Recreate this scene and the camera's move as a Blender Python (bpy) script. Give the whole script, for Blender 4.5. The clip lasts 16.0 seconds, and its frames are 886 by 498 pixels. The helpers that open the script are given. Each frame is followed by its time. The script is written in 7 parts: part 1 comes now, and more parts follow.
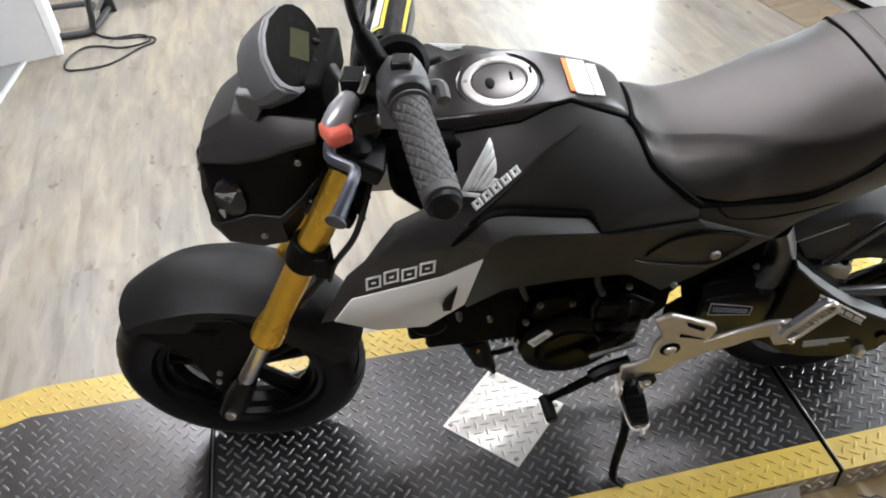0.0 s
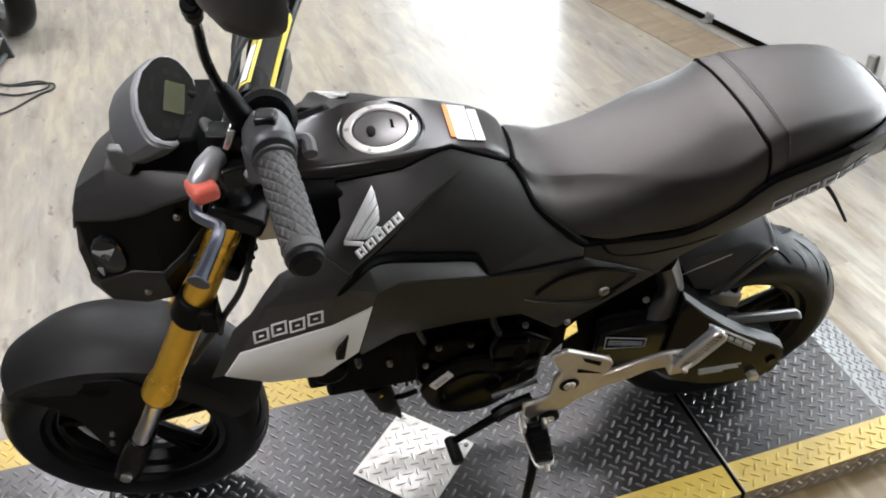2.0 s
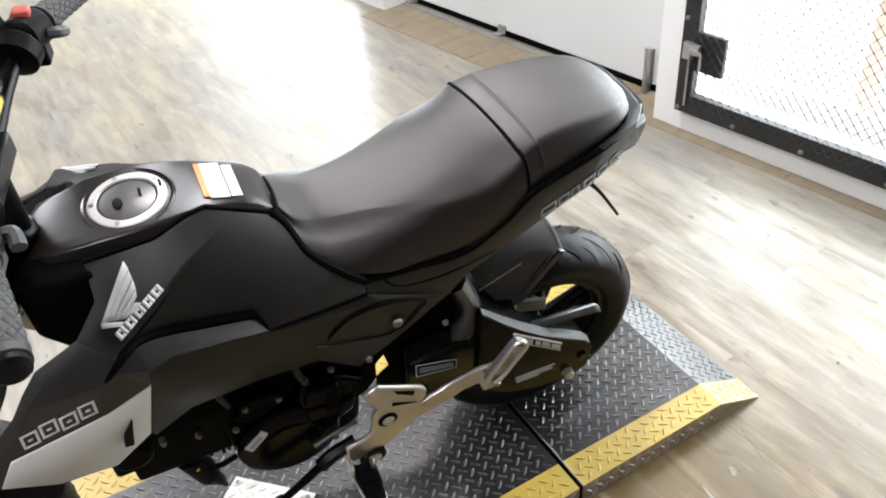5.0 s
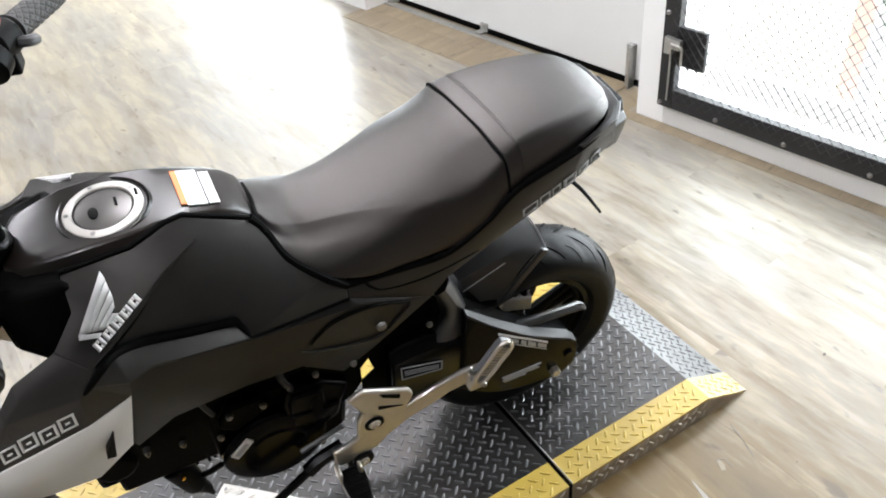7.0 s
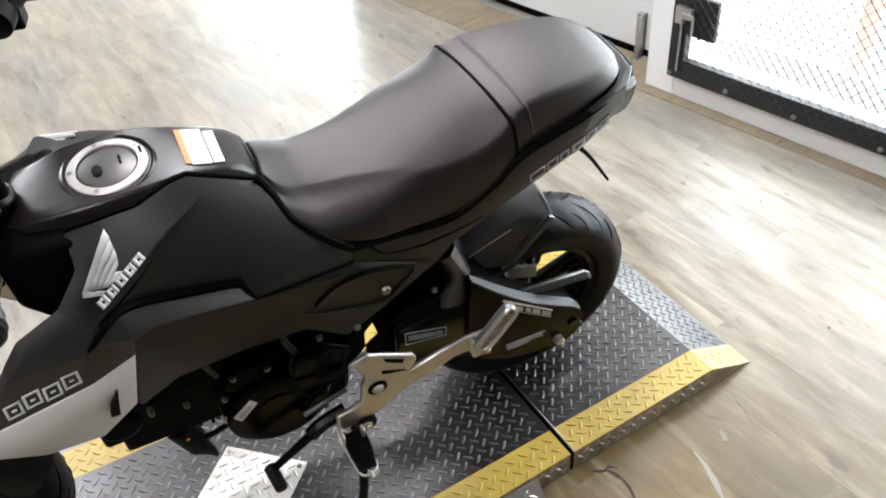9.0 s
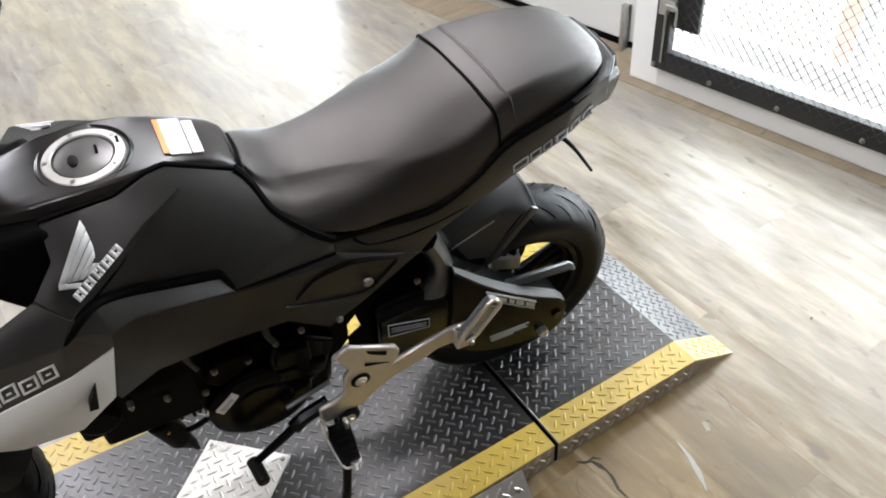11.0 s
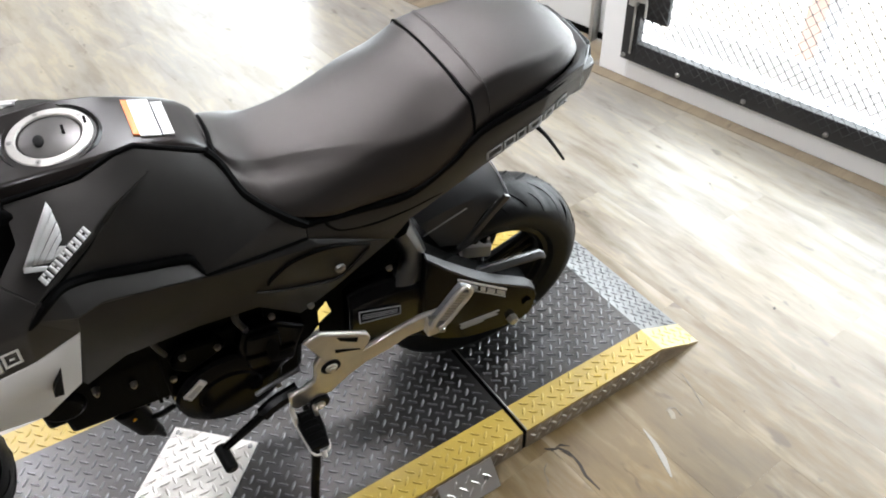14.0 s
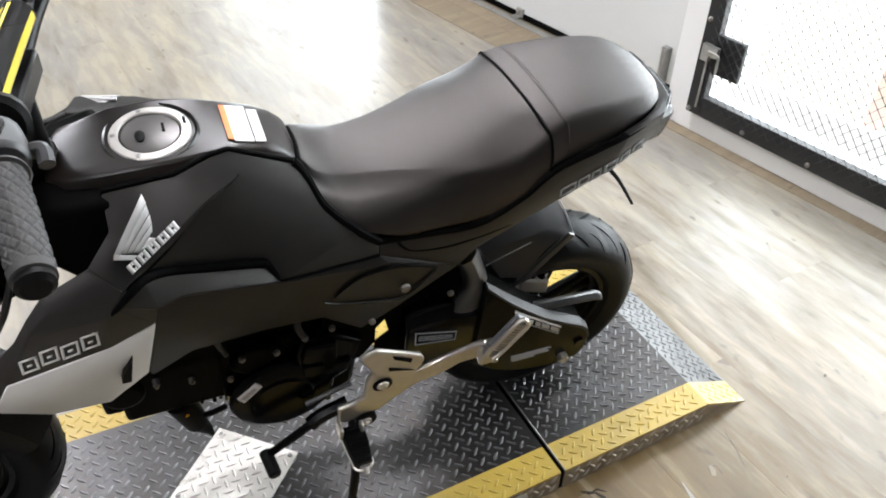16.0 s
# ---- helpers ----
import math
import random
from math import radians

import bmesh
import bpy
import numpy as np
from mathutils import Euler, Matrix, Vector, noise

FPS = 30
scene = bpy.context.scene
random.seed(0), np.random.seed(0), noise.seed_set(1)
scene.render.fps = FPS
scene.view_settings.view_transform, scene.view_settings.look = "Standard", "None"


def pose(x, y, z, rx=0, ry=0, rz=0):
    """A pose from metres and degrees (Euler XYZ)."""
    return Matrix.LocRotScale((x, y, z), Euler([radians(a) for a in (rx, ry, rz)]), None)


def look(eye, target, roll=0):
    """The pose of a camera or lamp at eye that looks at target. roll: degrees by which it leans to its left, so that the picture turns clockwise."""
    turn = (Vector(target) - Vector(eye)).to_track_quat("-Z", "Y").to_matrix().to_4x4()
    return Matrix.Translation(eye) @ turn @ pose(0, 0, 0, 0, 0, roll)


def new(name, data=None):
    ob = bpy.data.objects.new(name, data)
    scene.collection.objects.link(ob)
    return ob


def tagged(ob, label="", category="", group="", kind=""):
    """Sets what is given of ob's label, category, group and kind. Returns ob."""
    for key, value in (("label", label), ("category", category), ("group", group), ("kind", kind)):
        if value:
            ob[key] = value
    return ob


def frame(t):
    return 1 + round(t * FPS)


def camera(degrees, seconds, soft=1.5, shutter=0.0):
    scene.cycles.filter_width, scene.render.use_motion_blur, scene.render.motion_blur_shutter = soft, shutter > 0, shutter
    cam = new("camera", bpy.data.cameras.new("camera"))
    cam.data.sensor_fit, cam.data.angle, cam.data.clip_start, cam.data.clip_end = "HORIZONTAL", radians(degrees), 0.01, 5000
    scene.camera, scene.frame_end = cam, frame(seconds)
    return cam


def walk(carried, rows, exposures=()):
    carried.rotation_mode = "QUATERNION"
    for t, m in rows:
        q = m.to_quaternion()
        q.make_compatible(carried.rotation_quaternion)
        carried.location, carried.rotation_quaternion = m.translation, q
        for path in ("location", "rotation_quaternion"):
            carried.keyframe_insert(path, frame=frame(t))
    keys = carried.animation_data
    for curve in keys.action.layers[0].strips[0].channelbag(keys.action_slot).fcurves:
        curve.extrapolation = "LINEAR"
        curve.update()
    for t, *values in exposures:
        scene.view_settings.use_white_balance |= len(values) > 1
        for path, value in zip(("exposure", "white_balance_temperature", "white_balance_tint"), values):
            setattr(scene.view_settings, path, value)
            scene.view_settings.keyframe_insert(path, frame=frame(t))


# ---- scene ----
cam = camera(57.8, 16.0, soft=1.9)
PATH = [
    (0, (0.296, -0.993, 1.412), (0.503, 0.513, 0.112), -5.0),
    (0.5, (0.316, -0.989, 1.424), (0.581, 0.541, 0.163), -4.1),
    (1, (0.327, -0.991, 1.425), (0.637, 0.542, 0.179), -3.4),
    (1.5, (0.34, -0.997, 1.425), (0.678, 0.535, 0.184), -3.3),
    (2, (0.357, -0.994, 1.421), (0.748, 0.522, 0.176), -3.1),
    (2.5, (0.381, -0.991, 1.42), (0.837, 0.501, 0.169), -2.7),
    (3, (0.405, -0.988, 1.427), (0.953, 0.494, 0.201), -2.8),
    (3.5, (0.415, -0.991, 1.425), (0.986, 0.474, 0.189), -3.2),
    (4, (0.418, -0.996, 1.411), (0.946, 0.45, 0.134), -3.4),
    (4.5, (0.468, -1.006, 1.421), (1.182, 0.426, 0.221), -2.9),
    (5, (0.481, -1.018, 1.426), (1.198, 0.4, 0.21), -5.0),
    (7.5, (0.497, -1.015, 1.425), (1.236, 0.384, 0.202), -5.7),
    (8, (0.494, -1.009, 1.419), (1.238, 0.365, 0.172), -4.8),
    (8.5, (0.485, -1.01, 1.412), (1.21, 0.359, 0.146), -4.3),
    (9, (0.492, -1.016, 1.411), (1.195, 0.357, 0.138), -5.3),
    (9.5, (0.495, -1.015, 1.41), (1.2, 0.355, 0.135), -5.8),
    (10, (0.499, -1.014, 1.402), (1.212, 0.33, 0.105), -5.0),
    (12.5, (0.496, -1.015, 1.407), (1.236, 0.335, 0.132), -4.4),
    (13, (0.494, -1.006, 1.404), (1.251, 0.314, 0.107), -3.9),
    (13.5, (0.488, -1.007, 1.399), (1.26, 0.294, 0.09), -3.0),
    (14, (0.489, -1.008, 1.4), (1.277, 0.277, 0.086), -2.0),
    (14.5, (0.465, -1.007, 1.412), (1.235, 0.343, 0.154), -0.2),
    (15, (0.473, -1.003, 1.395), (1.28, 0.273, 0.084), 0.2),
    (15.5, (0.459, -0.997, 1.4), (1.235, 0.329, 0.119), 0.4),
    (16, (0.438, -1.002, 1.406), (1.175, 0.373, 0.155), 1.7),
]
walk(cam, [(t, look(eye, target, roll)) for t, eye, target, roll in PATH], exposures=[(0, 0.08), (2.5, 0.01), (3.5, 0.01), (4.0, -0.07), (4.5, 0.03), (5.0, 0.11), (8.0, 0.11), (9.0, 0.03), (10.0, -0.04), (12.5, 0.11), (14.0, 0.07), (15.0, -0.01), (15.5, -0.07), (16.0, -0.01)])

# ---- light ----
FLOOR = -0.062          # the deck of the stand is at 0
CEIL = FLOOR + 3.0
WALL = Matrix.Translation((2.405, 0.963, FLOOR)) @ Matrix.Rotation(math.radians(-79.3), 4, "Z")  # x along the east wall, y out of the room

world = bpy.data.worlds.new("world")
scene.world = world
world.use_nodes = True
wn = world.node_tree.nodes
sky = wn.new("ShaderNodeTexSky")
sky.sky_type, sky.sun_disc, sky.sun_elevation, sky.sun_rotation = "NISHITA", False, radians(40), radians(60)
world.node_tree.links.new(sky.outputs[0], wn["Background"].inputs[0])
wn["Background"].inputs[1].default_value = 0.1


def area(name, m, sx, sy, watts, colour=(1, 1, 1)):
    lamp = bpy.data.lights.new(name, "AREA")
    lamp.shape, lamp.size, lamp.size_y, lamp.energy, lamp.color = "RECTANGLE", sx, sy, watts, colour
    ob = new(name, lamp)
    ob.matrix_world = m
    return ob


# daylight in the screened opening, in the glazed opening beyond the white door, and the ceiling tubes
area("screen_daylight", WALL @ pose(0.95, 0.16, 1.15, -90, 0, 0), 1.5, 1.9, 12, (0.82, 0.93, 1.0))
area("glazing_daylight", WALL @ pose(-3.0, 0.12, 1.25, -90, 0, 0), 2.2, 2.1, 62, (0.86, 0.95, 1.0))
TUBES = ((-0.8, -1.0, 62), (1.35, 1.1, 72), (-0.8, 3.0, 98))
for lx, ly, watts in TUBES:
    area("tube_light", pose(lx, ly, CEIL - 0.10, 0, 0, 0), 1.2, 0.25, watts, (0.980, 0.972, 1.030))


# ---- materials ----
def mat(name, colour, rough=0.5, metal=0.0, grain=0.0, grain_scale=60.0, bump=0.0, bump_scale=300.0, rough_var=0.0, coat=0.0, tint=None, spec=0.5, sheen=(1, 1, 1)):
    """A surface with variation of colour at two scales, uneven gloss and fine relief."""
    m = bpy.data.materials.new(name)
    m.use_nodes = True
    n, k = m.node_tree.nodes, m.node_tree.links
    b = n["Principled BSDF"]
    b.inputs["Metallic"].default_value = metal
    b.inputs["Coat Weight"].default_value = coat
    b.inputs["Coat Roughness"].default_value = 0.08
    b.inputs["Specular IOR Level"].default_value = spec
    b.inputs["Specular Tint"].default_value = (*sheen, 1)
    tc = n.new("ShaderNodeTexCoord")
    fine = n.new("ShaderNodeTexNoise")
    fine.inputs["Scale"].default_value, fine.inputs["Detail"].default_value = grain_scale, 6
    k.new(tc.outputs["Object"], fine.inputs["Vector"])
    broad = n.new("ShaderNodeTexNoise")
    broad.inputs["Scale"].default_value, broad.inputs["Detail"].default_value = grain_scale / 11, 3
    k.new(tc.outputs["Object"], broad.inputs["Vector"])
    both = n.new("ShaderNodeMath")
    both.operation = "ADD"
    k.new(fine.outputs[0], both.inputs[0]), k.new(broad.outputs[0], both.inputs[1])
    ramp = n.new("ShaderNodeMapRange")
    ramp.inputs[1].default_value, ramp.inputs[2].default_value = 0.7, 1.3
    k.new(both.outputs[0], ramp.inputs[0])
    mix = n.new("ShaderNodeMix")
    mix.data_type = "RGBA"
    other = tint or tuple(c * (1 - grain) for c in colour)
    mix.inputs["A"].default_value = (*colour, 1)
    mix.inputs["B"].default_value = (*other, 1)
    k.new(ramp.outputs[0], mix.inputs["Factor"])
    k.new(mix.outputs["Result"], b.inputs["Base Color"])
    if rough_var:
        rr = n.new("ShaderNodeMapRange")
        rr.inputs[1].default_value, rr.inputs[2].default_value = 0.3, 0.7
        rr.inputs[3].default_value, rr.inputs[4].default_value = rough - rough_var, rough + rough_var
        k.new(broad.outputs[0], rr.inputs[0]), k.new(rr.outputs[0], b.inputs["Roughness"])
    else:
        b.inputs["Roughness"].default_value = rough
    if bump:
        fb = n.new("ShaderNodeTexNoise")
        fb.inputs["Scale"].default_value, fb.inputs["Detail"].default_value = bump_scale, 4
        k.new(tc.outputs["Object"], fb.inputs["Vector"])
        bp = n.new("ShaderNodeBump")
        bp.inputs["Strength"].default_value, bp.inputs["Distance"].default_value = bump, 0.002
        k.new(fb.outputs[0], bp.inputs["Height"]), k.new(bp.outputs[0], b.inputs["Normal"])
    return m


MATTE = mat("satin_black_plastic", (0.0180, 0.0172, 0.0164), 0.47, 0, 0.30, 40, 0.16, 900, 0.06, spec=0.44, sheen=(1.0, 0.95, 0.92))
COVERP = mat("black_engine_cover", (0.0016, 0.0016, 0.0016), 0.24, 0, 0.3, 40, 0.05, 400, 0.06, spec=0.08)
DARK = mat("moulded_black_plastic", (0.0016, 0.0016, 0.0016), 0.5, 0, 0.3, 50, 0.15, 700, 0.05, spec=0.10)
GLOSS = mat("gloss_black_paint", (0.005, 0.005, 0.005), 0.27, 0, 0.2, 20, 0.0, 1, 0.05, spec=0.34)
SWING = mat("black_steel_paint", (0.0018, 0.0018, 0.0021), 0.26, 0, 0.3, 30, 0.05, 500, 0.08, spec=0.17)
VINYL = mat("seat_vinyl", (0.0062, 0.0052, 0.0048), 0.40, 0, 0.35, 30, 0.25, 1300, 0.05, spec=0.68, sheen=(1.0, 0.92, 0.88))
RUBBER = mat("tyre_rubber", (0.0032, 0.0032, 0.0033), 0.40, 0, 0.25, 60, 0.2, 900, 0.08, spec=0.15)
RIMP = mat("black_rim_paint", (0.0016, 0.0016, 0.0016), 0.30, 0, 0.2, 30, spec=0.10)
GRIP = mat("grip_rubber", (0.027, 0.026, 0.025), 0.52, 0, 0.25, 80, 0.2, 900)
ENGINE = mat("black_engine_casting", (0.0012, 0.0012, 0.0012), 0.36, 0.0, 0.4, 60, 0.2, 500, 0.1, spec=0.03)
GOLD = mat("gold_anodised_aluminium", (0.80, 0.46, 0.055), 0.28, 0.92, 0.15, 40, 0.03, 700, 0.05)
CHROME = mat("hard_chrome", (0.62, 0.60, 0.57), 0.16, 1.0, 0.1, 40)
STEEL = mat("zinc_bolt_steel", (0.36, 0.35, 0.34), 0.3, 1.0, 0.25, 90)
ALU = mat("cast_aluminium", (0.66, 0.62, 0.56), 0.36, 0.9, 0.15, 50, 0.15, 900, 0.06)
WHITEMETAL = mat("brushed_cap_metal", (0.56, 0.54, 0.51), 0.42, 0.55, 0.12, 70, 0.1, 900, 0.05)
TANKP = mat("satin_tank_paint", (0.0115, 0.0085, 0.0070), 0.33, 0, 0.2, 20, 0.0, 1, 0.05, spec=0.42)
LOWER = mat("lower_cover_plastic", (0.0078, 0.0070, 0.0064), 0.46, 0, 0.25, 40, 0.14, 900, 0.06, spec=0.30)
TAILP = mat("satin_tail_plastic", (0.0125, 0.0115, 0.0108), 0.42, 0, 0.25, 40, 0.10, 900, 0.06, spec=0.42)
TEARBR = mat("torn_vinyl_brown", (0.035, 0.025, 0.016), 0.8, 0, 0.4, 200)
CREASE = mat("crease_brown", (0.175, 0.138, 0.095), 0.5, 0, 0.4, 200)
SCUFF = mat("pale_scuff", (0.30, 0.275, 0.235), 0.4, 0, 0.2, 200)
TAPE = mat("clear_tape", (0.27, 0.22, 0.16), 0.10, 0, 0.15, 120)
TAILDECAL = mat("dull_grey_decal", (0.34, 0.34, 0.34), 0.45, 0, 0.2, 90)
KNUCKLE = mat("dull_cast_metal", (0.22, 0.22, 0.23), 0.5, 0.3, 0.2, 60, 0.1, 700)
HUGGER = mat("semi_gloss_black", (0.0110, 0.0112, 0.0122), 0.32, 0, 0.25, 30, 0.05, 600, 0.06, spec=0.85)
HUGGERP = mat("satin_hugger_plastic", (0.0460, 0.0460, 0.0480), 0.42, 0, 0.25, 30, 0.05, 600, 0.06, spec=1.0)
DISC = mat("dull_brake_disc", (0.10, 0.10, 0.10), 0.4, 0.9, 0.3, 60)
CAPMETAL = mat("satin_cap_metal", (0.105, 0.100, 0.097), 0.34, 0.5, 0.15, 60, 0.08, 900, 0.05)
MUDGUARD = mat("satin_mudguard_plastic", (0.0080, 0.0074, 0.0074), 0.56, 0, 0.3, 40, 0.12, 900, 0.06, spec=0.6)
GREYPL = mat("grey_switch_plastic", (0.048, 0.048, 0.051), 0.42, 0, 0.2, 60, 0.1, 800)
SILVERPL = mat("silver_trim", (0.36, 0.36, 0.37), 0.34, 0.6, 0.1, 50)
WHITEPL = mat("white_plastic", (0.86, 0.86, 0.85), 0.4, 0, 0.05, 20, 0.03, 600)
DECAL = mat("white_decal", (0.75, 0.75, 0.74), 0.4, 0, 0.06, 60)
GREYDECAL = mat("grey_decal", (0.42, 0.42, 0.42), 0.45, 0, 0.1, 60)
ORANGE = mat("orange_decal", (0.85, 0.22, 0.04), 0.4, 0, 0.06, 60)
YELDECAL = mat("yellow_decal", (0.64, 0.52, 0.03), 0.35, 0, 0.1, 60)
LEVERM = mat("blue_grey_lever", (0.040, 0.045, 0.060), 0.34, 0.45, 0.15, 60)
REDPL = mat("red_plastic", (0.56, 0.10, 0.065), 0.38, 0, 0.15, 60)
LENS = mat("clear_lens", (0.008, 0.008, 0.009), 0.08, 0, 0.5, 40, spec=0.4)
SCREEN = mat("display_glass", (0.003, 0.003, 0.003), 0.05, 0, 0.3, 20, spec=0.30)
LCD = mat("display_crystal", (0.045, 0.048, 0.022), 0.15, 0, 0.2, 30)
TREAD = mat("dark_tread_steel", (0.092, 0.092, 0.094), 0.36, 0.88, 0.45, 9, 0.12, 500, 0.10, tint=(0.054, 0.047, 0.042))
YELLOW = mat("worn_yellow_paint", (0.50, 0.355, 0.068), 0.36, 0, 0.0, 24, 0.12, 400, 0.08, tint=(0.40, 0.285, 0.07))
BAREPLATE = mat("bare_tread_aluminium", (0.78, 0.75, 0.71), 0.30, 0.85, 0.25, 14, 0.08, 500, 0.08)
SKIRT = mat("worn_skirt_steel", (0.38, 0.31, 0.23), 0.45, 0.4, 0.45, 30, 0.15, 400, 0.08)
# ramp versions of deck steel and yellow, lightened for glare on the slope
LITTREAD = mat("glare_lit_worn_tread_steel", (0.20, 0.20, 0.20), 0.36, 0.85, 0.4, 16, 0.12, 500, 0.10)
PALEYELLOW = mat("glare_paled_yellow_paint", (0.58, 0.47, 0.20), 0.36, 0, 0.0, 24, 0.12, 400, 0.08, tint=(0.52, 0.41, 0.16))
LUGSKIRT = mat("scuffed_skirt_lug", (0.58, 0.53, 0.46), 0.40, 0.80, 0.3, 30, 0.1, 500, 0.08)
LUGSTEEL = mat("polished_tread_steel", (0.24, 0.24, 0.245), 0.36, 0.90, 0.5, 30, 0.1, 500, 0.08)
LUGYELLOW = mat("scuffed_yellow_lug", (0.50, 0.355, 0.068), 0.34, 0.0, 0.0, 60, 0.1, 500, 0.08, tint=(0.42, 0.305, 0.075))
DIMWALL = mat("dimmed_unseen_wall", (0.13, 0.13, 0.13), 0.6, 0, 0.1, 5, 0.1, 90)
WALLP = mat("white_wall_paint", (0.86, 0.86, 0.85), 0.5, 0, 0.04, 8, 0.08, 150, 0.05)
DOORP = mat("white_door_panel", (0.70, 0.71, 0.70), 0.32, 0, 0.05, 4, 0.04, 60, 0.06)
MESHM = mat("dark_mesh_steel", (0.035, 0.035, 0.037), 0.6, 0, 0.3, 60)
FRAMEP = mat("black_frame_steel", (0.024, 0.024, 0.025), 0.5, 0.1, 0.35, 40, 0.1, 400, 0.08)
GAL = mat("galvanised_steel", (0.50, 0.50, 0.48), 0.38, 0.8, 0.3, 60, 0.05, 300)
# real rubber, and the black of strips that stand for shade in recesses
SEALSHADE = mat("black_rubber_and_gap_shade", (0.0015, 0.0015, 0.0015), 0.6, 0, 0.2, 40, spec=0.05)
CEILM = mat("ceiling_paint", (0.60, 0.60, 0.60), 0.8, 0, 0.06, 6, 0.1, 80)
CABLE = mat("black_cable", (0.006, 0.006, 0.006), 0.5, 0, 0.2, 60)
BASEGREY = mat("grey_base_laminate", (0.27, 0.27, 0.265), 0.5, 0, 0.08, 12, 0.05, 200)
CABINET = mat("white_cabinet", (0.62, 0.62, 0.62), 0.45, 0, 0.05, 8, 0.03, 200)
OUTPOST = mat("orange_white_post", (0.90, 0.64, 0.54), 0.5, 0, 0.2, 9)
OUTFRAME = mat("pale_outer_frame", (0.88, 0.88, 0.88), 0.5, 0, 0.05, 10)


def wood(name, pale, mid, dark, rough=0.30, worn=None, grey=None, cream=None):
    """Printed wood flooring: streaks along each plank's y, blotches and knots, different on every plank."""
    m = bpy.data.materials.new(name)
    m.use_nodes = True
    n, k = m.node_tree.nodes, m.node_tree.links
    b = n["Principled BSDF"]
    b.inputs["Specular IOR Level"].default_value = 0.5
    tc, info = n.new("ShaderNodeTexCoord"), n.new("ShaderNodeObjectInfo")
    shift = n.new("ShaderNodeVectorMath")
    shift.operation = "MULTIPLY_ADD"
    shift.inputs[1].default_value = (1, 1, 1)
    comb = n.new("ShaderNodeCombineXYZ")
    mul = n.new("ShaderNodeMath")
    mul.operation, mul.inputs[1].default_value = "MULTIPLY", 37.0
    k.new(info.outputs["Random"], mul.inputs[0])
    for i in range(3):
        k.new(mul.outputs[0], comb.inputs[i])
    k.new(tc.outputs["Object"], shift.inputs[0]), k.new(comb.outputs[0], shift.inputs[2])

    geo = n.new("ShaderNodeNewGeometry")

    def noise_at(sx, sy, scale, detail, rough_=0.55, own=True):
        mp, tx = n.new("ShaderNodeMapping"), n.new("ShaderNodeTexNoise")
        mp.inputs["Scale"].default_value = (sx, sy, 1)
        tx.inputs["Scale"].default_value, tx.inputs["Detail"].default_value, tx.inputs["Roughness"].default_value = scale, detail, rough_
        tx.inputs["Distortion"].default_value = 0.25
        k.new(shift.outputs[0] if own else geo.outputs["Position"], mp.inputs[0]), k.new(mp.outputs[0], tx.inputs["Vector"])
        return tx.outputs[0]

    streak, blot, fine = noise_at(9.5, 1.9, 2.0, 4.0, 0.6), noise_at(3.2, 0.9, 1.6, 3, own=False), noise_at(40, 2.5, 4, 4)
    r1, r2 = n.new("ShaderNodeValToRGB"), n.new("ShaderNodeValToRGB")
    e = r1.color_ramp.elements
    e[0].position, e[0].color, e[1].position, e[1].color = 0.33, (*dark, 1), 0.64, (*pale, 1)
    for at, c in ((0.44, mid), (0.52, grey or mid), (0.575, cream or pale)):
        e.new(at).color = (*c, 1)
    k.new(streak, r1.inputs[0])
    e = r2.color_ramp.elements
    e[0].position, e[0].color, e[1].position, e[1].color = 0.32, (*(grey or mid), 1), 0.66, (*(cream or pale), 1)
    k.new(blot, r2.inputs[0])
    mx = n.new("ShaderNodeMix")
    mx.data_type = "RGBA"
    mx.inputs["Factor"].default_value = 0.5
    k.new(r1.outputs[0], mx.inputs["A"]), k.new(r2.outputs[0], mx.inputs["B"])
    hs = n.new("ShaderNodeHueSaturation")
    val = n.new("ShaderNodeMapRange")
    val.inputs[3].default_value, val.inputs[4].default_value = 0.96, 1.03
    k.new(info.outputs["Random"], val.inputs[0]), k.new(val.outputs[0], hs.inputs["Value"])
    knot, dots, spotted = noise_at(17, 8, 1.3, 2.0, 0.6), n.new("ShaderNodeMapRange"), n.new("ShaderNodeMix")
    dots.inputs[1].default_value, dots.inputs[2].default_value, dots.inputs[4].default_value = 0.66, 0.74, 0.75
    k.new(knot, dots.inputs[0]), k.new(dots.outputs[0], spotted.inputs["Factor"])
    spotted.data_type = "RGBA"
    spotted.inputs["B"].default_value = (*dark, 1)
    k.new(mx.outputs["Result"], spotted.inputs["A"]), k.new(spotted.outputs["Result"], hs.inputs["Color"])
    if worn:        # brown put into the colour about worn for floor without glare, half a metre and more across, with an uneven edge
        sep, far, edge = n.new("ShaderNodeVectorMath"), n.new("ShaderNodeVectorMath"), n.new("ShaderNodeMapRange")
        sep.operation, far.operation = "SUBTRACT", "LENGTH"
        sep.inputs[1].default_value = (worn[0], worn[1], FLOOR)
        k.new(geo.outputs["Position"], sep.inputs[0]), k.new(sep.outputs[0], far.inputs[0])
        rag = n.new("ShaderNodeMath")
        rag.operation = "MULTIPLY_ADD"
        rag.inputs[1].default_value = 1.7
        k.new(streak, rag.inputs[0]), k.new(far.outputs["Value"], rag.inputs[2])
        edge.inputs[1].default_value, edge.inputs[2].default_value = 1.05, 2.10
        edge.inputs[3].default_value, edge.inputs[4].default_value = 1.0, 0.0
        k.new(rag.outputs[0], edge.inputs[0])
        brown_mix = n.new("ShaderNodeMix")
        brown_mix.data_type, brown_mix.blend_type = "RGBA", "MULTIPLY"
        brown_mix.inputs["B"].default_value = (0.58, 0.430, 0.21, 1)
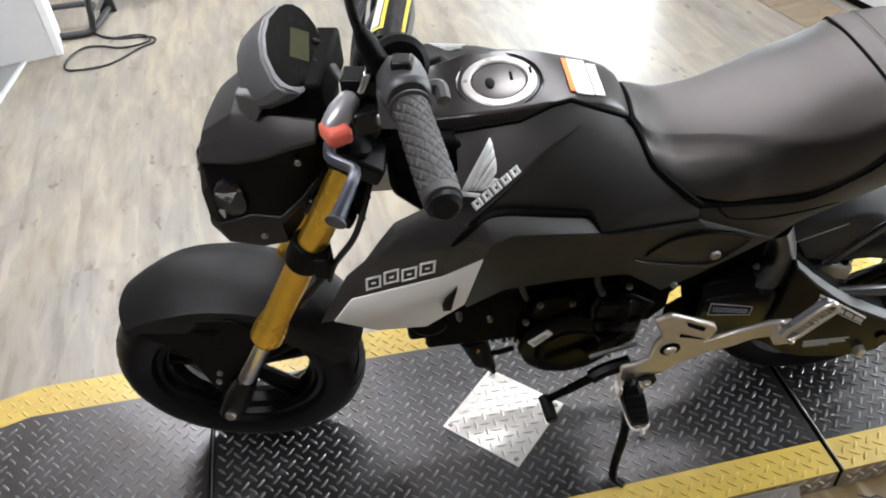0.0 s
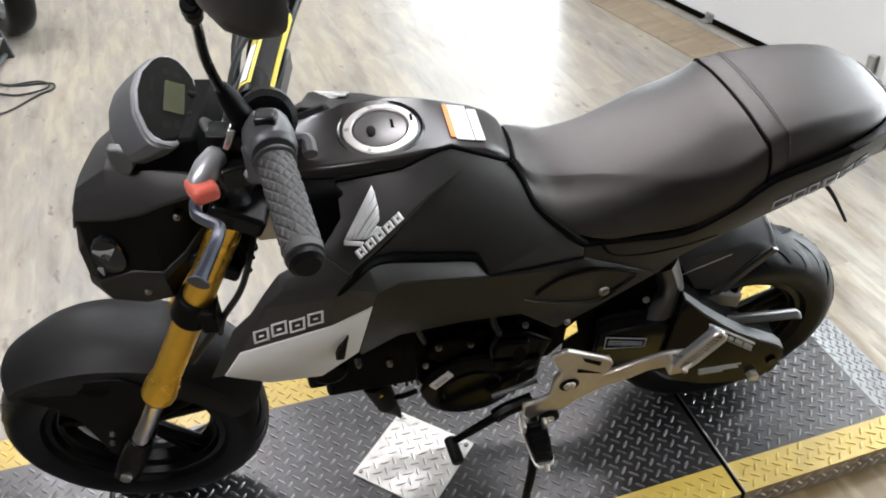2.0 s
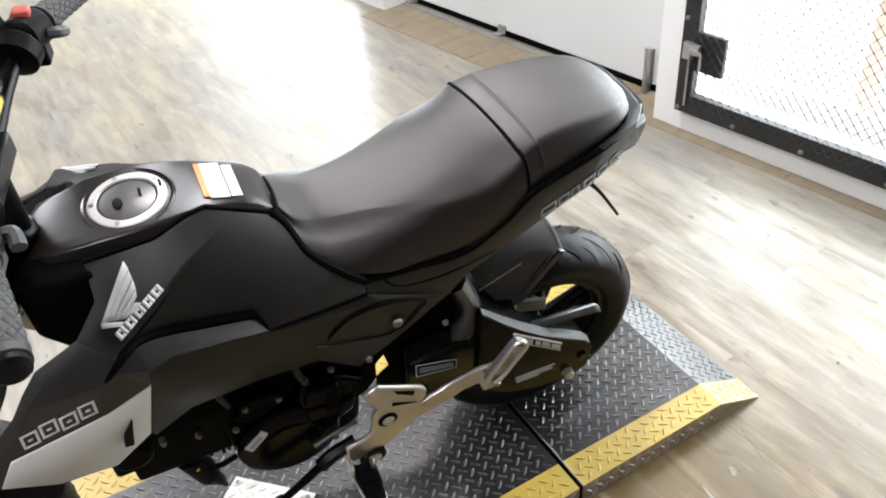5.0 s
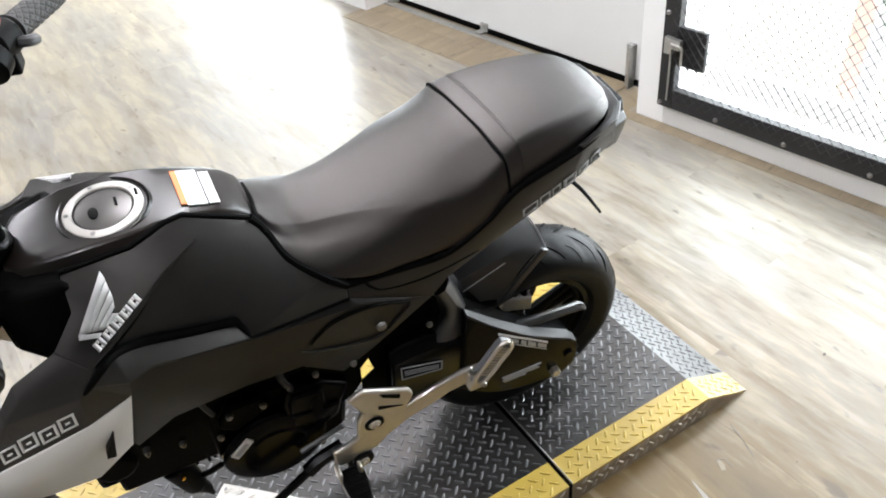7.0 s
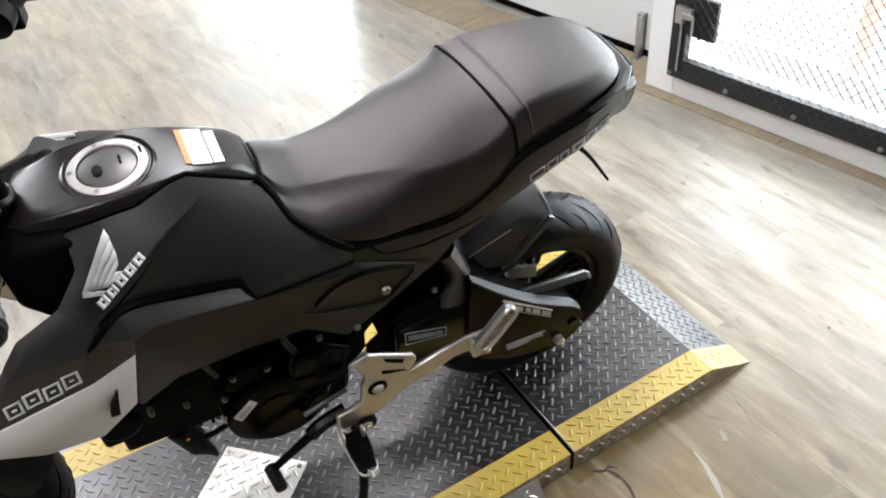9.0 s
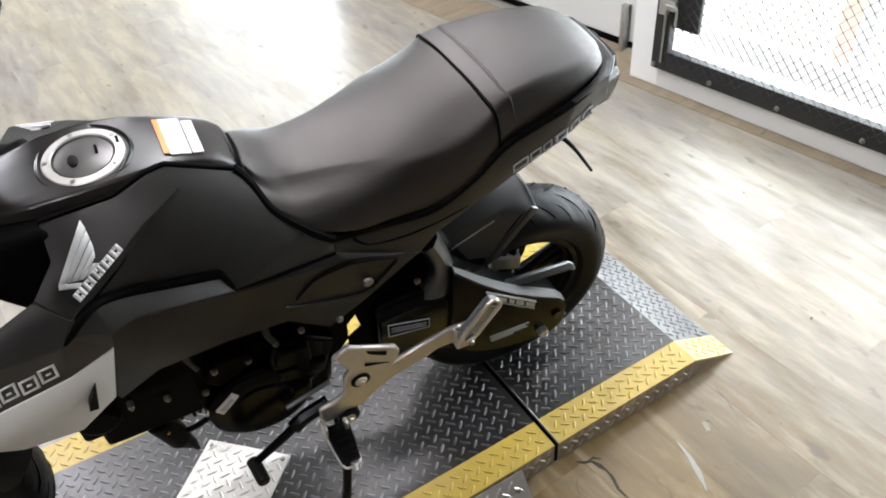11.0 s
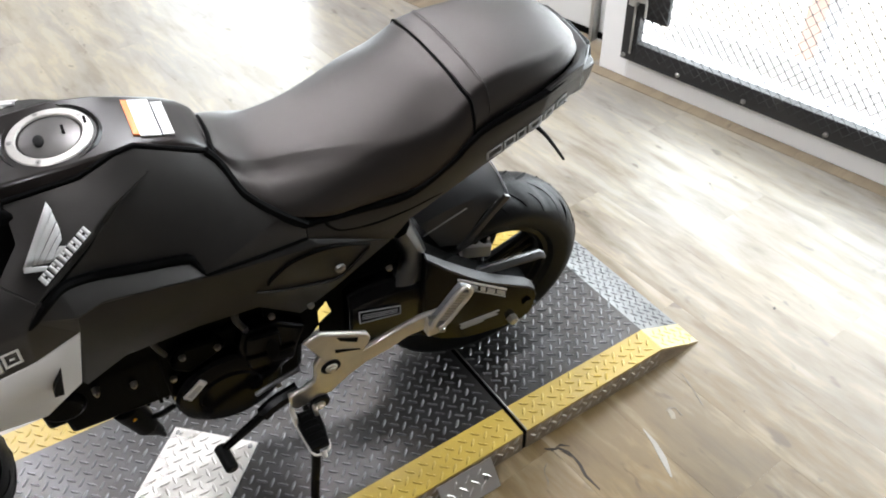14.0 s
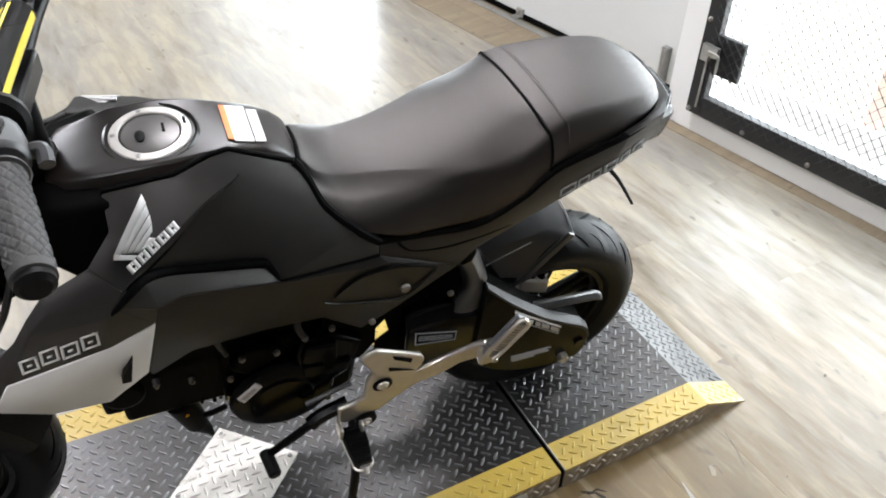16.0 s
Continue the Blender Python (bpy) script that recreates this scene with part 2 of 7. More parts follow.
        k.new(edge.outputs[0], brown_mix.inputs["Factor"]), k.new(hs.outputs[0], brown_mix.inputs["A"])
        k.new(brown_mix.outputs["Result"], b.inputs["Base Color"])
    else:
        k.new(hs.outputs[0], b.inputs["Base Color"])
    rr = n.new("ShaderNodeMapRange")
    rr.inputs[3].default_value, rr.inputs[4].default_value = rough - 0.02, rough + 0.03
    k.new(streak, rr.inputs[0]), k.new(rr.outputs[0], b.inputs["Roughness"])
    bp = n.new("ShaderNodeBump")
    bp.inputs["Strength"].default_value, bp.inputs["Distance"].default_value = 0.12, 0.002
    k.new(fine, bp.inputs["Height"]), k.new(bp.outputs[0], b.inputs["Normal"])
    return m


# worn: centre of the brown that stands in for missing floor glare
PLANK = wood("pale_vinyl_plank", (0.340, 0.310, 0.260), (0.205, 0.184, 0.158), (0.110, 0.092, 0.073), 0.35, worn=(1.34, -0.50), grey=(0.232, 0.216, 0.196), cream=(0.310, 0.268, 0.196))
MATWOOD = wood("brown_vinyl_strip", (0.27, 0.215, 0.14), (0.20, 0.155, 0.10), (0.11, 0.082, 0.052), 0.4)


def glow(name, colour, strength):
    m = bpy.data.materials.new(name)
    m.use_nodes = True
    n = m.node_tree.nodes
    n.remove(n["Principled BSDF"])
    em = n.new("ShaderNodeEmission")
    em.inputs[0].default_value, em.inputs[1].default_value = (*colour, 1), strength
    m.node_tree.links.new(em.outputs[0], n["Material Output"].inputs[0])
    return m


OUTSIDE = glow("bright_outdoors", (0.88, 0.95, 1.0), 12.0)
TUBE = glow("light_diffuser", (1.0, 0.97, 0.92), 4.0)


# ---- building helpers ----
def finish(ob, bm, material, smooth=True, angle=35):
    bmesh.ops.recalc_face_normals(bm, faces=bm.faces)
    bm.to_mesh(ob.data)
    bm.free()
    for m in material if isinstance(material, (list, tuple)) else (material,):
        ob.data.materials.append(m)
    if smooth:
        ob.data.polygons.foreach_set("use_smooth", [True] * len(ob.data.polygons))
        ob.data.set_sharp_from_angle(angle=radians(angle))
    return ob


def thing(name, label, category, group="", kind="", m=None):
    ob = new(name)
    ob.empty_display_size = 0.05
    if m is not None:
        ob.matrix_world = m
    return tagged(ob, label, category, group, kind)


def part(name, bm, material, parent, label="", bevel=0.0, smooth=True, angle=35, kind=""):
    """One mesh object under a thing or a part, in the parent's own coordinates."""
    ob = new(name, bpy.data.meshes.new(name))
    finish(ob, bm, material, smooth, angle)
    ob.parent = parent
    if bevel:
        bv = ob.modifiers.new("bevel", "BEVEL")
        bv.width, bv.segments, bv.limit_method, bv.angle_limit = bevel, 2, "ANGLE", radians(40)
    return tagged(ob, label=label, kind=kind)


def alone(name, bm, material, label, category, kind="", m=None, bevel=0.0, group="", smooth=True, angle=35):
    ob = part(name, bm, material, None, label, bevel, smooth, angle)
    if m is not None:
        ob.matrix_world = m
    return tagged(ob, label, category, group, kind)


def BM():
    return bmesh.new()


def box(bm, x0, x1, y0, y1, z0, z1, m=None):
    vs = [bm.verts.new((x, y, z)) for x in (x0, x1) for y in (y0, y1) for z in (z0, z1)]
    if m is not None:
        for v in vs:
            v.co = m @ v.co
    for f in ((0, 1, 3, 2), (4, 6, 7, 5), (0, 4, 5, 1), (2, 3, 7, 6), (0, 2, 6, 4), (1, 5, 7, 3)):
        bm.faces.new([vs[i] for i in f])
    return vs


def side_frame(d):
    d = d.normalized()
    u = d.cross(Vector((0, 0, 1)) if abs(d.z) < 0.95 else Vector((1, 0, 0))).normalized()
    return u, d.cross(u)


def rings(bm, loops, closed=True, cap=True):
    """Skin a list of equal loops of points."""
    rows = [[bm.verts.new(p) for p in loop] for loop in loops]
    n = len(rows[0])
    for a, b in zip(rows, rows[1:]):
        for i in range(n if closed else n - 1):
            j = (i + 1) % n
            bm.faces.new((a[i], a[j], b[j], b[i]))
    if cap and closed:
        bm.faces.new(rows[0][::-1]), bm.faces.new(rows[-1])
    return rows


def rod(bm, p0, p1, r0, r1=None, seg=14):
    p0, p1 = Vector(p0), Vector(p1)
    u, v = side_frame(p1 - p0)
    r1 = r0 if r1 is None else r1
    rings(bm, [[p + r * (math.cos(a) * u + math.sin(a) * v) for a in (2 * math.pi * i / seg for i in range(seg))] for p, r in ((p0, r0), (p1, r1))])


def turned(bm, p0, p1, profile, seg=20):
    """A turned piece on the axis p0 p1: profile rows of (share of the length, radius)."""
    p0, p1 = Vector(p0), Vector(p1)
    u, v = side_frame(p1 - p0)
    rings(bm, [[p0.lerp(p1, s) + r * (math.cos(a) * u + math.sin(a) * v) for a in (2 * math.pi * i / seg for i in range(seg))] for s, r in profile])


def smooth_line(pts, n=6):
    """A curve through the points."""
    pts = [Vector(p) for p in pts]
    out = []
    for i in range(len(pts) - 1):
        a, b, c, d = pts[max(i - 1, 0)], pts[i], pts[i + 1], pts[min(i + 2, len(pts) - 1)]
        for j in range(n):
            t = j / n
            out.append(0.5 * (2 * b + (c - a) * t + (2 * a - 5 * b + 4 * c - d) * t * t + (3 * b - a - 3 * c + d) * t ** 3))
    return out + [pts[-1]]


def tube(bm, pts, r, seg=10, curve=True, n=6):
    pts = smooth_line(pts, n) if curve else [Vector(p) for p in pts]
    loops, u = [], None
    for i, p in enumerate(pts):
        d = (pts[min(i + 1, len(pts) - 1)] - pts[max(i - 1, 0)]).normalized()
        if u is None:
            u, v = side_frame(d)
        u = (u - d * u.dot(d)).normalized()
        v = d.cross(u)
        rr = r(i / (len(pts) - 1)) if callable(r) else r
        loops.append([p + rr * (math.cos(a) * u + math.sin(a) * v) for a in (2 * math.pi * k / seg for k in range(seg))])
    rings(bm, loops)


def slab(bm, outline, y0, y1, axis="y"):
    """A flat plate: an outline of (x, z), from y0 to y1."""
    a = [bm.verts.new((x, y0, z)) for x, z in outline]
    b = [bm.verts.new((x, y1, z)) for x, z in outline]
    bm.faces.new(a), bm.faces.new(b[::-1])
    for i in range(len(a)):
        j = (i + 1) % len(a)
        bm.faces.new((a[i], b[i], b[j], a[j]))


def bolt(bm, p, d, r=0.006, h=0.005):
    p, d = Vector(p), Vector(d).normalized()
    rod(bm, p, p + d * h, r, r * 0.85, 8)
    rod(bm, p + d * h * 0.6, p + d * (h * 1.35), r * 0.45, r * 0.45, 6)


def lug(bm, x, y, z, turn, length=0.0262, width=0.0074, height=0.0024, m=None, slot=1):
    """One raised lozenge of tread plate."""
    c, s = math.cos(turn), math.sin(turn)
    rim = ((-0.5, 0), (-0.25, 0.42), (0.25, 0.42), (0.5, 0), (0.25, -0.42), (-0.25, -0.42))
    low, top = [], []
    for a, b in rim:
        for store, k, up in ((low, 1, -0.0002), (top, 0.50, height)):
            p = Vector((x + (a * length * c - b * width * s) * k, y + (a * length * s + b * width * c) * k, z + up))
            store.append(bm.verts.new(m @ p if m is not None else p))
    faces = [bm.faces.new(top)] + [bm.faces.new((low[i], low[(i + 1) % 6], top[(i + 1) % 6], top[i])) for i in range(6)]
    for f in faces:
        f.material_index = slot


REAR_LAY = dict(spin=radians(8), origin=(1.254, -0.058), pitch=(0.0292, 0.0292))      # how the pattern lies on the rear plate
MAIN_LAY = dict(spin=0.0, origin=(0.371, 0.134), pitch=(0.0322, 0.0294))              # and on the others


def tread(bm, x0, x1, y0, y1, pitch=(0.0292, 0.0292), inside=None, m=None, spin=0.0, origin=(0.0, 0.0), **k):
    c, s = math.cos(spin), math.sin(spin)
    ox, oy = origin
    reach = int(max(abs(x - ox) + abs(y - oy) for x in (x0, x1) for y in (y0, y1)) / min(pitch)) + 2
    for i in range(-reach, reach):
        for j in range(-reach, reach):
            for h, turn in ((0, 45), (0.5, -45)):
                u, v = (i + h) * pitch[0], (j + h) * pitch[1]
                x, y = ox + u * c - v * s, oy + u * s + v * c
                if x0 + 0.007 < x < x1 - 0.007 and y0 + 0.007 < y < y1 - 0.007 and (inside is None or inside(x, y)):
                    lug(bm, x, y, 0, spin + math.radians(turn), m=m, **k)


# ---- the room ----
def slab_box(name, dims, material, label, category, m=None, bevel=0.0):
    bm = BM()
    box(bm, *dims)
    return alone(name, bm, material, label, category, "structure", m, bevel, smooth=False)


floor_ob = slab_box("floor", (-3.3, 4.2, -4.3, 6.8, FLOOR - 0.12, FLOOR - 0.005), MATWOOD, "pale wood-look vinyl plank shop floor", "floor")
slab_box("ceiling", (-3.3, 4.2, -4.3, 6.8, CEIL, CEIL + 0.1), CEILM, "plain painted shop ceiling", "ceiling")
# three unseen walls close the room; their dark tone holds down fill light
slab_box("wall_west", (-3.3, -3.15, -4.3, 6.8, FLOOR, CEIL), DIMWALL, "unseen grey wall closing the shop, toned dark to cut fill light", "wall")
slab_box("wall_south", (-3.15, 4.2, -4.3, -4.15, FLOOR, CEIL), DIMWALL, "unseen grey wall closing the shop, toned dark to cut fill light", "wall")
slab_box("wall_north", (-3.15, 4.2, 6.65, 6.8, FLOOR, CEIL), DIMWALL, "unseen grey wall closing the shop, toned dark to cut fill light", "wall")

# the east wall, in lengths between its openings
bm = BM()
H3 = 3.0
box(bm, -5.9, -4.1, 0.0, 0.2, 0, H3)
box(bm, -4.1, -1.9, 0.0, 0.2, 2.3, H3)
box(bm, -4.1, -1.9, 0.0, 0.2, 0, 0.05)
box(bm, -1.9, -1.66, 0.0, 0.2, 0, H3)
box(bm, -1.66, 0.0, 0.0, 0.2, 2.3, H3)
box(bm, 0.0, 0.118, 0.0, 0.2, 0, H3)
box(bm, 0.118, 1.78, 0.0, 0.2, 0, 0.085)
box(bm, 0.118, 1.78, 0.0, 0.2, 2.1, H3)
box(bm, 1.78, 5.3, 0.0, 0.2, 0, H3)
alone("wall_east", bm, WALLP, "white painted wall with a screened opening and a low white kerb board", "wall", "structure", WALL, 0.003, smooth=False)

# white panel door with rubber foot, sill strip and brackets
door = thing("door_1", "closed white panel door with a black rubber foot", "door", kind="structure", m=WALL)
bm = BM()
box(bm, -1.66, 0.0, 0.172, 0.21, 0.028, 2.3)
part("door_panel", bm, DOORP, door, bevel=0.003, smooth=False)
bm = BM()
box(bm, -1.66, 0.0, 0.166, 0.20, 0.003, 0.028)
part("rubber_foot", bm, SEALSHADE, door, "black rubber seal strip", 0.004)
bm = BM()
slab(bm, [(-1.66, 0.001), (-0.55, 0.001), (-0.55, 0.006), (-1.66, 0.008)], 0.112, 0.150)
part("sill_strip", bm, GAL, door, "scuffed bright metal sill strip", 0.001)
for bx in (-1.62, -0.98):
    bm = BM()
    box(bm, bx - 0.022, bx + 0.022, 0.160, 0.172, 0.012, 0.05)
    box(bm, bx - 0.03, bx + 0.01, 0.130, 0.166, 0.010, 0.016)
    rod(bm, (bx, 0.158, 0.036), (bx, 0.152, 0.036), 0.007)
    part("bracket", bm, GAL, door, "small galvanised guide bracket", 0.0015)
bm = BM()
box(bm, -0.172, -0.140, 0.150, 0.176, 0.0, 0.175)
box(bm, -0.146, -0.140, 0.128, 0.176, 0.0, 0.175)
part("edge_angle", bm, GAL, door, "galvanised metal edge angle", 0.001)
bm = BM()
for bz in (0.03, 0.14):
    bolt(bm, (-0.158, 0.150, bz), (0, -1, 0), 0.005)
part("bolt", bm, STEEL, door)

# glazed opening beyond the white door
glaz = thing("window_1", "tall bright glazed opening in the white wall", "window", kind="structure", m=WALL)
for wx0, wx1, wz0, wz1 in ((-4.1, -4.04, 0.05, 2.3), (-1.96, -1.9, 0.05, 2.3), (-4.04, -1.96, 0.05, 0.12), (-4.04, -1.96, 2.23, 2.3), (-3.03, -2.97, 0.12, 2.23)):
    bm = BM()
    box(bm, wx0, wx1, 0.06, 0.12, wz0, wz1)
    part("window_frame", bm, WALLP, glaz, bevel=0.003, smooth=False)

# what is outside: bright daylight, a pale door frame and an orange marked post
bm = BM()
box(bm, -6.5, 6.0, 1.9, 1.95, -0.3, 3.4)
alone("backdrop", bm, OUTSIDE, "bright overexposed daylight outdoors", "backdrop", "structure", WALL, smooth=False)
bm = BM()
box(bm, -6.5, 6.0, 0.2, 1.9, -0.12, -0.03)
alone("pavement", bm, OUTFRAME, "pale sunlit concrete outside the opening", "pavement", "structure", WALL, smooth=False)
outer = thing("outer_gate", "pale grey gate frame standing outside the screen", "gate", m=WALL)
for gx0, gx1, gz0, gz1 in ((0.035, 0.095, -0.03, 1.9), (0.095, 0.62, -0.03, 0.085), (0.62, 0.67, -0.03, 1.9), (0.67, 1.6, -0.03, 0.085)):
    bm = BM()
    box(bm, gx0, gx1, 0.36, 0.40, gz0, gz1)
    part("rail", bm, OUTFRAME, outer, bevel=0.003, smooth=False)
bm = BM()
box(bm, 0.53, 0.60, 0.42, 0.49, -0.03, 1.2)
alone("marker_post", bm, OUTPOST, "faded orange marker post outside the screen", "post", m=WALL, bevel=0.006)

# screen door of expanded metal in a black frame
screen = thing("screen_door", "black steel framed screen door of expanded metal mesh", "screen door", m=WALL)
for fx0, fx1, fz0, fz1, nm in ((0.108, 0.168, 0.088, 2.1, "stile"), (1.73, 1.79, 0.088, 2.1, "stile"), (0.168, 1.73, 0.088, 0.160, "bottom_rail"), (0.168, 1.73, 2.04, 2.1, "top_rail")):
    bm = BM()
    box(bm, fx0, fx1, -0.034, 0.0, fz0, fz1)
    part(nm, bm, FRAMEP, screen, bevel=0.003, smooth=False)
for bx, bz in ((0.122, 0.104), (0.345, 0.107), (0.592, 0.107), (0.868, 0.107), (1.12, 0.107), (1.4, 0.107), (0.124, 0.43), (0.124, 0.75)):
    bm = BM()
    turned(bm, (bx, -0.034, bz), (bx, -0.043, bz), ((0, 0.0085), (0.5, 0.0085), (0.8, 0.006), (1, 0.002)), 10)
    part("bolt", bm, STEEL, screen)


def expanded(bm, x0, x1, z0, z1, y, wide=0.034, high=0.0190, w=0.0012, d=0.0010):
    """Strands of expanded metal, each a zigzag ribbon with depth."""
    rows = int((z1 - z0) / high)
    cols = int((x1 - x0) / (wide / 2))
    for r in range(rows + 1):
        up, loops = 1 if r % 2 else -1, []
        for c in range(cols + 1):
            s = up * (1 if c % 2 else -1)
            x, z = x0 + c * wide / 2, z0 + r * high + s * high * 0.5
            for dx, dz, k in ((-0.16, -0.32 * s, 0.85), (0, 0, 1.5), (0.16, -0.32 * s, 0.85)):
                px, pz, pw = x + dx * wide, z + dz * high, w * k
                loops.append([(px, y - d, pz - pw), (px, y + d, pz - pw * 0.2), (px, y + d, pz + pw), (px, y - d, pz + pw * 0.2)])
        rings(bm, loops)


bm = BM()
expanded(bm, 0.152, 1.74, 0.130, 2.05, -0.037)
part("mesh_panel", bm, MESHM, screen, "dark expanded metal mesh", smooth=False)
bm = BM()
box(bm, 0.160, 0.272, -0.030, -0.012, 0.252, 0.388)
lock = part("lock_plate", bm, FRAMEP, screen, "black mesh-covered lock plate", 0.003, smooth=False)
bm = BM()
expanded(bm, 0.162, 0.272, 0.262, 0.384, -0.034)
part("mesh_cover", bm, FRAMEP, lock, smooth=False)
latch = BM()
box(latch, 0.128, 0.158, -0.052, -0.034, 0.295, 0.352)
box(latch, 0.150, 0.192, -0.058, -0.040, 0.318, 0.352)
tube(latch, [(0.16, -0.06, 0.335), (0.200, -0.064, 0.335), (0.206, -0.064, 0.32), (0.206, -0.064, 0.275)], 0.0045, 8, n=4)
part("latch", latch, GAL, screen, "galvanised slide latch", 0.0015)
bm = BM()
rod(bm, (0.150, -0.040, 0.12), (0.150, -0.040, 0.30), 0.004, seg=8)
part("drop_rod", bm, GAL, screen)

# ceiling tubes
for lx, ly, watts in TUBES:
    lt = thing("ceiling_light", "long white ceiling tube light fitting", "ceiling light", "ceiling lights", m=pose(lx, ly, CEIL))
    bm = BM()
    box(bm, -0.64, 0.64, -0.15, 0.15, -0.07, 0.0)
    part("housing", bm, WALLP, lt, bevel=0.004)
    bm = BM()
    box(bm, -0.6, 0.6, -0.12, 0.12, -0.085, -0.07)
    part("diffuser", bm, TUBE, lt, bevel=0.003)

# ---- things behind the motorcycle ----
cab = thing("display_cabinet", "white laminate display panel standing on the floor", "cabinet", m=pose(-0.778, 2.385, FLOOR, 0, 0, 12))
bm = BM()
box(bm, -0.9, -0.03, 0.0, 0.035, 0.0, 1.2)
part("panel", bm, CABINET, cab, bevel=0.002, smooth=False)
bm = BM()
box(bm, -0.03, 0.0, -0.004, 0.25, 0.0, 1.2)
part("edge_board", bm, WHITEPL, cab, "bright white edge board", 0.002, smooth=False)
bm = BM()
rings(bm, [[(-0.9, -0.62, z), (-0.367, -0.62, z), (-0.164, -0.004, z), (-0.9, -0.004, z)] for z in (0.0, 0.010)])
base = part("base_board", bm, BASEGREY, cab, "grey base board", smooth=False)
bm = BM()
rings(bm, [[(-0.366, -0.62, z), (-0.352, -0.62, z), (-0.149, -0.004, z), (-0.163, -0.004, z)] for z in (0.0, 0.013)])
part("edge_strip", bm, CABINET, base, "pale edge strip", smooth=False)

stand = thing("wheel_stand", "black tubular steel wheel stand on the floor", "wheel stand", m=pose(-0.66, 2.53, FLOOR))
bm = BM()
tube(bm, [(-0.55, 0.0, 0.016), (-0.12, 0.0, 0.016), (-0.02, 0.0, 0.022), (0.0, 0.0, 0.06), (0.012, 0.0, 0.14), (0.03, 0.02, 0.33), (0.04, 0.03, 0.55)], 0.015, 12, n=8)
part("front_tube", bm, FRAMEP, stand)
bm = BM()
tube(bm, [(-0.55, 0.12, 0.10), (-0.05, 0.12, 0.10), (0.01, 0.02, 0.11)], 0.013, 10, n=5)
part("cross_tube", bm, FRAMEP, stand)
bm = BM()
tube(bm, [(-0.012, 0.02, 0.02), (0.03, 0.25, 0.02)], 0.013, 10, curve=False)
slab(bm, [(-0.02, 0.0), (0.06, 0.0), (0.055, 0.05), (0.045, 0.12), (0.03, 0.13), (0.0, 0.04)], 0.235, 0.262)
part("wheel_cradle", bm, FRAMEP, stand, bevel=0.002)
bm = BM()
slab(bm, [(-0.03, 0.025), (-0.005, 0.025), (0.05, 0.10), (0.028, 0.105)], 0.215, 0.233)
part("chock_arm", bm, GAL, stand, "bare metal chock arm", 0.002)


def tyre_mesh(bm, radius, width, rim, seg=72, grooves=0):
    """A rounded tyre about the y axis; the crown may carry slanted grooves."""
    h = width / 2
    prof = [(rim, h * 0.62), (rim + 0.012, h * 0.86), ((rim + radius) / 2 - 0.004, h)]
    for k in range(0, 19):
        a = radians(78 - k * 156 / 18)
        prof.append((radius - (radius - rim) * 0.46 * (1 - math.cos(a)) * 1.12, h * 0.985 * math.sin(a) / math.sin(radians(78))))
    prof += [((rim + radius) / 2 - 0.004, -h), (rim + 0.012, -h * 0.86), (rim, -h * 0.62)]
    loops = []
    for s in range(seg):
        t = 2 * math.pi * s / seg
        loop = []
        for i, (r, y) in enumerate(prof):
            k = i - 3
            if grooves and 1 <= k <= 17:
                lane = k - 9
                ph = (s + abs(lane) * 1.0 + (grooves / 2 if lane > 0 else 0)) % grooves
                if 2 <= abs(lane) <= 6 and ph < 2.1:
                    r -= 0.0015
            loop.append((r * math.cos(t), y, r * math.sin(t)))
        loops.append(loop)
    rings(bm, loops + [loops[0]], closed=False)
    bmesh.ops.remove_doubles(bm, verts=bm.verts, dist=1e-6)


def tyre_radius(y, radius, width, rim):
    """How far the crown of the tyre lies from the axle at the side distance y."""
    a = math.asin(max(-1.0, min(1.0, y / (width / 2 * 0.985) * math.sin(radians(78)))))
    return radius - (radius - rim) * 0.46 * (1 - math.cos(a)) * 1.12


def groove_mesh(bm, radius, width, rim, count=15):
    """Dark strips, slightly proud, for the shade in sweeping cuts across the shoulders of the tyre."""
    for side in (-1, 1):
        for k in range(count):
            for t0, span, y0, y1, w in ((0.0, 0.30, 0.10, 0.80, 0.0042), (0.5, 0.16, 0.45, 0.90, 0.0034)):
                start, rows = 2 * math.pi * (k + t0 + (0.25 if side > 0 else 0)) / count, []
                for i in range(8):
                    f = i / 7
                    y = side * width / 2 * (y0 + (y1 - y0) * f ** 1.3)
                    r = tyre_radius(y, radius, width, rim)
                    half = w * (0.25 + math.sin(math.pi * min(1, f + 0.12)) ** 0.6) / 2
                    t = start + span * (1 - f)
                    rows.append([((r + d) * math.cos(t + s * half / r), y + s * half * 0.9, (r + d) * math.sin(t + s * half / r)) for s, d in ((-1, -0.002), (-1, 0.0005), (1, 0.0005), (1, -0.002))])
                rings(bm, rows)


def rim_mesh(bm, r, width, inner=0.9):
    prof = [(r + 0.004, width / 2), (r + 0.004, width / 2 - 0.006), (r * inner, width / 2 - 0.012), (r * inner - 0.006, 0), (r * inner, -width / 2 + 0.012), (r + 0.004, -width / 2 + 0.006), (r + 0.004, -width / 2), (r - 0.006, -width / 2), (r * inner - 0.012, 0), (r - 0.006, width / 2)]
    seg, loops = 56, []
    for s in range(seg + 1):
        t = 2 * math.pi * s / seg
        loops.append([(a * math.cos(t), y, a * math.sin(t)) for a, y in prof])
    rings(bm, loops, closed=True, cap=False)
    bmesh.ops.remove_doubles(bm, verts=bm.verts, dist=1e-6)


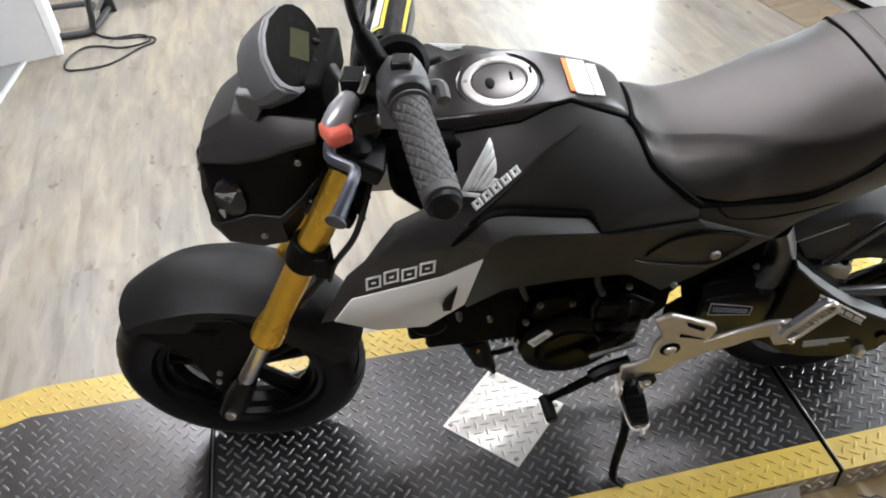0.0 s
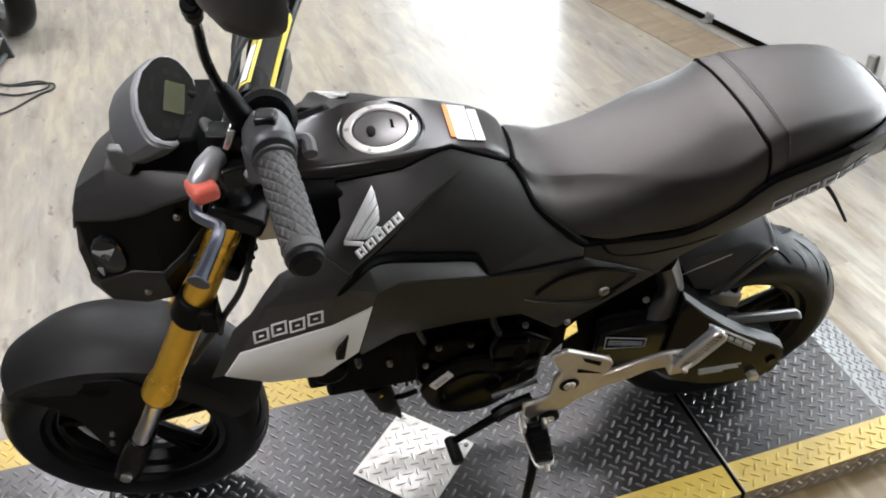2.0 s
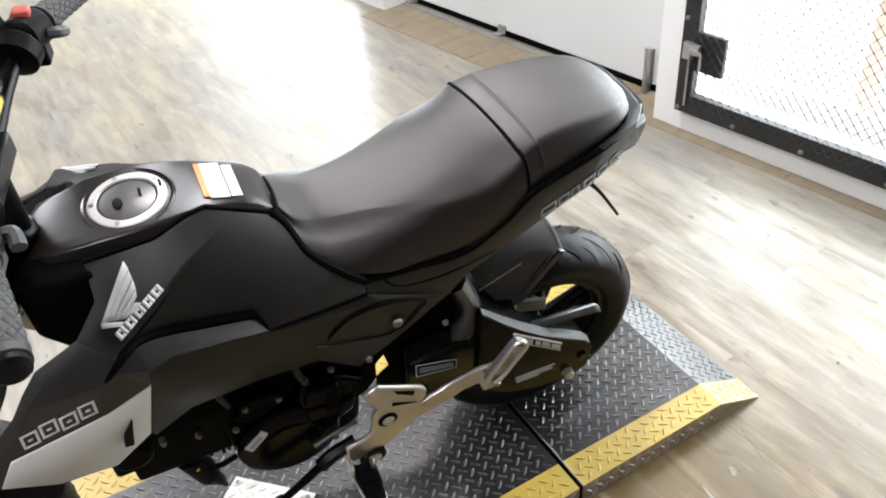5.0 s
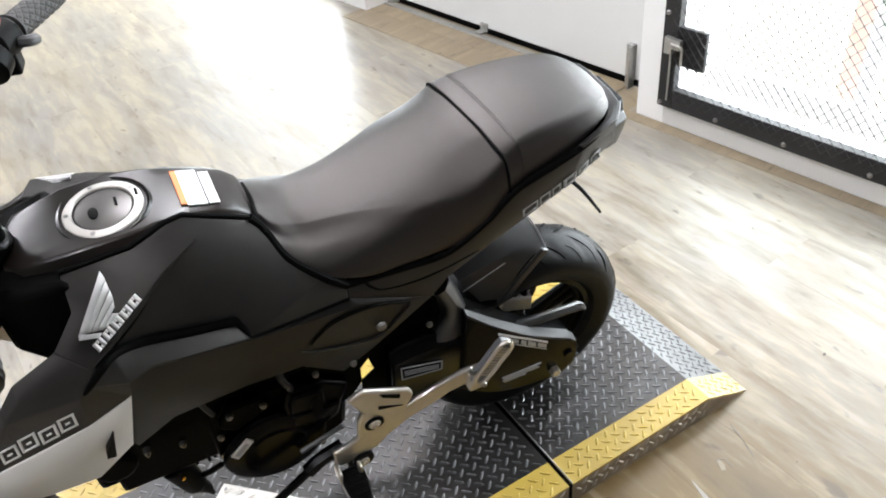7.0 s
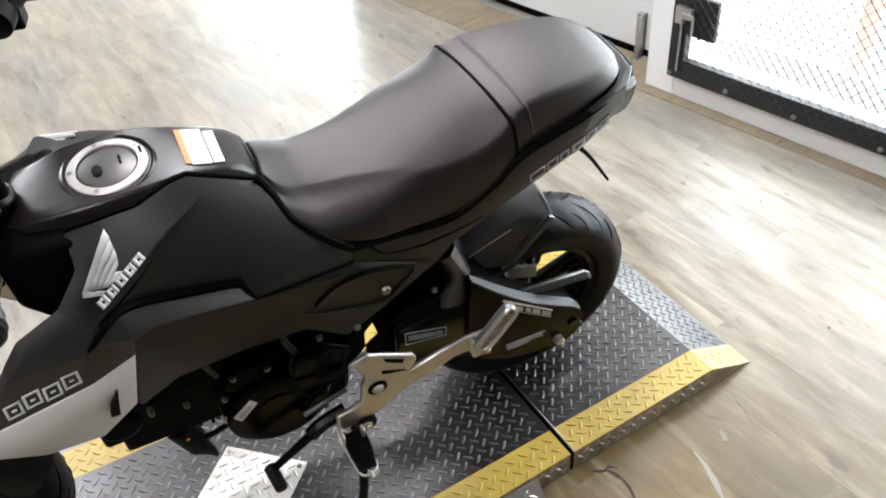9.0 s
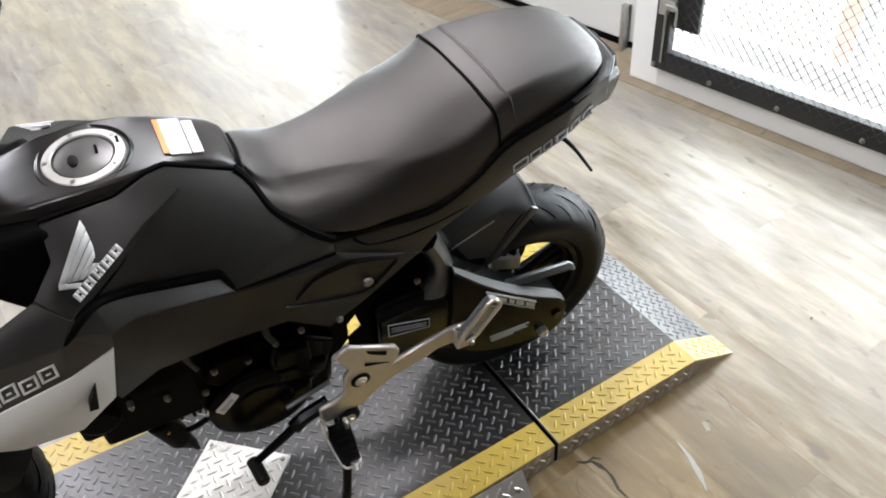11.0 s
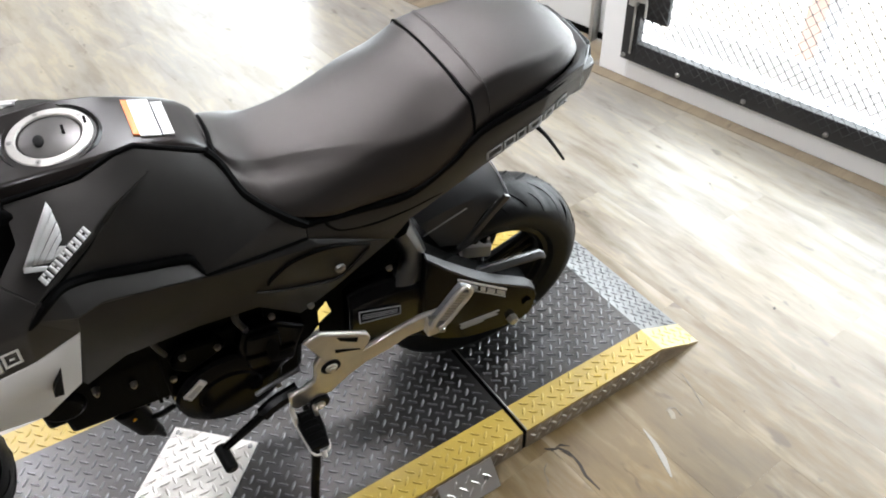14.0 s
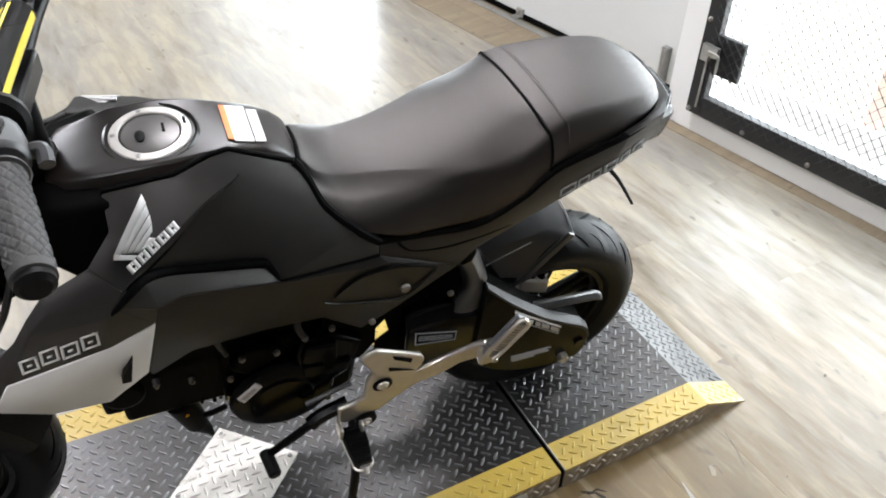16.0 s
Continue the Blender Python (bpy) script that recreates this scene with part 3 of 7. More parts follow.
other = thing("parked_wheel", "black motorcycle wheel of another machine in the stand", "wheel", m=pose(-0.63, 3.08, FLOOR + 0.305, 0, 0, -62))
bm = BM()
tyre_mesh(bm, 0.305, 0.13, 0.215, 64, 6)
part("tyre", bm, RUBBER, other)
bm = BM()
rim_mesh(bm, 0.215, 0.09)
part("rim", bm, SILVERPL, other, "silver alloy rim")
for k in range(5):
    bm = BM()
    a = 2 * math.pi * k / 5 + 0.3
    rod(bm, (0.03 * math.cos(a), 0, 0.03 * math.sin(a)), (0.20 * math.cos(a), 0, 0.20 * math.sin(a)), 0.016, 0.011, 8)
    part("spoke", bm, SILVERPL, other)
bm = BM()
rod(bm, (0, -0.06, 0), (0, 0.06, 0), 0.035)
part("hub", bm, SWING, other)
for sy in (-0.09, 0.09):
    bm = BM()
    rod(bm, (0, sy, -0.02), (0.30, sy, 0.62), 0.024, 0.022)
    part("fork_leg", bm, SWING, other)

bm = BM()
tube(bm, [(-0.632, 2.50, 0), (-0.56, 2.452, 0.001), (-0.465, 2.437, 0), (-0.405, 2.41, 0.001), (-0.402, 2.362, 0), (-0.454, 2.325, 0.001), (-0.553, 2.222, 0), (-0.64, 2.197, 0.001), (-0.735, 2.215, 0), (-0.752, 2.30, 0.001), (-0.70, 2.405, 0), (-0.62, 2.395, 0.002), (-0.545, 2.357, 0), (-0.46, 2.352, 0.004), (-0.415, 2.385, 0.007), (-0.47, 2.45, 0.005), (-0.60, 2.47, 0), (-0.70, 2.56, 0), (-0.9, 2.60, 0)], 0.0045, 8, n=7)
alone("floor_cable", bm, CABLE, "thin black cable lying in loops on the floor", "cable", m=Matrix.Translation((0, 0, FLOOR + 0.005)))

# ---- the tread plate stand ----
Y0, Y1, S0, S1 = -0.229, 0.364, -0.155, 0.285      # outer edges and inner edges of the yellow stripes
XF, XA, XB, XC, XT = -0.95, -0.085, 1.155, 1.556, 1.690  # front end, two seams, crest and tip of the ramp
plat = thing("service_stand", "low dark tread plate service stand with yellow edges", "service stand")


def deck(name, x0, x1, y0, y1, material, label="", m=None, inside=None):
    bm = BM()
    box(bm, x0, x1, y0, y1, -0.006, 0.0, m)
    tread(bm, x0, x1, y0, y1, m=m, inside=inside, **(REAR_LAY if x0 > 1.1 or m is not None else MAIN_LAY))
    return part(name, bm, [material, {YELLOW: LUGYELLOW, PALEYELLOW: PALEYELLOW}.get(material, LUGSTEEL)], plat, label, smooth=False)


GAPW = 0.0058
deck("main_deck", XA + GAPW, XB - GAPW, S0, S1, TREAD, "dark grey steel tread plate")
deck("edge_stripe", XA + GAPW, XB - GAPW, Y0, S0, YELLOW, "worn yellow painted tread plate edge")
deck("edge_stripe", XA + GAPW, XB - GAPW, S1, Y1, YELLOW, "worn yellow painted tread plate edge")
deck("rear_deck", XB + GAPW, XC, S0, S1, TREAD, "dark grey steel tread plate")
deck("edge_stripe", XB + GAPW, XC, Y0, S0, YELLOW, "worn yellow painted tread plate edge")
deck("edge_stripe", XB + GAPW, XC, S1, Y1, YELLOW, "worn yellow painted tread plate edge")
fall = math.hypot(XT - XC, -FLOOR)
RAMP = Matrix.Translation((XC, 0, 0)) @ Matrix.Rotation(math.atan2(-FLOOR, XT - XC), 4, "Y")
deck("ramp", 0, fall, S0, S1, LITTREAD, "sloping worn tread plate ramp, coloured brighter for its glare", RAMP)
deck("ramp_stripe", 0, fall, Y0, S0, PALEYELLOW, "worn yellow painted ramp edge, paled for its glare", RAMP)
deck("ramp_stripe", 0, fall, S1, Y1, PALEYELLOW, "worn yellow painted ramp edge, paled for its glare", RAMP)
# front length, with the far corner drawn in
deck("front_deck", -0.50, XA - GAPW, S0, S1, TREAD, "dark grey steel tread plate")
deck("edge_stripe", -0.50, XA - GAPW, S1, Y1, YELLOW, "worn yellow painted tread plate edge")
deck("edge_stripe", -0.50, XA - GAPW, Y0, S0, YELLOW, "worn yellow painted tread plate edge")
bend = math.tan(radians(14))
for nm, a0, a1, ml in (("front_deck", S0 - 0.08, S1, TREAD), ("edge_stripe", S1, Y1, YELLOW)):
    bm = BM()
    vs = box(bm, XF, -0.50, a0, a1, -0.006, 0.0)
    for v in vs:
        if v.co.y > 0:
            v.co.y -= (-0.50 - v.co.x) * bend
    tread(bm, XF, -0.50, a0 - 0.1, a1, **MAIN_LAY, inside=lambda x, y, a=a0, b=a1, w=nm: (a if w == "front_deck" else a - (-0.5 - x) * bend) + 0.01 < y < b - (-0.5 - x) * bend - 0.01)
    part(nm, bm, [ml, LUGYELLOW if ml is YELLOW else LUGSTEEL], plat, smooth=False)
# folded side skirts down to the floor, with the same pattern
for nm, x0, x1 in (("skirt", XA + GAPW, XB - GAPW), ("skirt", XB + GAPW, XC), ("skirt", -0.50, XA - GAPW)):
    for y, turn in ((Y0, 90), (Y1, -90)):
        bm = BM()
        ya, yb = (y, y + 0.006) if y < 0 else (y - 0.006, y)
        box(bm, x0, x1, ya, yb, FLOOR, -0.006)
        tread(bm, x0, x1, 0.004, -FLOOR - 0.001, origin=(1.25, 0.018), m=Matrix.Translation((0, y, FLOOR)) @ Matrix.Rotation(radians(turn), 4, "X") @ (Matrix.Diagonal((1, 1, 1, 1)) if turn > 0 else Matrix.Diagonal((1, -1, 1, 1))))
        part(nm, bm, [SKIRT, LUGSKIRT], plat, "grey-brown worn tread plate skirt", smooth=False)
for y in (Y0, Y1 - 0.006):
    bm = BM()
    slab(bm, [(XC, FLOOR), (XT, FLOOR), (XT, FLOOR + 0.002), (XC, -0.006)], y, y + 0.006)
    part("skirt", bm, SKIRT, plat, smooth=False)
bm = BM()
box(bm, XA - GAPW, XA + GAPW, S0, Y1, -0.012, -0.007)
box(bm, XB - GAPW, XB + GAPW, Y0 + 0.002, Y1, -0.012, -0.007)
box(bm, XF + 0.05, XC, Y0 + 0.02, Y1 - 0.15, FLOOR, -0.008)
part("under_frame", bm, SEALSHADE, plat, "dark frame under the plates", smooth=False)
bm = BM()
rod(bm, (XA + 0.001, S0, -0.001), (XA + 0.001, Y1, -0.001), 0.0028, seg=8)
part("seam_strip", bm, STEEL, plat, "bright metal seam strip")
bm = BM()
rod(bm, (XB + GAPW, Y0 + 0.001, -0.0012), (XB + GAPW, Y1, -0.0012), 0.0016, seg=8)
part("worn_edge", bm, STEEL, plat, "bright worn plate edge at the joint")
bm = BM()
box(bm, XB - GAPW, XB + GAPW, Y0 + 0.003, Y0 + 0.012, FLOOR, -0.006)
part("joint_shadow_bar", bm, SEALSHADE, plat, "black bar in the joint of the skirts", smooth=False)
# the stand narrows a little towards its ramp
for ob in plat.children:
    for v in ob.data.vertices:
        v.co.y *= 1 - 0.08 * (v.co.x - 1.0)

# bare aluminium cover plate, screwed on corner-wise
cover = thing("cover_plate", "bare aluminium tread plate square screwed to the stand", "cover plate", m=pose(0.541, 0.062, 0.0018, 0, 0, 44))
bm = BM()
box(bm, -0.0945, 0.0945, -0.0945, 0.0945, 0.0, 0.003)
tread(bm, -0.0945, 0.0945, -0.0945, 0.0945, spin=0.0, origin=(0.004, 0.006), m=Matrix.Translation((0, 0, 0.003)))
part("plate", bm, [BAREPLATE, BAREPLATE], cover, smooth=False)
for sx, sy in ((-1, -1), (1, 1), (-1, 1), (1, -1)):
    bm = BM()
    bolt(bm, (sx * 0.082, sy * 0.082, 0.003), (0, 0, 1), 0.0055, 0.003)
    part("screw", bm, STEEL, cover)
for px, sgn in ((0.995, -1), (0.35, 1)):
    br = thing("side_bracket", "bare aluminium tread plate bracket on the stand's edge", "bracket", "stand brackets", m=Matrix.Translation((px, Y0 if sgn < 0 else Y1, 0)))
    bm = BM()
    tilt = Matrix.Rotation(radians(-48 * -sgn), 4, "X")
    ya, yb = (-0.066, 0.0) if sgn < 0 else (0.0, 0.066)
    tilt = Matrix.Rotation(radians(55 if sgn < 0 else -55), 4, "X")
    box(bm, -0.065, 0.065, ya, yb, 0.0, 0.003, Matrix.Translation((0, sgn * 0.004, -0.006)) @ tilt)
    tread(bm, -0.065, 0.065, ya, yb, spin=0.0, origin=(0.0, 0.012), m=Matrix.Translation((0, sgn * 0.004, -0.006)) @ tilt @ Matrix.Translation((0, 0, 0.003)))
    part("plate", bm, [BAREPLATE, BAREPLATE], br, smooth=False)
    bm = BM()
    bolt(bm, Matrix.Translation((0, sgn * 0.004, -0.006)) @ tilt @ Vector((0.04, (ya + yb) / 2, 0.003)), tilt @ Vector((0, 0, 1)), 0.006, 0.004)
    part("screw", bm, STEEL, br)


# ---- the motorcycle: x to its rear from the front axle, y to its right, z up; it leans on its side stand ----
BIKE = Matrix.Translation((0, 0.17, 0.001)) @ Matrix.Rotation(radians(-5.2), 4, "Z") @ Matrix.Rotation(radians(10.8), 4, "X")
bike = thing("motorcycle", "matte black small motorcycle with gold forks on its side stand", "motorcycle", m=BIKE)
# corners of the tank side cover: its upper edge, crease and front
TANK_CORNERS = {
    "u0": (0.4696, -0.0788, 0.8739), "u1": (0.555, -0.076, 0.877), "u2": (0.601, -0.066, 0.889), "u3": (0.626, -0.062, 0.89),
    "u4": (0.708, -0.06, 0.847), "u5": (0.723, -0.068, 0.823), "u6": (0.74, -0.1, 0.791), "u7": (0.776, -0.13, 0.764), "u8": (0.808, -0.135, 0.734),
    "u9": (0.806, -0.142, 0.716), "ua": (0.66, -0.1596, 0.7317), "ub": (0.6456, -0.1312, 0.7502), "uc": (0.537, -0.141, 0.7843),
    "c1": (0.6323, -0.0897, 0.8707), "c2": (0.5811, -0.1137, 0.8556), "c3": (0.5291, -0.1453, 0.8347), "c4": (0.4688, -0.1819, 0.8081),
    "f1": (0.4682, -0.1172, 0.8463), "f2": (0.435, -0.1482, 0.8225), "c2i": (0.586, -0.103, 0.847), "c3i": (0.537, -0.134, 0.82),
}
# corners of the front shroud and its white insert
SHROUD_CORNERS = {
    "b0": (0.243, -0.15, 0.579), "b1": (0.299, -0.155, 0.697), "b2": (0.329, -0.16, 0.733), "b3": (0.351, -0.158, 0.766), "b4": (0.376, -0.15, 0.793),
    "b5": (0.378, -0.168, 0.78), "b6": (0.454, -0.183, 0.782), "b7": (0.353, -0.172, 0.756), "b8": (0.443, -0.186, 0.768),
    "b9": (0.302, -0.172, 0.664), "ba": (0.434, -0.178, 0.7), "bb": (0.494, -0.17, 0.718), "bc": (0.267, -0.16, 0.596), "bd": (0.466, -0.16, 0.6),
    "be": (0.404, -0.15, 0.537), "bf": (0.327, -0.15, 0.543),
}
# corners of the lower side cover and the band above it
SIDE_CORNERS = {
    "d1": (0.502, -0.1884, 0.7692), "d2": (0.534, -0.1777, 0.7707), "d3": (0.494, -0.1573, 0.8028), "d4": (0.529, -0.145, 0.602),
    "d5": (0.633, -0.14, 0.601), "d6": (0.722, -0.14, 0.596), "d7": (0.785, -0.135, 0.535), "d8": (0.846, -0.132, 0.566),
    "d9": (0.947, -0.125, 0.626), "da": (0.976, -0.125, 0.66), "db": (0.469, -0.15, 0.574), "e1": (0.676, -0.1630, 0.7290), "e2": (0.819, -0.1465, 0.6980),
}
# corners of the tail cover, along the seat and under it
TAIL_CORNERS = {
    "r1": (0.885, -0.130, 0.722), "r2": (0.970, -0.129, 0.717), "r3": (1.038, -0.127, 0.752), "r3b": (1.066, -0.126, 0.778),
    "r4": (1.095, -0.124, 0.797), "r5": (1.155, -0.119, 0.812), "r6": (1.212, -0.110, 0.823), "t0": (1.284, -0.082, 0.828),
    "t1": (1.306, -0.066, 0.800), "t2": (1.300, -0.070, 0.772), "t3": (1.191, -0.113, 0.757), "t4": (1.118, -0.116, 0.722),
}
P = TANK_CORNERS | SHROUD_CORNERS | SIDE_CORNERS | TAIL_CORNERS


# the right shroud is bent up a little at the front
BENT = {"u6": (0.740, -0.098, 0.762), "u7": (0.776, -0.128, 0.736), "u8": (0.808, -0.133, 0.716), "u0": (0.470, -0.080, 0.856), "u1": (0.555, -0.082, 0.858), "u2": (0.601, -0.076, 0.862), "u3": (0.626, -0.072, 0.858), "u4": (0.708, -0.064, 0.822), "u5": (0.723, -0.070, 0.806), "c1": (0.632, -0.090, 0.852), "c2": (0.581, -0.114, 0.842), "f2": (0.432, -0.158, 0.816), "b4": (0.389, -0.158, 0.804), "b5": (0.388, -0.187, 0.788), "c4": (0.450, -0.188, 0.821), "c3": (0.529, -0.146, 0.838), "f1": (0.460, -0.130, 0.833), "b6": (0.440, -0.190, 0.785), "b3": (0.360, -0.170, 0.776)}


def shell(name, faces, material, label="", thick=0.006, bevel=0.0022, drop=0.0, right=True, soft=12):
    """A moulded cover of flat facets between the named corners, on both sides of the machine."""
    for side in (1, -1) if right else (1,):
        bm, at = BM(), {}
        for row in faces:
            vs = []
            for key in row.split():
                if key not in at:
                    x, y, z = P[key] if side > 0 else BENT.get(key, P[key])
                    at[key] = bm.verts.new((x, (y + drop) * side, z))
                vs.append(at[key])
            bm.faces.new(vs)
        ob = new(name, bpy.data.meshes.new(name))
        finish(ob, bm, material, True, soft)
        if sum(p.normal.y * p.area for p in ob.data.polygons) * side > 0:
            ob.data.flip_normals()
        ob.parent = bike
        so = ob.modifiers.new("thickness", "SOLIDIFY")
        so.thickness, so.offset = thick, -1
        bv = ob.modifiers.new("bevel", "BEVEL")
        bv.width, bv.segments, bv.limit_method, bv.angle_limit = bevel, 2, "ANGLE", radians(max(9, soft))
        tagged(ob, label=label)


TANK_FACES = ["u1 u2 u3 c1", "u1 c1 c2", "u0 u1 c2 c3", "u0 c3 f1", "f1 c3 c4 f2", "c2 c1 c2i", "c3 c2 c2i c3i", "c4 c3 c3i d3", "u3 u4 u5 c1", "c1 u5 u6 c2i", "c2i u6 u7 ub", "c2i ub uc c3i", "c3i uc d3", "u7 u8 u9 ua", "u7 ua ub"]
SHROUD_FACES = ["b4 f2 c4 b6 b5", "b3 b4 b5", "b3 b5 b7", "b5 b6 b8 b7", "b2 b3 b7", "b2 b7 b9 b1", "b7 b8 ba b9", "b1 b9 bc b0", "b6 d1 bb", "b6 bb ba b8"]
shell("tank_side_cover", TANK_FACES, MATTE, "satin black tank side cover", soft=30)
shell("front_shroud", SHROUD_FACES, MATTE, "faceted satin black front shroud")
shell("shroud_band", ["c4 d3 d1 b6", "d3 uc d2 d1", "uc ub ua d2"], MATTE, "satin black shroud band", drop=-0.001)
shell("shroud_insert", ["bc b9 bf", "b9 ba be bf", "ba bb bd be"], WHITEPL, "white plastic shroud insert", drop=-0.001)
shell("lower_side_cover", ["bb d1 d2 d4", "bb d4 db bd", "d2 ua e1", "d2 e1 d5 d4", "ua u9 e2 e1", "e1 e2 d6 d5", "u9 d9 e2", "e2 d9 d8 d6", "d6 d8 d7"], LOWER, "satin black lower side cover", drop=0.001)
TAIL_FACES = ["u8 r1 d9 u9", "r1 r2 da d9", "r2 r3 t4 da", "r3 r3b r4 t4", "r4 t3 t4", "r4 r5 r6 t3", "r6 t0 t2 t3", "t0 t1 t2"]
shell("tail_side_cover", TAIL_FACES, TAILP, "satin black tail side cover")

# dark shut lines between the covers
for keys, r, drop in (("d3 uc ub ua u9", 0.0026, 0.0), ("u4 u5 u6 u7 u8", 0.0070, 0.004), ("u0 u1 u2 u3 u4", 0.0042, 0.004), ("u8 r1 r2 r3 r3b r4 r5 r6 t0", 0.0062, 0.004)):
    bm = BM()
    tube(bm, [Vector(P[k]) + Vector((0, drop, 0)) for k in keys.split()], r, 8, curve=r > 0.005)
    part("shut_line", bm, SEALSHADE, bike, "dark gap between covers")

# tapering black tube that darkens the crease as its shade would
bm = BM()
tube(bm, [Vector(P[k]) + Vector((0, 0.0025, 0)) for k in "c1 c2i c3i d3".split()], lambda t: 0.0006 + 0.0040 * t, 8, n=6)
part("shut_line", bm, SEALSHADE, bike, "black strip shading the tank cover's crease")
# black tube shades the deep channel over shroud band, front shroud to band's end
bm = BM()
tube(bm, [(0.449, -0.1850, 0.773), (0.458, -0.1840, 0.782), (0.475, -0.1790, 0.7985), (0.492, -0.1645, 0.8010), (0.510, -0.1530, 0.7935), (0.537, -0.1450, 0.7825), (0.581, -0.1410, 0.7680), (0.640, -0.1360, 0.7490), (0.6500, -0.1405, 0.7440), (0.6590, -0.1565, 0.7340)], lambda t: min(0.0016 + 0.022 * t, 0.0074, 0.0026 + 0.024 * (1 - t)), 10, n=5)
part("shroud_channel", bm, SEALSHADE, bike, "black strip shading the deep channel over the shroud band")
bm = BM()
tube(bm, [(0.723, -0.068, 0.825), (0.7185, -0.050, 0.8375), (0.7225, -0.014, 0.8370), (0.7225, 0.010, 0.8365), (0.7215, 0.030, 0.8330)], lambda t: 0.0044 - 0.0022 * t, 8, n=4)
part("shut_line", bm, SEALSHADE, bike, "dark gap between tank and seat")

# hollow round the bolt: a shade strip above, a rounded lip below, and a shade strip in the fold under the seat
for name, pts, r, ml, lb in (("cover_groove", [(0.739, -0.147, 0.650), (0.748, -0.148, 0.663), (0.776, -0.149, 0.685), (0.820, -0.147, 0.688), (0.863, -0.141, 0.672), (0.904, -0.133, 0.645)], lambda t: 0.0012 + 0.0014 * math.sin(math.pi * (0.06 + 0.88 * t)), SEALSHADE, "black strip shading the bolt hollow's upper edge"),
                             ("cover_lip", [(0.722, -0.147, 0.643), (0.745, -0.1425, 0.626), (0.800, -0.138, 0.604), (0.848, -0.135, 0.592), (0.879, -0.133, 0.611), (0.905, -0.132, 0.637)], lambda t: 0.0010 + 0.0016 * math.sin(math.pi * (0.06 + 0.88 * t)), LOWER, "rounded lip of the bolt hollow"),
                             ("tail_fold", [(0.836, -0.132, 0.731), (0.844, -0.131, 0.713), (0.866, -0.129, 0.694), (0.919, -0.127, 0.682), (0.975, -0.126, 0.686), (1.029, -0.122, 0.693)], lambda t: 0.0010 + 0.0026 * (1 - t) ** 0.7, SEALSHADE, "black strip shading the fold under the seat")):
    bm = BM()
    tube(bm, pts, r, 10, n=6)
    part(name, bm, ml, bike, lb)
for x, z, r in ((0.852, 0.622, 0.009), (0.800, 0.556, 0.006)):
    bm = BM()
    bolt(bm, (x, -0.139, z), (0, -1, 0), r, 0.005)
    part("cover_bolt", bm, STEEL, bike)
bm = BM()
slab(bm, [(0.431, 0.613), (0.436, 0.632), (0.454, 0.664), (0.443, 0.612)], -0.177, -0.150)
part("insert_slot", bm, DARK, bike, "black vent slot")

# tank top, between the side covers
bm = BM()
st = ((0.408, 0.030, 0.866, 0.862), (0.430, 0.054, 0.878, 0.858), (0.495, 0.066, 0.889, 0.860), (0.556, 0.067, 0.891, 0.864), (0.600, 0.060, 0.888, 0.874), (0.640, 0.054, 0.879, 0.870), (0.673, 0.050, 0.870, 0.860), (0.698, 0.048, 0.857, 0.846), (0.714, 0.046, 0.842, 0.826), (0.722, 0.044, 0.826, 0.815))
dip = lambda x: 0.010 * max(0.0, 1 - abs(x - 0.54) / 0.09)
rings(bm, [[(x, k * w, z + e - f * dip(x)) for k, z, e, f in ((-1.35, low, -0.03, 0), (-1.14, low, 0, 0), (-1.04, top, -0.008, 0), (-0.94, top, 0, 0), (-0.6, top, 0.002, 0.7), (0, top, 0.003, 1), (0.6, top, 0.002, 0.7), (0.94, top, 0, 0), (1.04, top, -0.008, 0), (1.14, low, 0, 0), (1.35, low, -0.03, 0))] for x, w, top, low in st])
tank = part("tank_top", bm, TANKP, bike, "gloss black tank top", 0.003, angle=50)
CAPM = Matrix.Translation((0.540, -0.001, 0.8825)) @ Matrix.Rotation(radians(-2), 4, "Y")


def cap_part(name, profile, material, parent, label="", seg=40):
    bm = BM()
    rings(bm, [[CAPM @ Vector((r * math.cos(a), r * math.sin(a), z)) for a in (2 * math.pi * i / seg for i in range(seg))] for r, z in profile])
    return part(name, bm, material, parent, label, angle=30)


cap = cap_part("filler_collar", ((0.0625, -0.012), (0.0615, 0.003), (0.0585, 0.0065), (0.0555, 0.0055), (0.0535, -0.002), (0.0525, -0.006)), GLOSS, bike, "black collar round the filler")
cap_part("filler_ring", ((0.0512, -0.008), (0.0512, 0.006), (0.0495, 0.0075), (0.0405, 0.0085), (0.0390, 0.007), (0.0385, -0.004)), WHITEMETAL, bike, "brushed metal filler ring")
cap_part("filler_cap", ((0.0380, -0.006), (0.0378, 0.003), (0.0362, 0.0055), (0.034, 0.0062), (0.012, 0.0075), (0.004, 0.0077)), CAPMETAL, bike, "grey filler cap with a key flap")
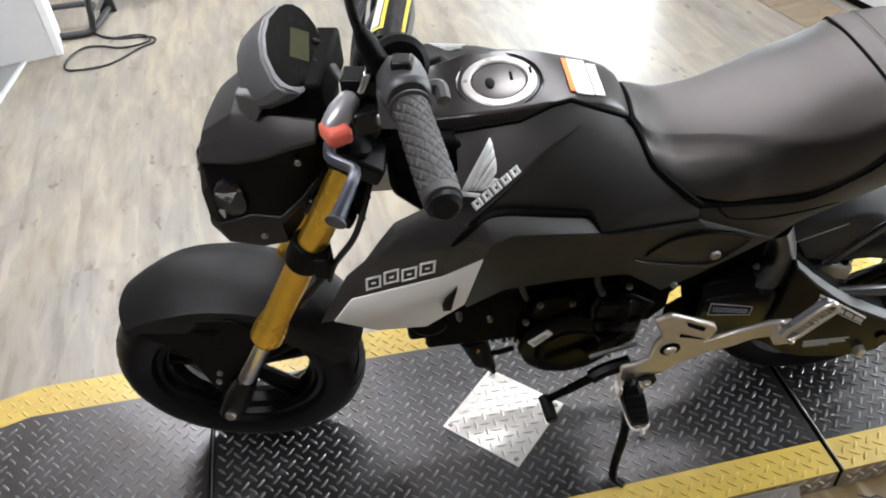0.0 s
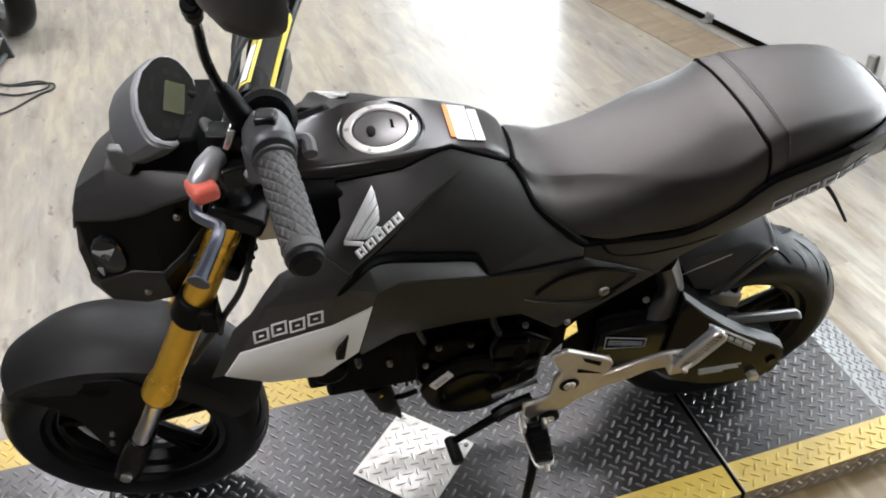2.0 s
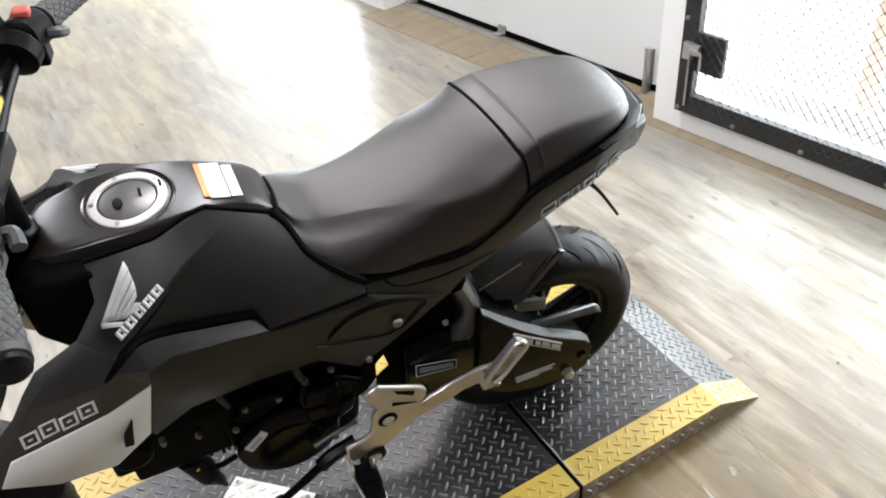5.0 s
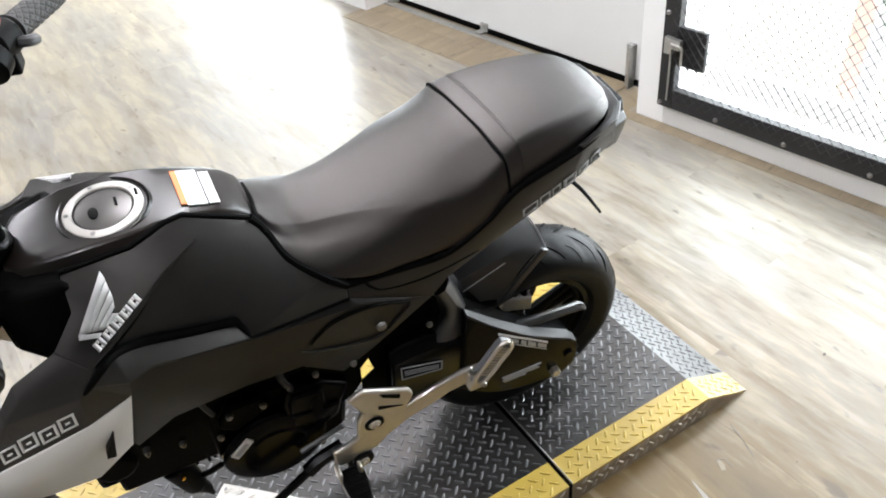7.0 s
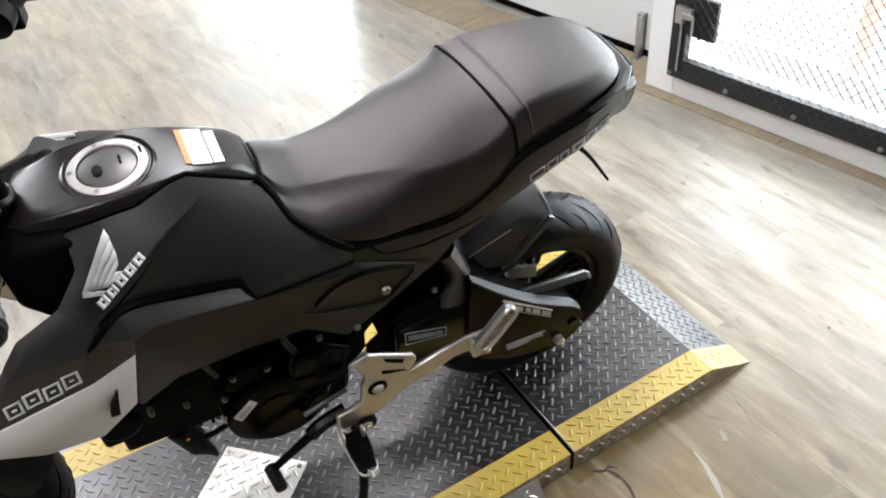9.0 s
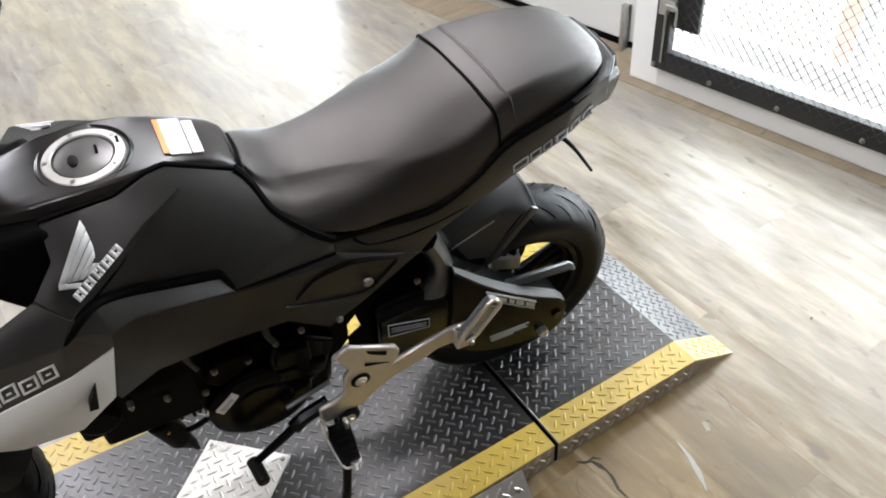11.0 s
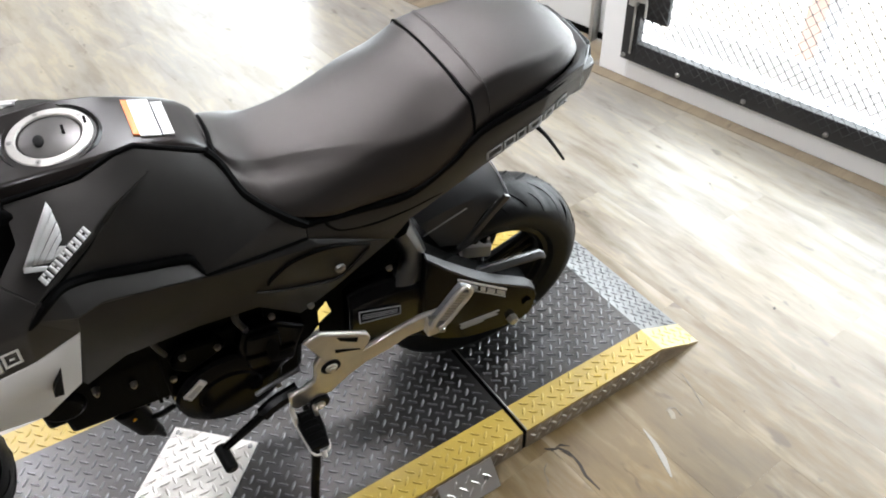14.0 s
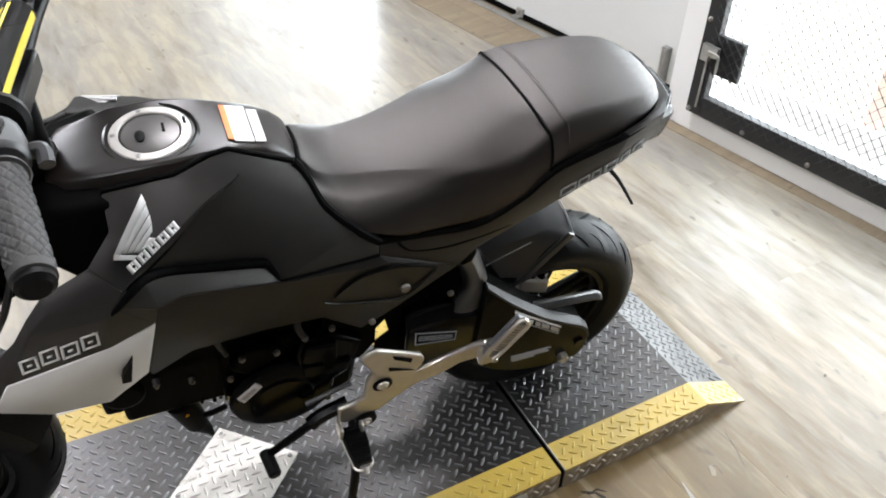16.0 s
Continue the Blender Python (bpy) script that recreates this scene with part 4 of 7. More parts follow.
# key flap: a small half-round lid beside its hollow
bm = BM()
rings(bm, [[CAPM @ Vector((-0.013 + 0.0065 * k * math.cos(t), -0.005 + 0.011 * k * math.sin(t), z)) for t in (2 * math.pi * i / 20 for i in range(20))] for k, z in ((1.0, 0.005), (1.0, 0.0088), (0.85, 0.0098), (0.2, 0.0102))])
part("key_flap", bm, DARK, bike, "dark key flap", angle=40)
for x, y, w in ((0.017, 0.004, 0.0075), (0.0445, 0.010, 0.0065)):
    bm = BM()
    box(bm, x - 0.0018, x + 0.0018, y - w, y + w, 0.0060, 0.0092, CAPM)
    part("cap_slot", bm, SEALSHADE, bike)
for k in range(5):
    a = 2 * math.pi * k / 5 + 0.5
    bm = BM()
    turned(bm, CAPM @ Vector((0.0452 * math.cos(a), 0.0452 * math.sin(a), 0.0070)), CAPM @ Vector((0.0452 * math.cos(a), 0.0452 * math.sin(a), 0.0090)), ((0, 0.0034), (0.7, 0.0034), (0.71, 0.0018), (1, 0.0016)), 10)
    part("cap_screw", bm, STEEL, bike)


def decal(name, rows, material, label="", right=False, lift=0.0012):
    """A thin printed film: each row an outline of points lying on the cover below."""
    bm = BM()
    for row in rows:
        vs = [Vector(p) for p in row]
        n = (vs[1] - vs[0]).cross(vs[-1] - vs[0]).normalized()
        if n.y > 0.2 or (abs(n.y) <= 0.2 and n.z < 0):
            n = -n
        a, b = [bm.verts.new(v + n * lift) for v in vs], [bm.verts.new(v - n * 0.001) for v in vs]
        bm.faces.new(a), bm.faces.new(b[::-1])
        for i in range(len(a)):
            j = (i + 1) % len(a)
            bm.faces.new((a[i], b[i], b[j], a[j]))
    return part(name, bm, material, bike, label, smooth=False)


def laid(p, faces, lift=0.0016):
    """The place on the left cover that lies under p, seen square to the flank, and a little above it."""
    n = Vector((0, -0.80, 0.60))
    p, best = Vector(p), None
    for row in faces:
        vs = [Vector(P[k]) for k in row.split()]
        for i in range(1, len(vs) - 1):
            a, e1, e2 = vs[0], vs[i] - vs[0], vs[i + 1] - vs[0]
            m = e1.cross(e2)
            if abs(m.dot(n)) < 1e-9:
                continue
            s = m.dot(a - p) / m.dot(n)
            w = p + n * s - a
            d = m.length_squared
            u, v = w.cross(e2).dot(m) / d, e1.cross(w).dot(m) / d
            if u >= -0.01 and v >= -0.01 and u + v <= 1.01 and (best is None or s > best):
                best = s
    return p + n * ((best or 0.0) + lift)


def film(name, rows, faces, material, label="", lift=0.0016):
    """Thin printed strips that follow the facets of a cover: rows of four corners, each cut into small steps."""
    bm = BM()
    for a, b, c, d in rows:
        a, b, c, d = (Vector(q) for q in (a, b, c, d))
        grid = [[bm.verts.new(laid(a.lerp(d, i / 6).lerp(b.lerp(c, i / 6), j / 2), faces, lift)) for j in range(3)] for i in range(7)]
        for i in range(6):
            for j in range(2):
                bm.faces.new((grid[i][j], grid[i][j + 1], grid[i + 1][j + 1], grid[i + 1][j]))
    ob = part(name, bm, material, bike, label)
    so = ob.modifiers.new("thickness", "SOLIDIFY")
    so.thickness, so.offset = 0.001, 0
    return ob


for x0, x1, y0, y1, ml, lb in ((0.632, 0.6395, 0.036, -0.034, ORANGE, "orange edge of a warning label"), (0.6395, 0.6645, 0.036, -0.037, DECAL, "white warning label"), (0.6665, 0.680, 0.030, -0.036, DECAL, "white warning label")):
    bm = BM()
    zt = lambda x, y: 0.8838 - (x - 0.640) * 0.285 - 1.6 * max(0, abs(y) - 0.020) ** 2
    ys = np.linspace(y0, y1, 8)
    rings(bm, [[(x0, y, zt(x0, y)), (x1, y, zt(x1, y)), (x1, y, zt(x1, y) - 0.002), (x0, y, zt(x0, y) - 0.002)] for y in ys])
    wl = part("warning_label", bm, ml, tank, lb, smooth=False)
    if ml is DECAL:
        for k in range(int((x1 - x0) / 0.0042)):
            bm, xa = BM(), x0 + 0.0025 + 0.0042 * k
            ya, yb = y0 - 0.005, y1 + 0.006 + 0.012 * (k % 3 == 2)
            rings(bm, [[(xa, y, zt(xa, y) + 0.0003), (xa + 0.0013, y, zt(xa + 0.0013, y) + 0.0003), (xa + 0.0013, y, zt(xa, y) - 0.001), (xa, y, zt(xa, y) - 0.001)] for y in np.linspace(ya, yb, 8)])
            part("print_line", bm, GREYDECAL, wl, smooth=False)

# white wing emblem as plain feather bars, and a row of blocks for the word under it
W0, WU, WV = Vector((0.5019, -0.1427, 0.8404)), Vector((0.0670, -0.0225, 0.0015)), Vector((-0.0159, -0.0576, -0.0390))
on_wing = lambda u, v: W0 + WU * u + WV * v
for row in (((-0.47, 0.22), (-0.36, 0.24), (0.06, -0.70), (-0.02, -0.85)),
            ((-0.35, 0.17), (-0.26, 0.17), (0.11, -0.52), (0.06, -0.67)),
            ((-0.25, 0.17), (-0.16, 0.16), (0.16, -0.35), (0.12, -0.50)),
            ((-0.15, 0.16), (-0.04, 0.15), (0.17, -0.21), (0.16, -0.33)),
            ((-0.03, 0.14), (0.07, 0.07), (0.24, -0.09), (0.12, -0.10)),
            ((-0.46, 0.28), (-0.12, 0.28), (-0.08, 0.20), (-0.44, 0.19))):
    film("emblem_feather", [[on_wing(u, v) for u, v in row]], TANK_FACES, DECAL, "white wing-shaped emblem bar")
for k in range(5):
    q = lambda u, v: on_wing(-0.14 + 0.80 * u - 0.11 * v, 0.52 - 0.80 * u - 0.125 * v)
    a, e = 0.2 * k, 0.066
    film("emblem_block", [[q(a + p, c), q(a + r, c), q(a + r, d), q(a + p, d)] for p, r, c, d in ((0.0, e, 0, 1), (0.175 - e, 0.175, 0, 1), (e, 0.175 - e, 0, 0.34), (e, 0.175 - e, 0.66, 1))], TANK_FACES, DECAL, "white emblem block")
# the same wing on the other side, of which the upper feathers show
R1, R2, R3, R4 = (Vector((BENT[c][0], -BENT[c][1], BENT[c][2])) for c in ("c4", "c3", "f1", "f2"))
RN = (R2 - R1).cross(R4 - R1).normalized()
RN = RN if RN.z > 0 else -RN
on_right = lambda s, d: R1.lerp(R2, s).lerp(R4.lerp(R3, s), d) + RN * 0.0015
for s0, s1, d0, d1 in ((0.12, 0.80, 0.02, 0.10), (0.24, 0.82, 0.13, 0.21), (0.40, 0.83, 0.24, 0.32), (0.56, 0.84, 0.35, 0.43)):
    bm = BM()
    top = [on_right(s0, d0 + 0.01), on_right(s1, d0), on_right(s1 + 0.02, d1), on_right(s0 + 0.10, d1)]
    rings(bm, [top, [v - RN * 0.004 for v in top]])
    bmesh.ops.recalc_face_normals(bm, faces=bm.faces)
    part("emblem_feather", bm, DECAL, bike, "white wing-shaped emblem bar", smooth=False)
G0, GU, GV = Vector((0.325, -0.172, 0.681)), Vector((0.100, -0.006, 0.028)), Vector((0.003, 0.001, 0.031))
for k in range(4):
    q = lambda u, v: G0 + GU * u + GV * v
    u0, u1, v0, v1, e, h = 0.255 * k, 0.255 * k + 0.225, 0.10 * (k % 2), 0.86 + 0.14 * (k % 2), 0.035, 0.11
    film("shroud_lettering", [[q(a, c), q(b, c), q(b, d), q(a, d)] for a, b, c, d in ((u0, u1, v0, v0 + h), (u0, u1, v1 - h, v1), (u0, u0 + e, v0, v1), (u1 - e, u1, v0, v1), (u0 + 0.08, u1 - 0.08, v0 + 0.36, v0 + 0.47))], SHROUD_FACES, DECAL, "white outlined emblem block")


# the same emblem on the other side of the tank
decal("emblem_patch", [[(0.464, 0.180, 0.8180), (0.507, 0.157, 0.8290), (0.506, 0.138, 0.8420), (0.480, 0.158, 0.8300)]], DECAL, "white emblem patch", lift=0.002)


# ---- seat ----
def seat_section(x, h, a, zc, b, foot, full=1.0):
    """Half a section across the seat, from its middle over the crease to the foot: y and z; full is how far the nose bulges."""
    drop = zc - foot
    half = [(a * k, h - (h - zc - 0.004) * k ** 2.6) for k in (0, 0.2, 0.4, 0.56, 0.7, 0.82, 0.91, 0.97)]
    wide = full * min(1.0, max(0.0, (b - a - 0.024) / 0.036))          # 1 at the nose, where the flank is a broad shoulder
    soft = 1 - 0.85 * wide
    half += [(a + 0.002 + 0.003 * wide, zc), (a + 0.0055 + 0.008 * wide, zc - soft * min(0.006, 0.3 * drop) - 0.0012 * wide), (a + 0.0085 + 0.013 * wide, zc - soft * min(0.014, 0.45 * drop) - 0.003 * wide)]
    y0, z0 = half[-1]
    w = 0.35 * full + 0.50 * wide
    for k in (0.12, 0.26, 0.4, 0.55, 0.7, 0.85, 0.96):
        t = k * math.pi / 2
        line, bow = (y0 + (b - y0) * k + 0.003 * math.sin(math.pi * k), z0 + (foot - z0) * k), (y0 + (b - y0) * math.sin(t), foot + (z0 - foot) * math.cos(t))
        half.append((line[0] * (1 - w) + bow[0] * w, line[1] * (1 - w) + bow[1] * w))
    return half + [(b - 0.004, foot - 0.001), (b - 0.02, foot - 0.004)]


def seat_line(row, keep=None, lift=0.0):
    """The section on both sides, as points; the joint between the cushions lies a little askew and bends back on the flanks."""
    x, h, a, zc, b, foot = row
    half, off = seat_section(*row), seat_section(x, h, a, zc, a + (b - a) * (0.72 if x < 0.95 else 1.0), foot, 0.0)
    n = keep or len(half)
    near = max(0.0, 1 - abs(x - 1.06) / 0.16)
    both = [(-y, z) for y, z in half[:n][::-1]] + [(y, z) for y, z in off[1:n]]
    return [(x - 0.10 * y * near + 0.22 * near * max(0.0, abs(y) - 0.09), y * (1 + lift / 0.1), z + lift) for y, z in both]


def seat_loft(name, rows, material, label, parent):
    """rows: x, height of the middle, half width and height of the crease, half width and height of the foot."""
    bm = BM()
    rings(bm, [seat_line(row) for row in rows])
    return part(name, bm, material, parent, label, angle=60)


def eased(rows, n=6):
    """More stations on a smooth curve through the given ones."""
    r, out = np.array(rows, float), []
    for i in range(len(r) - 1):
        a, b, c, d = r[max(i - 1, 0)], r[i], r[i + 1], r[min(i + 2, len(r) - 1)]
        for k in range(n):
            t = k / n
            out.append(tuple(0.5 * (2 * b + (c - a) * t + (2 * a - 5 * b + 4 * c - d) * t * t + (3 * b - a - 3 * c + d) * t ** 3)))
    return out + [tuple(r[-1])]


RIDER = [(0.704, 0.838, 0.026, 0.832, 0.044, 0.818), (0.722, 0.836, 0.036, 0.828, 0.062, 0.814), (0.742, 0.823, 0.054, 0.810, 0.093, 0.791), (0.780, 0.807, 0.056, 0.796, 0.126, 0.762), (0.840, 0.804, 0.064, 0.796, 0.134, 0.736),
         (0.900, 0.812, 0.084, 0.799, 0.129, 0.727), (0.960, 0.828, 0.105, 0.805, 0.126, 0.723), (1.005, 0.845, 0.113, 0.811, 0.125, 0.733), (1.035, 0.857, 0.110, 0.827, 0.123, 0.757), (1.056, 0.864, 0.105, 0.845, 0.120, 0.780)]
PILLION = [(1.061, 0.866, 0.104, 0.850, 0.119, 0.786), (1.085, 0.8710, 0.099, 0.859, 0.115, 0.796), (1.092, 0.8730, 0.098, 0.8615, 0.114, 0.798), (1.150, 0.878, 0.093, 0.867, 0.107, 0.808), (1.200, 0.877, 0.087, 0.867, 0.100, 0.821),
           (1.240, 0.873, 0.078, 0.865, 0.090, 0.835), (1.266, 0.866, 0.066, 0.859, 0.077, 0.842), (1.285, 0.858, 0.047, 0.852, 0.058, 0.842), (1.296, 0.850, 0.022, 0.846, 0.034, 0.840)]
seat = seat_loft("rider_seat", eased(RIDER), VINYL, "matte black vinyl rider seat", bike)
pill = seat_loft("passenger_seat", eased(PILLION), VINYL, "matte black vinyl passenger seat", bike)
bm = BM()
tube(bm, seat_line((1.0585, 0.8648, 0.1048, 0.8475, 0.1200, 0.784), 19, 0.0005), 0.0017, 8, n=2)
part("seat_piping", bm, SEALSHADE, seat, "black seam piping")
bm = BM()
tube(bm, seat_line((1.090, 0.8730, 0.0985, 0.861, 0.1145, 0.797), 17, 0.0003), 0.0007, 6, n=2)
part("stitched_seam", bm, VINYL, pill)
# tail end under the passenger seat
bm = BM()
rings(bm, [[(x, -w, z0), (x, -w * 0.75, z1), (x, w * 0.75, z1), (x, w, z0), (x, w * 0.7, z2), (x, -w * 0.7, z2)] for x, w, z0, z1, z2 in ((0.82, 0.11, 0.70, 0.72, 0.66), (1.02, 0.11, 0.70, 0.73, 0.66), (1.20, 0.097, 0.79, 0.825, 0.755), (1.29, 0.066, 0.815, 0.838, 0.765), (1.335, 0.045, 0.80, 0.825, 0.765))])
part("tail_tray", bm, SEALSHADE, bike, "black tail tray", 0.006)
# rim of the tail, round the end of the passenger seat, and the lamp under it
rim_in = [(1.200, -0.104, 0.826), (1.240, -0.094, 0.836), (1.266, -0.080, 0.840), (1.284, -0.058, 0.839), (1.293, -0.030, 0.837)]
rim_out = [(1.206, -0.113, 0.829), (1.250, -0.100, 0.836), (1.286, -0.084, 0.834), (1.307, -0.058, 0.842), (1.311, -0.030, 0.843)]
rim_low = [(1.206, -0.112, 0.815), (1.250, -0.098, 0.814), (1.288, -0.080, 0.806), (1.310, -0.052, 0.812), (1.313, -0.030, 0.813)]
bm, loops = BM(), []
for p, q, r in zip(rim_in, rim_out, rim_low):
    loops.append([Vector(p) - Vector((0, 0, 0.012)), Vector(p), Vector(p).lerp(Vector(q), 0.5) + Vector((0, 0, 0.002)), Vector(q), Vector(r)])
loops += [[Vector((v.x, -v.y, v.z)) for v in row] for row in loops[::-1]]
rings(bm, loops)
rim = part("tail_rim", bm, TAILP, bike, "dark grey rim round the seat's end", 0.002, angle=30)
# thin silver tube in place of the highlight along the rim
bm = BM()
tube(bm, [(1.288, -0.0815, 0.829), (1.299, -0.071, 0.836), (1.3085, -0.0585, 0.8425)], 0.0011, 6, n=3)
part("rim_edge", bm, SILVERPL, rim, "silver line for the glint on the tail rim's edge")
bm = BM()
rings(bm, [[(x, -w, z1 - 0.006), (x, -w * 0.8, z1), (x, w * 0.8, z1), (x, w, z1 - 0.006), (x, w * 0.9, z0), (x, -w * 0.9, z0)] for x, w, z0, z1 in ((1.255, 0.092, 0.775, 0.826), (1.290, 0.078, 0.758, 0.818), (1.316, 0.066, 0.752, 0.812), (1.330, 0.058, 0.762, 0.808), (1.335, 0.050, 0.775, 0.800))])
part("tail_lamp", bm, SWING, bike, "dark tail lamp", 0.004)
# grey outlined blocks along the lower edge of the tail
T0, TU, TV = Vector((1.108, -0.118, 0.724)), Vector((0.158, 0.030, 0.044)), Vector((-0.004, 0.0, 0.021))
on_tail = lambda u, v: T0 + TU * u + TV * v
for u0, u1, solid in ((0.0, 0.17, False), (0.19, 0.31, False), (0.33, 0.43, False), (0.46, 0.62, True), (0.65, 0.80, True), (0.83, 0.99, True)):
    k, h = (0.034, 0.24) if solid else (0.018, 0.16)
    film("tail_lettering", [[on_tail(u, v) for u, v in ((p, c), (q, c), (q, d), (p, d))] for p, q, c, d in ((u0, u1, 0.08, 0.08 + h), (u0, u1, 0.96 - h, 0.96), (u0, u0 + k, 0.08, 0.96), (u1 - k, u1, 0.08, 0.96))], TAIL_FACES, TAILDECAL, "grey outlined block on the tail")
bm = BM()
tube(bm, [(1.235, -0.04, 0.70), (1.262, -0.06, 0.672), (1.30, -0.075, 0.615)], lambda t: 0.0045 - 0.002 * t, 8, n=5)
part("tail_stalk", bm, DARK, bike, "thin black stalk under the tail")
bm = BM()
slab(bm, [(1.16, 0.66), (1.26, 0.70), (1.30, 0.75), (1.20, 0.75), (1.10, 0.70)], -0.05, 0.05)
part("inner_fender", bm, DARK, bike, bevel=0.006)

# ---- wheels ----
FA, RA, WF = Vector((0.042, 0, 0.238)), Vector((1.211, 0.026, 0.242)), Vector((0.037, 0.022, 0.241))
AXIS = Vector((0.506, 0, 1)).normalized()
STEER = Matrix.Translation((0.075, 0, 0.238)) @ Matrix.Rotation(radians(-12), 4, AXIS) @ Matrix.Translation((-0.075, 0, -0.238))  # the bars stand a little to the right
UNSTEER = STEER.inverted()
WHEELTURN = Matrix.Translation((0.075, 0, 0.238)) @ Matrix.Rotation(radians(-6), 4, AXIS) @ Matrix.Translation((-0.075, 0, -0.238))  # wheel and mudguard


def un(x, y, z):
    """A place on the steered bars, as it is with the bars straight."""
    return UNSTEER @ Vector((x, y, z))


def steered(ob):
    ob.matrix_local = STEER
    return ob


def wheel(name, centre, radius, width, rim, label, spokes=5, grooves=12):
    w = new(name)
    w.parent, w.empty_display_size = bike, 0.05
    w.matrix_local = (WHEELTURN if name == "front_wheel" else Matrix()) @ Matrix.Translation(centre)
    tagged(w, label=label)
    bm = BM()
    tyre_mesh(bm, radius, width, rim, 240, grooves)
    tyre = part("tyre", bm, RUBBER, w, "black treaded rubber tyre", angle=28)
    # the cuts' darkness is laid on as black strips
    bm = BM()
    groove_mesh(bm, radius, width, rim)
    part("tread_pattern", bm, SEALSHADE, tyre, "dark strips for the shade in tread cuts", kind="stuff")
    bm = BM()
    rim_mesh(bm, rim, width * 0.7)
    part("rim", bm, RIMP, w, "black alloy rim")
    for k in range(spokes):
        a = 2 * math.pi * k / spokes + 0.35
        bm = BM()
        for da in (-0.13, 0.13):
            rod(bm, (0.030 * math.cos(a), -0.010, 0.030 * math.sin(a)), ((rim * 0.92) * math.cos(a + da), -0.010, (rim * 0.92) * math.sin(a + da)), 0.015, 0.011, 10)
        part("spoke", bm, RIMP, w)
    bm = BM()
    turned(bm, (0, -0.06, 0), (0, 0.06, 0), ((0, 0.022), (0.15, 0.034), (0.85, 0.034), (1, 0.022)), 20)
    part("hub", bm, SWING, w)
    bm = BM()
    turned(bm, (0, 0.060, 0), (0, 0.064, 0), ((0, 0.055), (0, 0.095), (1, 0.095), (1, 0.055)), 36)
    part("brake_disc", bm, DISC, w, "dull steel brake disc")
    return w


wheel("front_wheel", WF, 0.240, 0.116, 0.155, "black alloy front wheel")
wheel("rear_wheel", RA, 0.240, 0.130, 0.155, "black alloy rear wheel")

# ---- front fork ----


def fork_at(z, y):
    return Vector((FA.x + (z - FA.z) * 0.506, y, z))


for sy in (-1, 1):
    y = 0.089 * sy
    leg = BM()
    turned(leg, fork_at(0.452, y), fork_at(0.835, y), ((0, 0.0235), (0.006, 0.0285), (0.060, 0.0285), (0.072, 0.0262), (0.110, 0.0262), (0.122, 0.0228), (0.5, 0.0225), (0.99, 0.0225), (1, 0.021)), 24)
    leg = steered(part("fork_tube", leg, GOLD, bike, "gold anodised fork tube"))
    bm = BM()
    turned(bm, fork_at(0.447, y), fork_at(0.457, y), ((0, 0.020), (0, 0.0245), (1, 0.0245), (1, 0.02)), 20)
    part("dust_seal", bm, SEALSHADE, leg)
    bm = BM()
    rod(bm, fork_at(0.30, y), fork_at(0.46, y), 0.0165, seg=20)
    steered(part("fork_slider", bm, CHROME, bike, "chromed fork slider"))
    bm = BM()
    turned(bm, fork_at(0.205, y), fork_at(0.325, y), ((0, 0.016), (0.1, 0.024), (0.5, 0.026), (0.85, 0.024), (1, 0.019)), 16)
    rod(bm, FA + Vector((0, sy * 0.06, 0)), FA + Vector((0, sy * 0.098, 0)), 0.022, seg=16)
    steered(part("fork_foot", bm, SWING, bike, "black fork foot"))
    bm = BM()
    turned(bm, fork_at(0.640, y), fork_at(0.685, y), ((0, 0.0245), (0.05, 0.030), (0.95, 0.030), (1, 0.0245)), 20)
    box(bm, -0.012, 0.012, -0.034, 0.0, -0.02, 0.02, Matrix.Translation(fork_at(0.66, y) + Vector((0.028, 0, 0))))
    steered(part("fork_band", bm, DARK, bike, "black band round the fork", 0.003))
bm = BM()
turned(bm, FA + Vector((0, -0.098, 0)), FA + Vector((0, -0.120, 0)), ((0, 0.013), (0.1, 0.0165), (0.35, 0.0165), (0.36, 0.0115), (0.95, 0.0105), (1, 0.007)), 6)
steered(part("axle_nut", bm, STEEL, bike, "bright axle nut"))
bm = BM()
for z, half in ((0.845, 0.112), (0.735, 0.084)):
    c = fork_at(z, 0)
    box(bm, -0.030, 0.044, -half, half, -0.015, 0.015, Matrix.Translation(c) @ Matrix.Rotation(radians(26.8), 4, "Y"))
rod(bm, fork_at(0.69, 0) + Vector((0.03, 0, 0)), fork_at(0.90, 0) + Vector((0.03, 0, 0)), 0.028)
steered(part("triple_clamp", bm, SWING, bike, "black fork clamps", 0.006))
bm = BM()
tube(bm, [fork_at(0.66, -0.085) + Vector((0.03, -0.01, 0)), fork_at(0.62, -0.085) + Vector((0.045, -0.01, 0)), fork_at(0.60, -0.07) + Vector((0.05, 0, 0)), fork_at(0.50, -0.06) + Vector((0.035, 0, 0))], 0.006, 8)
tube(bm, [fork_at(0.80, -0.05) + Vector((0.04, 0, 0)), fork_at(0.72, -0.10) + Vector((0.055, 0, 0)), fork_at(0.64, -0.09) + Vector((0.05, 0, 0)), fork_at(0.58, -0.07) + Vector((0.06, 0, 0))], 0.005, 8)
steered(part("brake_hose", bm, CABLE, bike))

